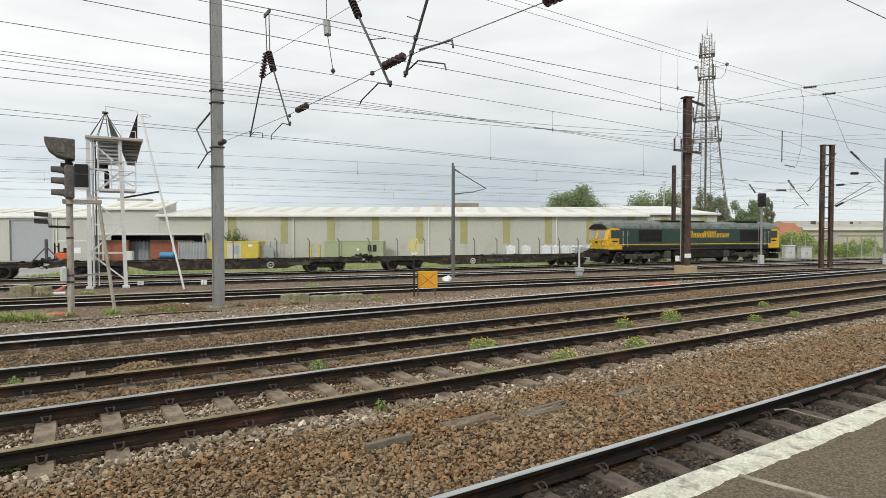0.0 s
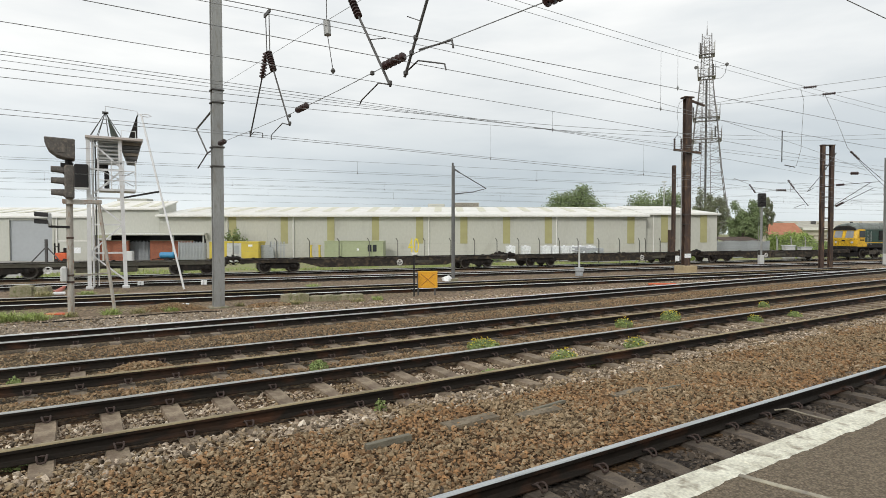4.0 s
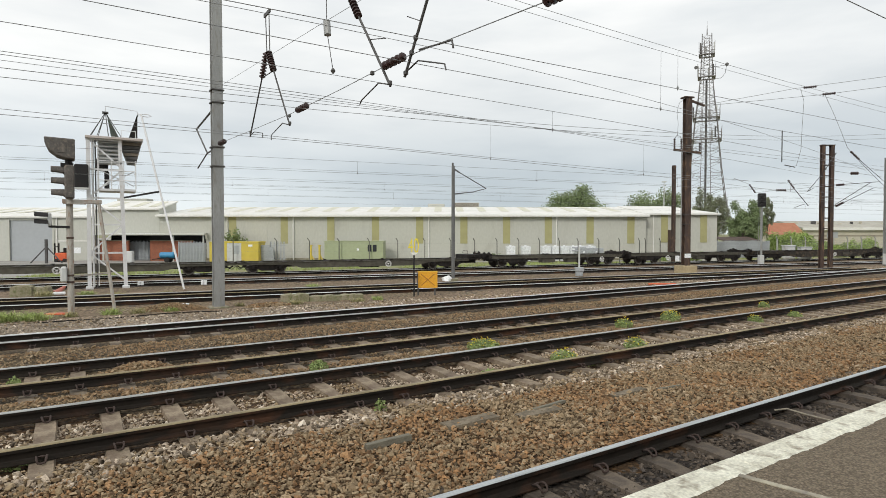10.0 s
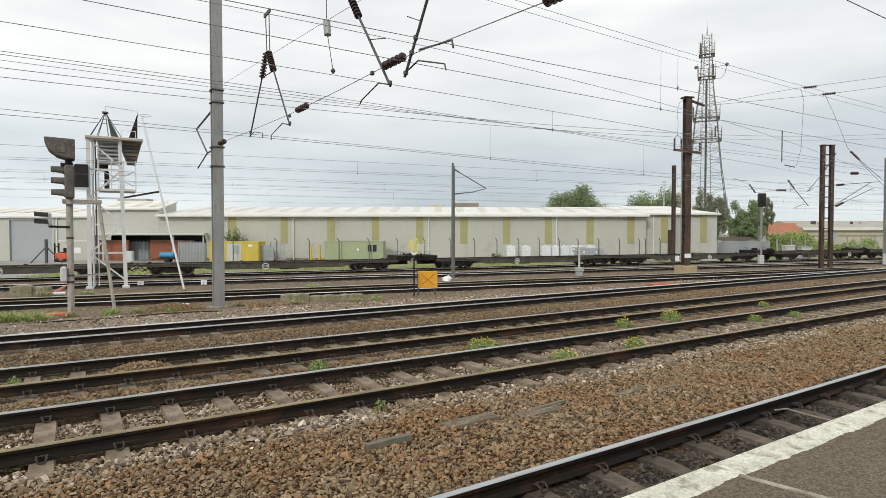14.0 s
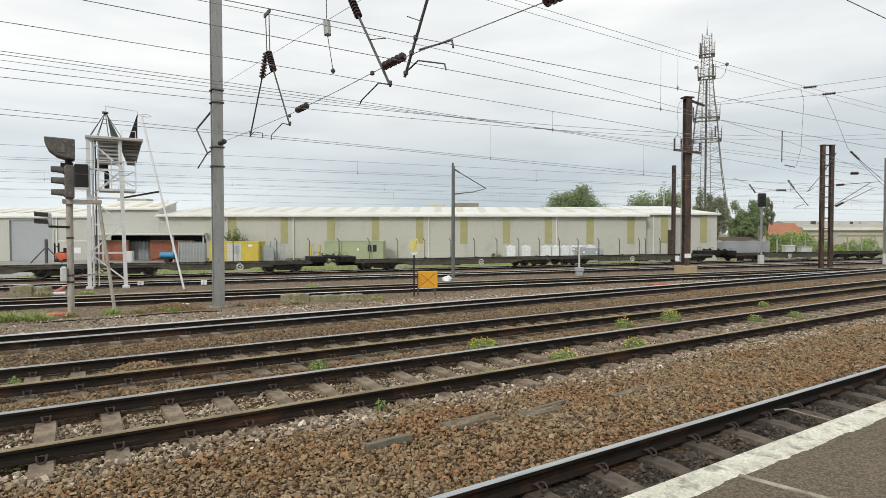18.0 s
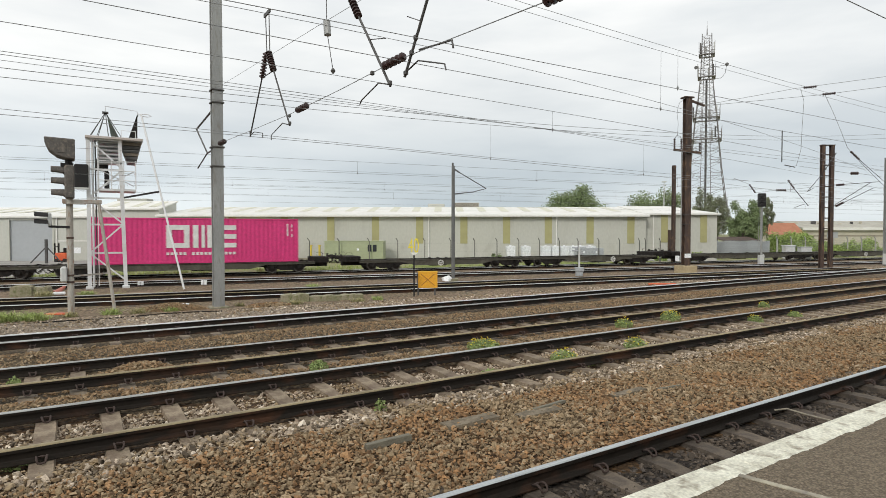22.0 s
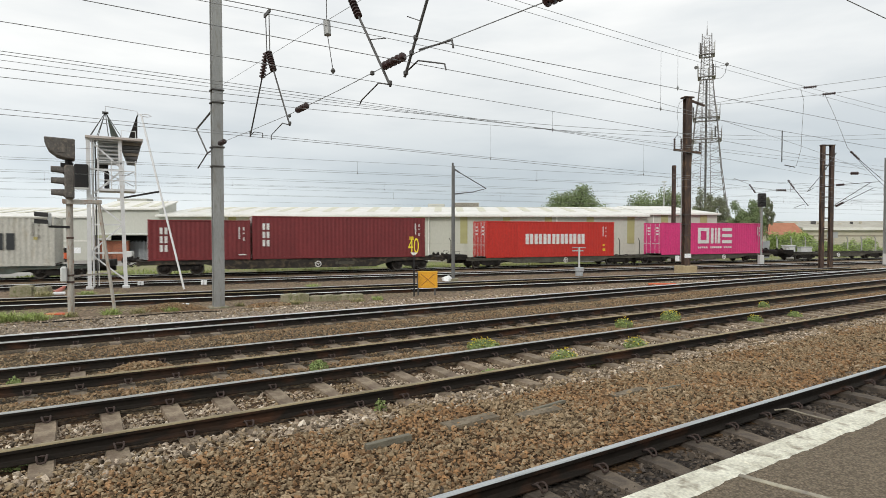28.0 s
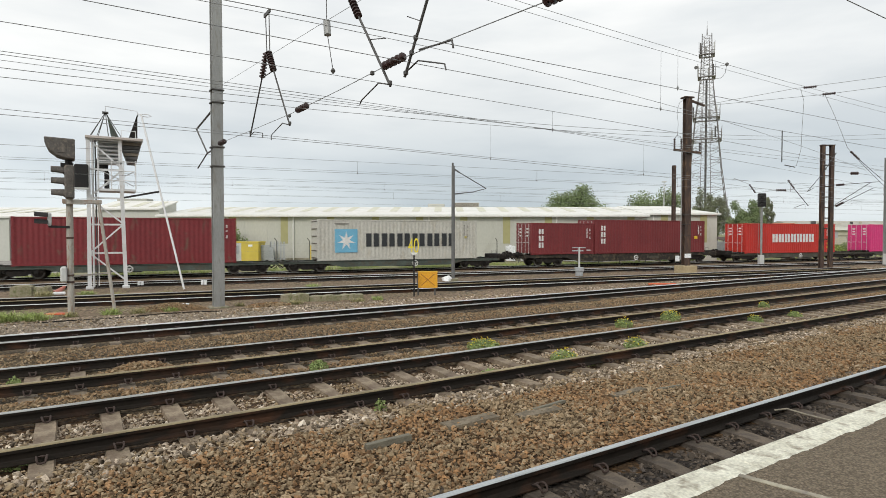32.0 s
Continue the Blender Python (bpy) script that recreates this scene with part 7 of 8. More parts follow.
M_TOWER = surf("weathered_lattice_steel", (0.25, 0.24, 0.235), (0.19, 0.172, 0.17), 0.6, metal=0.2, scale=0.4, fine=3)
for sx, sy in ((-1, -1), (1, -1), (1, 1), (-1, 1)):
    g = Geo()
    for (za, ha), (zb, hb) in zip(PROFILE[:-1], PROFILE[1:]):
        g.beam((sx * ha, sy * ha, za), (sx * hb, sy * hb, zb), 0.11)
    part("leg", g, M_TOWER, py)
z = 1.0
k = 0
while z < 43:
    step = max(1.5, half_at(z) * 0.85)
    a, b = half_at(z), half_at(z + step)
    g = Geo()
    cs, cb = [(-a, -a), (a, -a), (a, a), (-a, a)], [(-b, -b), (b, -b), (b, b), (-b, b)]
    for i in range(4):
        j = (i + 1) % 4
        g.beam((*cs[i], z), (*cb[j], z + step), 0.045)
        g.beam((*cs[j], z), (*cb[i], z + step), 0.045)
        g.beam((*cb[i], z + step), (*cb[j], z + step), 0.06)
    part("lattice_bay", g, M_TOWER, py)
    z += step
for sx, sy in ((-1, -1), (1, -1), (1, 1), (-1, 1)):
    part("inner_leg", Geo().beam((sx * 1.2, sy * 1.2, 0), (sx * 0.4, sy * 0.4, 43), 0.07), M_TOWER, py)
part("spire", Geo().tube((0, 0, 43.0), (0, 0, 46.4), 0.05, 0.02), M_TOWER, py)
part("cable_ladder", Geo().box(-0.20, 0.20, -0.15, 0.0, 0, 34.5), M_GALVDARK, py, "dark central cable ladder")
for z in (22.1, 26.5, 34.85, 39.4):
    h = half_at(z) + 0.5
    pl = part("platform", Geo().box(-h, h, -h, -h + 0.7, z - 0.12, z).box(-h, h, h - 0.7, h, z - 0.12, z).box(-h, -h + 0.7, -h + 0.7, h - 0.7, z - 0.12, z).box(h - 0.7, h, -h + 0.7, h - 0.7, z - 0.12, z), M_TOWER, py)
    rail = Geo()
    for zz in (0.6, 1.15):
        for s in (-1, 1):
            rail.beam((-h, s * h, z + zz), (h, s * h, z + zz), 0.07)
            rail.beam((s * h, -h, z + zz), (s * h, h, z + zz), 0.07)
    for i in range(4):
        for s in (-1, 1):
            x = -h + 2 * h * i / 3
            rail.beam((x, s * h, z), (x, s * h, z + 2.5), 0.06)
            rail.beam((s * h, x, z), (s * h, x, z + 2.5), 0.06)
    part("guard_rail", rail, M_TOWER, pl)
    for i in range(3):
        a = 2 * math.pi * i / 3 + z
        part("antenna", Geo().cbox(h * math.cos(a) - 0.15, h * math.cos(a) + 0.15, h * math.sin(a) - 0.1, h * math.sin(a) + 0.1, z + 0.2, z + 2.4, 0.04), M_GALVDARK if i % 2 else M_GREYBOX, pl)
for x in (-2.0, 3.7):
    d = part("dish_arm", Geo().beam((-0.8 if x < 0 else 0.8, -1.0, 36.6), (x, -1.0, 36.8), 0.07), M_GALVDARK, py)
    part("dish", Geo().turned((x, -1.0, 36.8), (0, -1, 0.05), [(0, 0.12), (0.1, 0.33), (0.4, 0.34), (0.41, 0.05)], n=14), M_GALVDARK, d, "small dark drum dish antenna")
part("slack_cable", Geo().path([(3.6, -1.0, 36.6), (3.4, -1.0, 35.2), (2.7, -1.0, 34.3), (1.5, -1.0, 34.2)], 0.04), M_GALVDARK, py)
part("spike", Geo().tube((0, 0, 43.5), (0, 0, 45.2), 0.12, 0.05), M_TOWER, py)

# trackside boards
bd = thing("warning_board", pose(-0.63, 24.1, -0.40), "orange-yellow square board with a darker cross", "sign")
part("panel", Geo().cbox(-0.40, 0.40, -0.02, 0.02, 0.30, 0.98, 0.01), surf("orange_yellow_board", (0.74, 0.37, 0.02), (0.66, 0.32, 0.02), 0.55, scale=3, fine=25), bd)
part("cross", Geo().beam((-0.28, -0.028, 0.40), (0.28, -0.028, 0.88), 0.03, 0.012, (0, 1, 0)).beam((-0.28, -0.030, 0.88), (0.28, -0.030, 0.40), 0.03, 0.012, (0, 1, 0)), surf("cross_orange", (0.40, 0.16, 0.02), (0.34, 0.13, 0.02), 0.6), bd, "darker orange diagonal cross")
for x in (-0.40, 0.29):
    part("leg", Geo().cbox(x - 0.035, x + 0.035, 0.02, 0.07, -0.1, 0.9, 0.006), M_GALVDARK, bd)
part("rim", Geo().box(-0.42, 0.42, 0.02, 0.035, 0.96, 1.0), M_OCHRE, bd)

sp = thing("speed_sign", pose(-1.18, 23.7, -0.40), "yellow cut-out speed figures on a dark post", "sign")
part("post", Geo().cbox(-0.03, 0.03, -0.03, 0.03, -0.05, 1.68, 0.004), M_BLACK, sp)
part("bracket", Geo().prism([(-0.15, 1.78), (0.15, 1.78), (0.04, 1.66), (-0.04, 1.66)], "y", -0.02, 0.02), M_MARK, sp)
tx = bpy.data.curves.new("figures", "FONT")
tx.body, tx.size, tx.extrude, tx.align_x, tx.offset = "40", 0.88, 0.012, "CENTER", -0.004
tx.materials.append(surf("yellow_figures", (0.78, 0.66, 0.03), (0.70, 0.58, 0.03), 0.5, scale=4, bump=0))
to = new("figures", tx)
to.parent = sp
to.matrix_local = pose(-0.02, 0, 1.76, 90, 0, 0) @ Matrix.Diagonal((0.52, 1, 1, 1))

gpst = thing("limit_post", pose(8.55, 36.5, -0.46), "short pale post with a dark square base box", "trackside post")
part("post", Geo().cbox(-0.05, 0.05, -0.05, 0.05, 0.3, 1.75, 0.01), M_GREYBOX, gpst)
part("base_box", Geo().cbox(-0.25, 0.25, -0.2, 0.2, 0.24, 0.50, 0.02).cbox(-0.20, 0.20, -0.16, 0.16, -0.05, 0.24, 0.02), M_PALISADE, gpst)
part("cross_board", Geo().cbox(-0.45, 0.25, -0.04, 0.04, 1.50, 1.58, 0.01).cbox(-0.45, 0.40, -0.04, 0.04, 1.70, 1.76, 0.01), M_PALISADE, gpst)
bsh = thing("buffer_frame", pose(-37.5, 55.0, -0.68), "dark timber stop frame with raking stays", "buffer stop")
part("upright", Geo().cbox(-0.1, 0.1, -0.1, 0.1, 0, 2.3, 0.01), M_GALVDARK, bsh)
part("stay", Geo().beam((0.0, 0, 1.6), (-1.5, 0, 0.05), 0.08), M_GALVDARK, bsh)
part("stay", Geo().beam((0.0, 0, 1.6), (1.5, 0, 0.05), 0.08), M_GALVDARK, bsh)
for x in (-43.3, -42.2, -44.6):
    bo = thing("bollard", pose(x, 55.0, -0.68), "short stubby concrete bollard by the shutter", "bollard", "bollards by the shutter")
    part("shaft", Geo().turned((0, 0, 0), (0, 0, 1), [(0, 0.2), (0.6, 0.18), (0.7, 0.1)], n=10), M_RUST if x != -43.3 else M_CONC, bo)
    part("band", Geo().tube((0, 0, 0.42), (0, 0, 0.52), 0.21, n=10), M_GREYBOX, bo)

lp = thing("lighting_pole", pose(36.0, 95, -0.7), "slim white lighting pole behind the warehouse", "lamp post")
part("pole", Geo().tube((0, 0, 0), (0, 0, 11.2), 0.11, 0.07, n=8), M_WHITE, lp)
part("lamp_head", Geo().cbox(-0.35, 0.35, -0.2, 0.2, 11.2, 11.4, 0.04), M_GREYBOX, lp)

# ---------- plants ----------
M_LEAF = surf("tree_leaves", (0.215, 0.275, 0.125), (0.155, 0.205, 0.09), 0.7, scale=0.5, fine=6, bump=0, island=0.35)
M_LEAF2 = surf("bush_leaves", (0.31, 0.40, 0.12), (0.24, 0.33, 0.09), 0.7, scale=0.5, fine=6, bump=0, island=0.35)
M_LEAFGREY = surf("grey_green_leaves", (0.23, 0.25, 0.15), (0.17, 0.19, 0.115), 0.7, scale=0.5, fine=6, bump=0, island=0.35)
M_WEED = surf("weed_green", (0.26, 0.35, 0.085), (0.32, 0.36, 0.13), 0.7, scale=3, fine=20, bump=0, island=0.35)
M_RAGLEAF = surf("ragwort_leaves", (0.20, 0.27, 0.085), (0.27, 0.33, 0.12), 0.7, scale=3, fine=20, bump=0, island=0.4)
M_DRY = surf("dry_grass", (0.36, 0.31, 0.17), (0.25, 0.25, 0.10), 0.8, scale=3, fine=20, bump=0, island=0.3)
M_FLOWER = surf("yellow_flower", (0.70, 0.55, 0.02), (0.62, 0.46, 0.02), 0.6, scale=5, bump=0)
M_BARK = surf("bark", (0.12, 0.10, 0.08), (0.08, 0.065, 0.05), 0.9, scale=2, fine=20, stretch=(1, 1, 0.3))
rng = np.random.default_rng(7)


def leaf_mesh(name, centres, size, mat, flat=0.3):
    """Small leaf clumps, each a bent pair of faces, turned at random."""
    n = len(centres)
    a = rng.normal(size=(n, 3))
    a /= np.linalg.norm(a, axis=1)[:, None]
    b = rng.normal(size=(n, 3))
    b -= a * (a * b).sum(1)[:, None]
    b /= np.linalg.norm(b, axis=1)[:, None]
    c = np.cross(a, b)
    s = size * rng.uniform(0.6, 1.4, (n, 1))
    c0 = np.asarray(centres)
    quad = [c0 - a * s * 0.5, c0 + b * s * 0.45 + c * s * flat * 0.4, c0 + a * s * 0.6, c0 - b * s * 0.45 + c * s * flat * 0.4]
    verts = np.stack(quad, 1).reshape(-1, 3)
    me = bpy.data.meshes.new(name)
    faces = []
    for i in range(n):
        k = 4 * i
        faces += [(k, k + 1, k + 2), (k, k + 2, k + 3)]
    me.from_pydata(verts.tolist(), [], faces)
    me.materials.append(mat)
    return me


def crown_points(blobs, n):
    """Points in and near the surface of several uneven lumps."""
    out = []
    vol = np.array([b[3] * b[4] * b[5] for b in blobs]) ** 0.75
    for b, m in zip(blobs, (vol / vol.sum() * n).astype(int)):
        d = rng.normal(size=(m, 3))
        d /= np.linalg.norm(d, axis=1)[:, None]
        r = rng.uniform(0.1, 1.15, (m, 1)) ** 0.55
        bump = np.array([1 + 0.25 * noise.noise((float(p[0]) * 2.3 + b[0], float(p[1]) * 2.3, float(p[2]) * 2.3 + b[2])) for p in d])[:, None]
        out.append(np.array(b[:3]) + d * r * bump * np.array(b[3:]))
    return np.concatenate(out)


def tree(x, y, z, height, spread, bottom, n, size, mat, label, seed, lumps=14, cone=False):
    r = random.Random(seed)
    t = thing("tree", pose(x, y, z), label, "tree", "trees beyond the yard")
    tk = Geo().tube((0, 0, -0.2), (0.1, 0, height * 0.55), spread * 0.07, spread * 0.035, n=9)
    part("trunk", tk, M_BARK, t)
    blobs = []
    mid, hz = (bottom + height) / 2, (height - bottom) / 2
    for k in range(lumps):
        d = Vector((r.gauss(0, 1), r.gauss(0, 1), r.gauss(0, 1))).normalized() * r.random() ** 0.42 * r.uniform(0.74, 0.86)
        taper = 1.0 if not cone else 0.62 - 0.45 * d.z
        q = (spread * d.x * taper, spread * d.y * 0.8 * taper, mid + hz * d.z, spread * r.uniform(0.15, 0.27), spread * r.uniform(0.15, 0.27), hz * r.uniform(0.14, 0.24))
        blobs.append(q)
        part("limb", Geo().tube((0.05, 0, height * r.uniform(0.2, 0.5)), q[:3], spread * 0.02, spread * 0.008, n=5), M_BARK, t)
    part("crown", leaf_mesh("crown", crown_points(blobs, n), size, mat), None, t)
    return t


def bush(x, y, z, w, d, h, n, size, mat, label, seed, name="bush"):
    r = random.Random(seed)
    t = thing(name, pose(x, y, z), label, "bush", "bushes along the fence")
    blobs = [(r.uniform(-0.7, 0.7) * w, r.uniform(-0.6, 0.6) * d, h * r.uniform(0.2, 0.62), w * r.uniform(0.25, 0.45), d * r.uniform(0.3, 0.5), h * r.uniform(0.22, 0.38)) for k in range(9)]
    part("foliage", leaf_mesh("foliage", crown_points(blobs, n), size, mat), None, t)
    st = Geo()
    for b in blobs[:5]:
        st.tube((b[0] * 0.3, b[1] * 0.3, -0.05), b[:3], 0.03, 0.012, n=5)
    part("stems", st, M_BARK, t)
    return t


tree(25.1, 110, -0.7, 12.6, 6.9, -1.0, 34000, 0.24, M_LEAF, "broad dark green tree behind the warehouse", 1, 130)
tree(39.8, 108, -0.7, 13.0, 7.6, -3.0, 34000, 0.24, M_LEAF, "dark green tree behind the warehouse", 2, 130)
tree(49.6, 112, -0.7, 12.2, 3.3, 0.5, 7000, 0.25, M_LEAFGREY, "grey-green thin tree near the radio mast", 3, 44)
tree(54.6, 116, -0.7, 11.6, 2.8, 0.5, 5000, 0.25, M_LEAFGREY, "grey-green thin tree near the radio mast", 4, 40)
tree(39.8, 76, -0.7, 8.0, 2.9, -0.6, 16000, 0.17, M_LEAF, "green birch beside the palisade fence", 5, 60)
tree(38.0, 74, -0.7, 5.4, 1.7, 0.2, 5000, 0.16, M_LEAF, "smaller green birch beside the palisade fence", 8, 20)
tree(42.8, 77, -0.7, 8.1, 1.2, 2.4, 3000, 0.17, M_LEAFGREY, "slender grey-green birch beside a fence", 6, 16)
bush(45.5, 76, -0.7, 3.4, 1.8, 3.5, 12000, 0.15, M_LEAF2, "bright green thicket behind the fence", 11)
bush(50.5, 80, -0.7, 2.9, 1.6, 2.8, 7500, 0.15, M_LEAF2, "bright green thicket behind the fence", 12)
bush(47.8, 70, -0.7, 2.4, 1.2, 1.9, 6000, 0.14, M_LEAF2, "bright green thicket behind the fence", 13)
bush(49.6, 81, -0.7, 1.5, 1.0, 3.6, 3600, 0.15, M_LEAF2, "tall green bush before a terracotta roof", 21)
bush(55.5, 78, -0.7, 1.6, 1.2, 2.3, 2200, 0.15, M_LEAF2, "green bush before the far depot", 14)
bush(61.0, 84, -0.7, 1.3, 1.0, 2.7, 1600, 0.15, M_LEAF2, "green bush before the far depot", 15)
bush(66.0, 86, -0.7, 2.6, 1.0, 1.2, 1900, 0.15, M_LEAF2, "low green bush before the far depot", 16)
bush(-21.0, 58.9, -0.7, 1.35, 0.7, 3.6, 2200, 0.16, M_LEAF, "dark evergreen bush behind the yellow store", 17)
bush(5.5, 58.8, -0.7, 0.7, 0.5, 1.0, 700, 0.13, M_LEAF, "small dark bush by the wall", 18)
bush(25.8, 59.5, -0.7, 1.2, 0.6, 1.2, 900, 0.14, M_LEAF2, "weedy green bush by the annex", 19)
bush(22.4, 59.8, -0.7, 0.8, 0.5, 0.7, 500, 0.13, M_LEAF2, "weedy green bush by the annex", 20)


def tuft(name, x, y, r, h, blades, flowers, label, mat=None, seed=0):
    """Stems and narrow leaves from one root, with flower heads."""
    q = random.Random(seed)
    z = ground_z(x, y)
    t = thing(name, pose(x, y, z), label, "weed", "weeds between the rails")
    vs, fs = [], []
    for k in range(blades):
        a, b = q.uniform(0, 2 * math.pi), q.uniform(0, 2 * math.pi)
        d, hh, w = r * q.random() ** 0.6, h * (0.25 + 0.8 * q.random() ** 1.6), q.uniform(0.003, 0.007)
        bx, by = 0.6 * d * math.cos(a), 0.6 * d * math.sin(a)
        lean = q.uniform(0.2, 1.1)
        tx_, ty_ = bx + d * lean * math.cos(b), by + d * lean * math.sin(b)
        sx, sy = w * math.sin(b), -w * math.cos(b)
        n = len(vs)
        mx, my = (bx * 0.6 + tx_ * 0.4), (by * 0.6 + ty_ * 0.4)
        vs += [(bx - sx, by - sy, -0.02), (bx + sx, by + sy, -0.02), (mx + sx * 1.4, my + sy * 1.4, hh * 0.6), (mx - sx * 1.4, my - sy * 1.4, hh * 0.6), (tx_, ty_, hh)]
        fs += [(n, n + 1, n + 2, n + 3), (n + 3, n + 2, n + 4)]
    if flowers or name == "green_weed":
        dome = []
        for k in range(blades * 4):
            a, f = q.uniform(0, 2 * math.pi), q.random() ** 0.5
            dome.append((r * f * math.cos(a), r * f * math.sin(a), h * (1.0 - 0.55 * f * f) * q.uniform(0.15, 0.95)))
        part("leaves", leaf_mesh("leaves", dome, 0.032, mat or M_RAGLEAF), None, t)
    else:
        me = bpy.data.meshes.new("leaves")
        me.from_pydata(vs, [], fs)
        part("leaves", me, mat or M_WEED, t)
    if flowers:
        g = Geo()
        for k in range(int(flowers * 0.9)):
            a, d = q.uniform(0, 2 * math.pi), r * q.random() ** 0.5
            p = (d * math.cos(a), d * math.sin(a), h * (1.0 - 0.45 * (d / r) ** 2) * q.uniform(0.85, 1.08))
            g.turned(p, (q.uniform(-0.3, 0.3), q.uniform(-0.3, 0.3), 1), [(0, 0.004), (0.007, 0.012), (0.012, 0.010), (0.015, 0.003)], n=6)
        tagged(part("bloom", g, M_FLOWER, t, "small yellow flower heads"), kind="stuff")


RAG = "yellow-flowered ragwort growing in the ballast"
for i, (x, y, r, h, b, f) in enumerate(((0.82, 11.6, 0.34, 0.24, 260, 70), (2.25, 10.7, 0.26, 0.27, 200, 40), (3.93, 11.8, 0.24, 0.30, 180, 36), (4.43, 14.2, 0.22, 0.26, 160, 34),
                                        (6.05, 15.4, 0.26, 0.30, 180, 60), (8.35, 15.5, 0.20, 0.22, 130, 22), (9.95, 16.4, 0.18, 0.2, 110, 12), (9.9, 17.9, 0.16, 0.24, 100, 18))):
    tuft("ragwort", x, y, r, h, b, f, RAG, seed=30 + i)
for i, (x, y, r, h, b) in enumerate(((-2.12, 9.9, 0.16, 0.20, 130), (0.81, 9.7, 0.20, 0.14, 120), (-0.82, 7.6, 0.08, 0.20, 26), (2.6, 10.6, 0.2, 0.12, 120), (-6.6, 8.9, 0.1, 0.18, 50), (-5.75, 7.1, 0.14, 0.2, 90), (-4.35, 5.85, 0.12, 0.2, 60))):
    tuft("green_weed", x, y, r, h, b, 0, "low green weed in the ballast", seed=50 + i)
spots = [(-11.9, 15.6, 0.5, 0.55, 420), (-11.2, 15.9, 0.45, 0.40, 300), (-11.5, 16.3, 0.4, 0.45, 260), (-10.0, 17.5, 0.3, 0.38, 160), (-9.4, 17.9, 0.28, 0.32, 150), (-10.9, 17.0, 0.25, 0.3, 140), (-8.7, 18.6, 0.25, 0.3, 120),
         (-5.3, 20.9, 0.32, 0.3, 180), (-3.2, 21.9, 0.3, 0.28, 150), (-2.5, 22.4, 0.25, 0.3, 120), (-7.2, 20.6, 0.2, 0.25, 90), (-13.4, 23.7, 0.4, 0.35, 200), (-15.2, 24.8, 0.4, 0.3, 180), (-11.8, 24.6, 0.35, 0.3, 160), (-16.6, 24.2, 0.45, 0.4, 220), (-6.4, 28.6, 0.4, 0.3, 160), (-9.3, 19.9, 0.3, 0.25, 120)]
for i, (x, y, r, h, b) in enumerate(spots):
    tuft("grass_tuft", x, y, r * 1.35, h * 0.60, int(b * 1.5), 0, "ragged grass and weed tuft beside the track", mat=M_DRY if i % 3 and i > 2 else M_WEED, seed=80 + i)


def grass_strip():
    vs, fs = [], []
    for k in range(16000):
        x = rng.uniform(-28, 75)
        y = 47.6 + 0.425 * x + abs(rng.normal(0, 3.2)) + (0 if x < 25 else rng.uniform(0, 10))
        if y > 57.3 and x < 30:
            continue
        if noise.noise((x * 0.3, y * 0.3, 2.0)) < -0.12:
            continue
        z = ground_z(x, y)
        h, a = rng.uniform(0.06, 0.24), rng.uniform(0, 6.28)
        w = 0.03
        n = len(vs)
        vs += [(x - w * math.cos(a), y - w * math.sin(a), z - 0.02), (x + w * math.cos(a), y + w * math.sin(a), z - 0.02), (x + rng.uniform(-0.1, 0.1), y + rng.uniform(-0.1, 0.1), z + h)]
        fs.append((n, n + 1, n + 2))
    me = bpy.data.meshes.new("rough_grass")
    me.from_pydata(vs, [], fs)
    me.materials.append(M_WEED)
    tagged(new("rough_grass", me), "strip of rough green grass beyond the goods track", "grass", kind="stuff")


grass_strip()

# ---------- clutter on the ballast ----------
def lying(name, x0, y0, x1, y1, w, h, mat, label, category, lift=0.02):
    a, b = Vector((x0, y0, 0)), Vector((x1, y1, 0))
    mid, d = (a + b) / 2, b - a
    z = max(ground_z(a.x, a.y), ground_z(b.x, b.y), ground_z(mid.x, mid.y)) + lift
    t = thing(name, pose(mid.x, mid.y, z, random.uniform(-2, 2), random.uniform(-2, 2), math.degrees(math.atan2(d.y, d.x))), label, category)
    L = d.length / 2
    g = Geo()
    rings = []
    for k in range(7):
        x = -L + 2 * L * k / 6
        e = random.uniform(-0.006, 0.006)
        rings.append([(x, -w / 2 + e, -h * 0.5), (x, w / 2 + e, -h * 0.5), (x, w / 2 - 0.008 + e, h * 0.5), (x, -w / 2 + 0.008 + e, h * 0.5)])
    part("body", g.loft(rings), mat, t)
    return t


lying("timber_plank", -0.83, 6.20, -0.37, 6.47, 0.09, 0.06, M_PLANK, "weathered grey plank lying in the ballast", "plank", 0.05)
lying("timber_plank", 0.99, 7.43, 1.66, 7.92, 0.07, 0.03, M_PLANK, "old half-buried timber strip", "plank")
lying("timber_plank", 3.15, 8.48, 3.67, 8.77, 0.06, 0.03, M_PLANK, "old half-buried timber strip", "plank")
lying("concrete_slab", 0.02, 6.90, 0.66, 7.27, 0.24, 0.05, M_SLAB, "grey concrete slab sunk in the ballast", "slab", 0.022)
lying("concrete_slab", 0.95, 7.26, 1.52, 7.58, 0.18, 0.05, M_SLAB, "grey concrete slab sunk in the ballast", "slab", 0.016)
lying("concrete_slab", 2.40, 8.18, 2.95, 8.52, 0.16, 0.05, M_SLAB, "grey concrete slab sunk in the ballast", "slab", 0.016)
M_MOSS = surf("mossy_concrete", (0.29, 0.26, 0.18), (0.21, 0.19, 0.12), 0.95, scale=3, fine=30, dirt=(0.12, 0.14, 0.05), dirt_amount=0.3, bump=0.5)


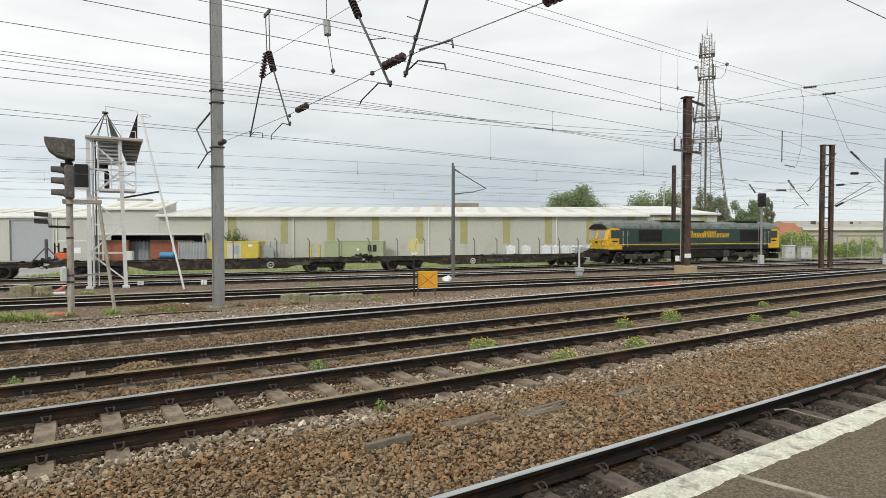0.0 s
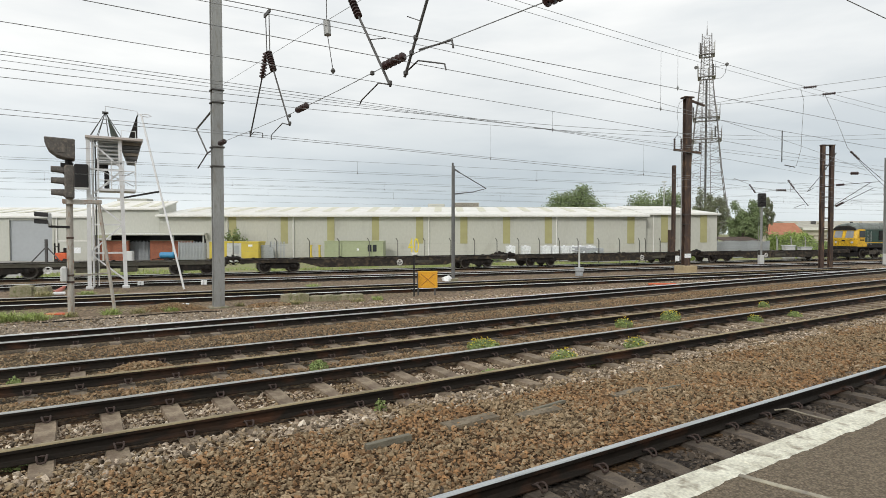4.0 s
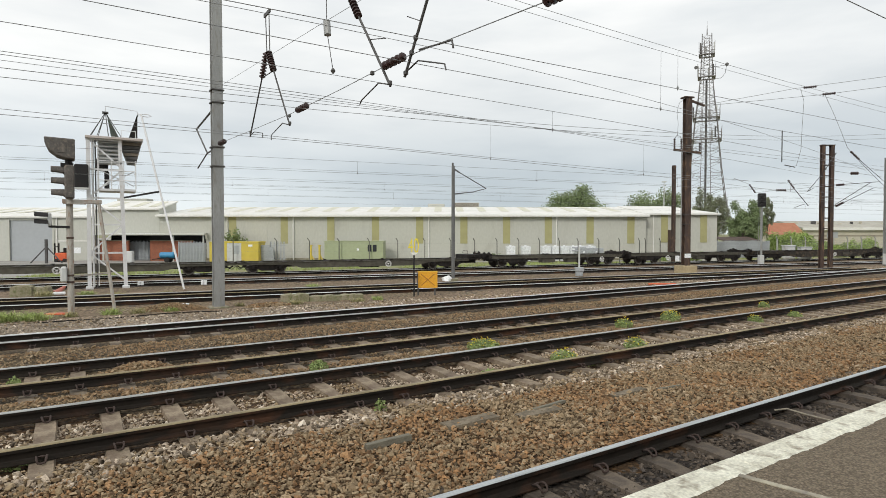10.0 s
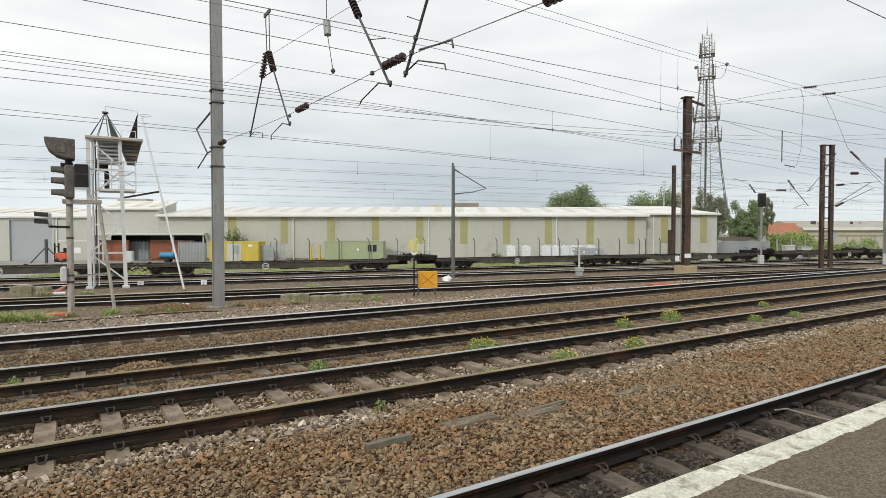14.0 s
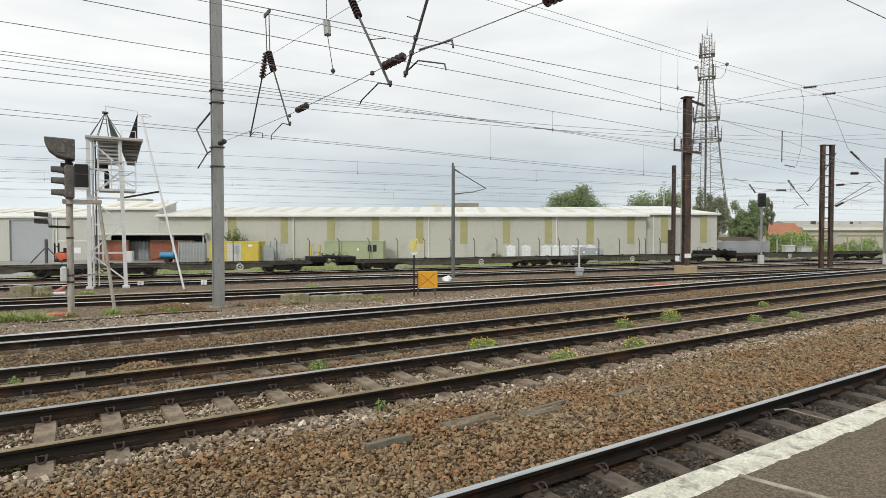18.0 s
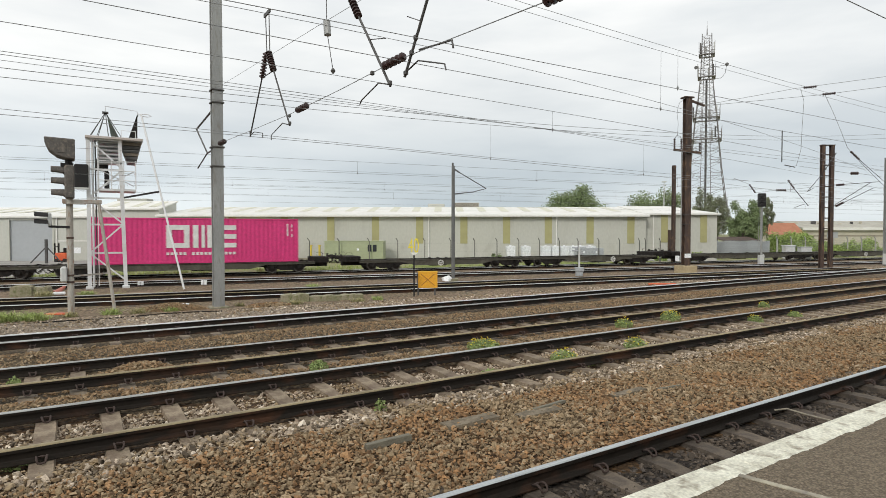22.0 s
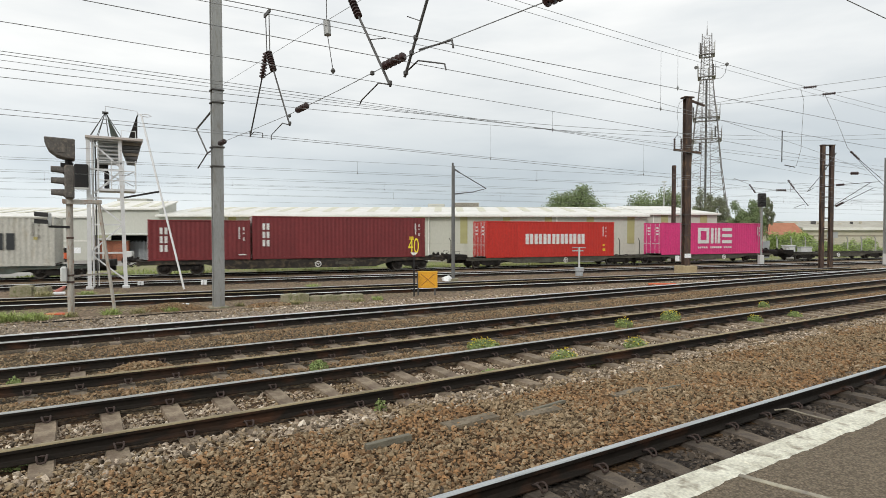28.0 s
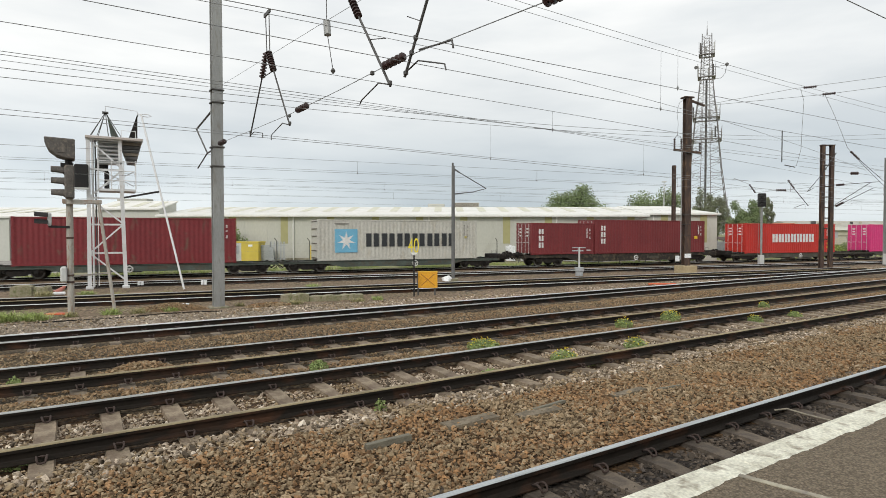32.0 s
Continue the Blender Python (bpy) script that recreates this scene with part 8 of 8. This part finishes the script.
def rough_block(name, m, length, w, h, label, category, seed, group=""):
    """A broken, uneven concrete piece, with a crumbled top."""
    q = random.Random(seed)
    t = thing(name, m, label, category, group)
    rings, n = [], max(5, int(length / 0.16))
    for k in range(n + 1):
        x = -length / 2 + length * k / n
        e = 0.92 if k in (0, n) else q.uniform(0.88, 1.04)
        hh = h * (0.85 if k in (0, n) else q.uniform(0.8, 1.04))
        rings.append([(x, -w / 2, -0.08), (x, w / 2, -0.08), (x, w / 2 * e, hh * q.uniform(0.88, 0.98)), (x, w * 0.2 * q.uniform(0.5, 1), hh), (x, -w * 0.3, hh * q.uniform(0.95, 1.02)), (x, -w / 2 * e, hh * q.uniform(0.85, 0.97))])
    part("block", Geo().loft(rings), M_MOSS, t)
    return t


for k, (x, y, L, h) in enumerate(((-5.6, 21.95, 1.0, 0.30), (-4.55, 22.4, 1.25, 0.19), (-3.6, 22.85, 0.85, 0.20))):
    rough_block("concrete_trough", pose(x, y, -0.40, 0, 0, 24), L, 0.42, h, "broken mossy concrete trough beside the yard track", "cable trough", 40 + k, "cable trough sections")
rough_block("concrete_block", pose(-17.9, 24.75, -0.45, 0, 0, 14), 0.8, 0.5, 0.42, "mossy broken concrete block beside the yard track", "concrete block", 51, "concrete blocks")
rough_block("concrete_block", pose(-17.25, 25.0, -0.45, 0, 0, 14), 0.6, 0.45, 0.36, "mossy broken concrete block beside the yard track", "concrete block", 52, "concrete blocks")
cc = thing("traffic_debris", pose(-16.4, 24.6, -0.43, 0, 0, 30), "red and white plastic debris on the ground", "debris")
part("red_piece", Geo().turned((0, 0, 0.05), (0.6, 0.3, 0.5), [(0, 0.16), (0.05, 0.13), (0.45, 0.05), (0.46, 0.02)], n=10), surf("faded_red_plastic", (0.40, 0.13, 0.09), (0.33, 0.12, 0.10), 0.5), cc)
part("white_piece", Geo().cbox(-0.1, 0.35, -0.3, -0.05, 0, 0.12, 0.03), M_APPL, cc)
rg = thing("white_rag", pose(0.2, 31.3, -0.40), "crumpled white plastic rag by the short mast", "rag")
part("crumple", Geo().loft([[(0.2 * math.cos(a) * (1 + 0.3 * math.sin(3 * a)), 0.2 * math.sin(a), 0) for a in [2 * math.pi * k / 12 for k in range(12)]], [(0.2 * math.cos(a) * (1 + 0.4 * math.cos(2 * a)), 0.14 * math.sin(a), 0.16 + 0.06 * math.sin(4 * a)) for a in [2 * math.pi * k / 12 for k in range(12)]], [(0.04 * math.cos(a) + 0.1, 0.04 * math.sin(a), 0.30) for a in [2 * math.pi * k / 12 for k in range(12)]]]), M_APPL, rg)
for px_, py_, hh in ((-8.55, 19.25, 0.24), (-15.25, 29.3, 0.16), (-12.19, 29.63, 0.17)):
    mk = thing("marker_stub", pose(px_, py_, -0.40), "pair of short white marker stubs", "marker", "marker stubs")
    for x in (-0.08, 0.08):
        part("stub", Geo().cbox(x - 0.055, x + 0.055, -0.05, 0.05, -0.05, hh, 0.01), M_APPL, mk)
og = thing("orange_sheet", pose(-11.75, 17.75, -0.33, 0, 0, 10), "flattened orange plastic sheet by the post", "debris")
part("sheet", Geo().cbox(-0.35, 0.4, -0.12, 0.12, 0.0, 0.05, 0.01), M_ORANGE, og)
rd = thing("red_pipe", pose(10.95, 29.0, -0.40, 0, 0, 4), "thin red pipe lying beside the rails", "pipe")
part("pipe", Geo().tube((-0.7, 0, 0.03), (0.7, 0, 0.03), 0.05), M_ORANGE, rd)
cb = thing("ground_cable", NEAR @ pose(0, 0, 0), "black cable lying along the ballast", "cable")
part("cable", Geo().path([(-4.0 + 0.8 * k, 18.6 + 0.12 * math.sin(k * 1.7), -0.20 + 0.01 * math.sin(k)) for k in range(11)], 0.018), M_DARK, cb)
lb = thing("rail_bond", NEAR @ pose(7.6, 0, 0), "pale bonding strap across the sleepers", "bond cable")
part("strap", Geo().path([(-0.05, 3.86, -0.10), (-0.03, 3.72, -0.05), (0.06, 3.5, -0.09), (0.20, 3.1, -0.13)], 0.010), M_LINE, lb)


# ---------- loose ballast stones ----------
def stone_field(name, spec, seed, mat, label):
    """One mesh of loose stones; spec: (d0, d1, stones per square metre, stone radius, rough)."""
    q = np.random.default_rng(seed)
    cube = np.array([(a, b, c) for c in (-0.7, 0.7) for b in (-0.7, 0.7) for a in (-0.7, 0.7)])
    tri = [(0, 2, 1), (1, 2, 3), (4, 5, 6), (5, 7, 6), (0, 1, 4), (1, 5, 4), (1, 3, 5), (3, 7, 5), (3, 2, 7), (2, 6, 7), (2, 0, 6), (0, 4, 6)]
    cosr, sinr = math.cos(radians(33.05)), math.sin(radians(33.05))
    allv, n_all = [], 0
    for d0, d1, dens, rad, sink in spec:
        area = 1.45 * (d1 * d1 - d0 * d0) + 1.2 * (d1 - d0)
        n = int(area * dens)
        d = np.sqrt(q.uniform(d0 * d0, d1 * d1, n))
        u = q.uniform(-0.12, 2.85, n) * d + q.uniform(-0.6, 0.6, n)
        x, y = u * cosr - d * sinr, u * sinr + d * cosr
        z = np.array([ground_z(float(a), float(b)) for a, b in zip(x, y)])
        r = rad * np.exp(q.normal(0, 0.28, n))
        sc = np.stack([q.uniform(0.85, 1.5, n), q.uniform(0.7, 1.1, n), q.uniform(0.34, 0.66, n)], 1) * r[:, None]
        v = cube[None] * (1 + q.uniform(-0.6, 0.45, (n, 8, 3))) * sc[:, None]
        v[:, 4:, :2] *= q.uniform(0.3, 0.95, (n, 1, 2))
        a, b = q.uniform(0, 6.283, n), q.normal(0, 0.55, n)
        ca, sa, cb_, sb = np.cos(a)[:, None], np.sin(a)[:, None], np.cos(b)[:, None], np.sin(b)[:, None]
        vx, vz = v[..., 0] * cb_ + v[..., 2] * sb, -v[..., 0] * sb + v[..., 2] * cb_
        vx, vy = vx * ca - v[..., 1] * sa, vx * sa + v[..., 1] * ca
        lift = q.uniform(-0.65, 0.7, n) * r * sink
        allv.append(np.stack([vx + x[:, None], vy + y[:, None], vz + (z + lift)[:, None]], 2).reshape(-1, 3))
        n_all += n
    v = np.concatenate(allv)
    faces = (np.array(tri)[None] + 8 * np.arange(n_all)[:, None, None]).reshape(-1, 3)
    me = bpy.data.meshes.new(name)
    me.vertices.add(len(v))
    me.vertices.foreach_set("co", v.astype(np.float32).ravel())
    me.loops.add(faces.size)
    me.loops.foreach_set("vertex_index", faces.astype(np.int32).ravel())
    me.polygons.add(len(faces))
    me.polygons.foreach_set("loop_start", np.arange(0, faces.size, 3, dtype=np.int32))
    me.polygons.foreach_set("loop_total", np.full(len(faces), 3, dtype=np.int32))
    me.update()
    me.validate()
    me.shade_flat()
    me.materials.append(mat)
    return tagged(new(name, me), label, "ballast", kind="stuff")


stone_field("ballast_stones", [(4.02, 6.45, 1750, 0.0205, 2.1)], 5, M_STONE, "loose rust-brown ballast stones beside the platform track")
stone_field("mixed_stones", [(8.80, 9.98, 1000, 0.0195, 1.8), (10.22, 11.48, 520, 0.020, 1.0), (11.72, 14.05, 430, 0.0215, 1.6)], 15, M_STONEMID, "loose brown and grey ballast stones between the rails")
stone_field("fresh_stones", [(6.30, 7.05, 1100, 0.0240, 1.7), (7.30, 8.52, 950, 0.021, 1.15), (15.85, 19.5, 110, 0.030, 1.0)], 6, M_STONEGREY, "loose pale grey ballast stones beside the rails")
stone_field("oily_stones", [(2.1, 3.82, 900, 0.023, 1.0)], 9, M_STONEOIL, "dark oily ballast stones under the platform edge")


def heap(x, y, rx, ry, h, n, rad, seed, turn, mat=M_STONE):
    """A low heap of loose stones."""
    q = random.Random(seed)
    t = thing("ballast_heap", pose(x, y, ground_z(x, y), 0, 0, turn), "low heap of loose brown ballast stones", "gravel heap")
    g = Geo()
    for k in range(n):
        a, d = q.uniform(0, 2 * math.pi), q.random() ** 0.6
        r = rad * q.uniform(0.6, 1.4)
        p = Vector((rx * d * math.cos(a), ry * d * math.sin(a), h * (1 - d * d) + q.uniform(-0.5, 0.4) * r))
        e = Euler((q.uniform(0, 3), q.uniform(0, 3), q.uniform(0, 3))).to_matrix()
        vs = [p + e @ Vector((sx * r * q.uniform(0.5, 1.0), sy * r * q.uniform(0.4, 0.9), sz * r * q.uniform(0.3, 0.7))) for sz in (-1, 1) for sy in (-1, 1) for sx in (-1, 1)]
        g.add(vs, [(0, 2, 3, 1), (4, 5, 7, 6), (0, 1, 5, 4), (1, 3, 7, 5), (3, 2, 6, 7), (2, 0, 4, 6)])
    g.loft([[(rx * math.cos(a), ry * math.sin(a), -0.02) for a in [2 * math.pi * k / 16 for k in range(16)]], [(0.6 * rx * math.cos(a), 0.6 * ry * math.sin(a), h * 0.5) for a in [2 * math.pi * k / 16 for k in range(16)]], [(0.1 * rx * math.cos(a), 0.1 * ry * math.sin(a), h * 0.85) for a in [2 * math.pi * k / 16 for k in range(16)]]])
    tagged(part("rubble", g, mat, t), "loose stones", kind="stuff")


heap(-8.95, 19.1, 1.15, 0.6, 0.24, 1700, 0.022, 3, 25, M_STONEMID)
heap(-5.2, 9.92, 0.56, 0.3, 0.15, 520, 0.022, 4, 33, M_STONEMID)
heap(-6.1, 20.3, 0.8, 0.4, 0.10, 300, 0.04, 5, 25)


def motions():
    """The train runs to the right, slowing; its wheels turn."""
    times = [k * 1.0 for k in range(33)]
    for ob, at in MOVING:
        walk(ob, [(t, on_track(at + run(t))) for t in times])
    for ob, x, r in WHEELS:
        walk(ob, [(k / 15, pose(x, 0, r, 0, math.degrees(run(k / 15) / r) % 360.0)) for k in range(481)])


motions()
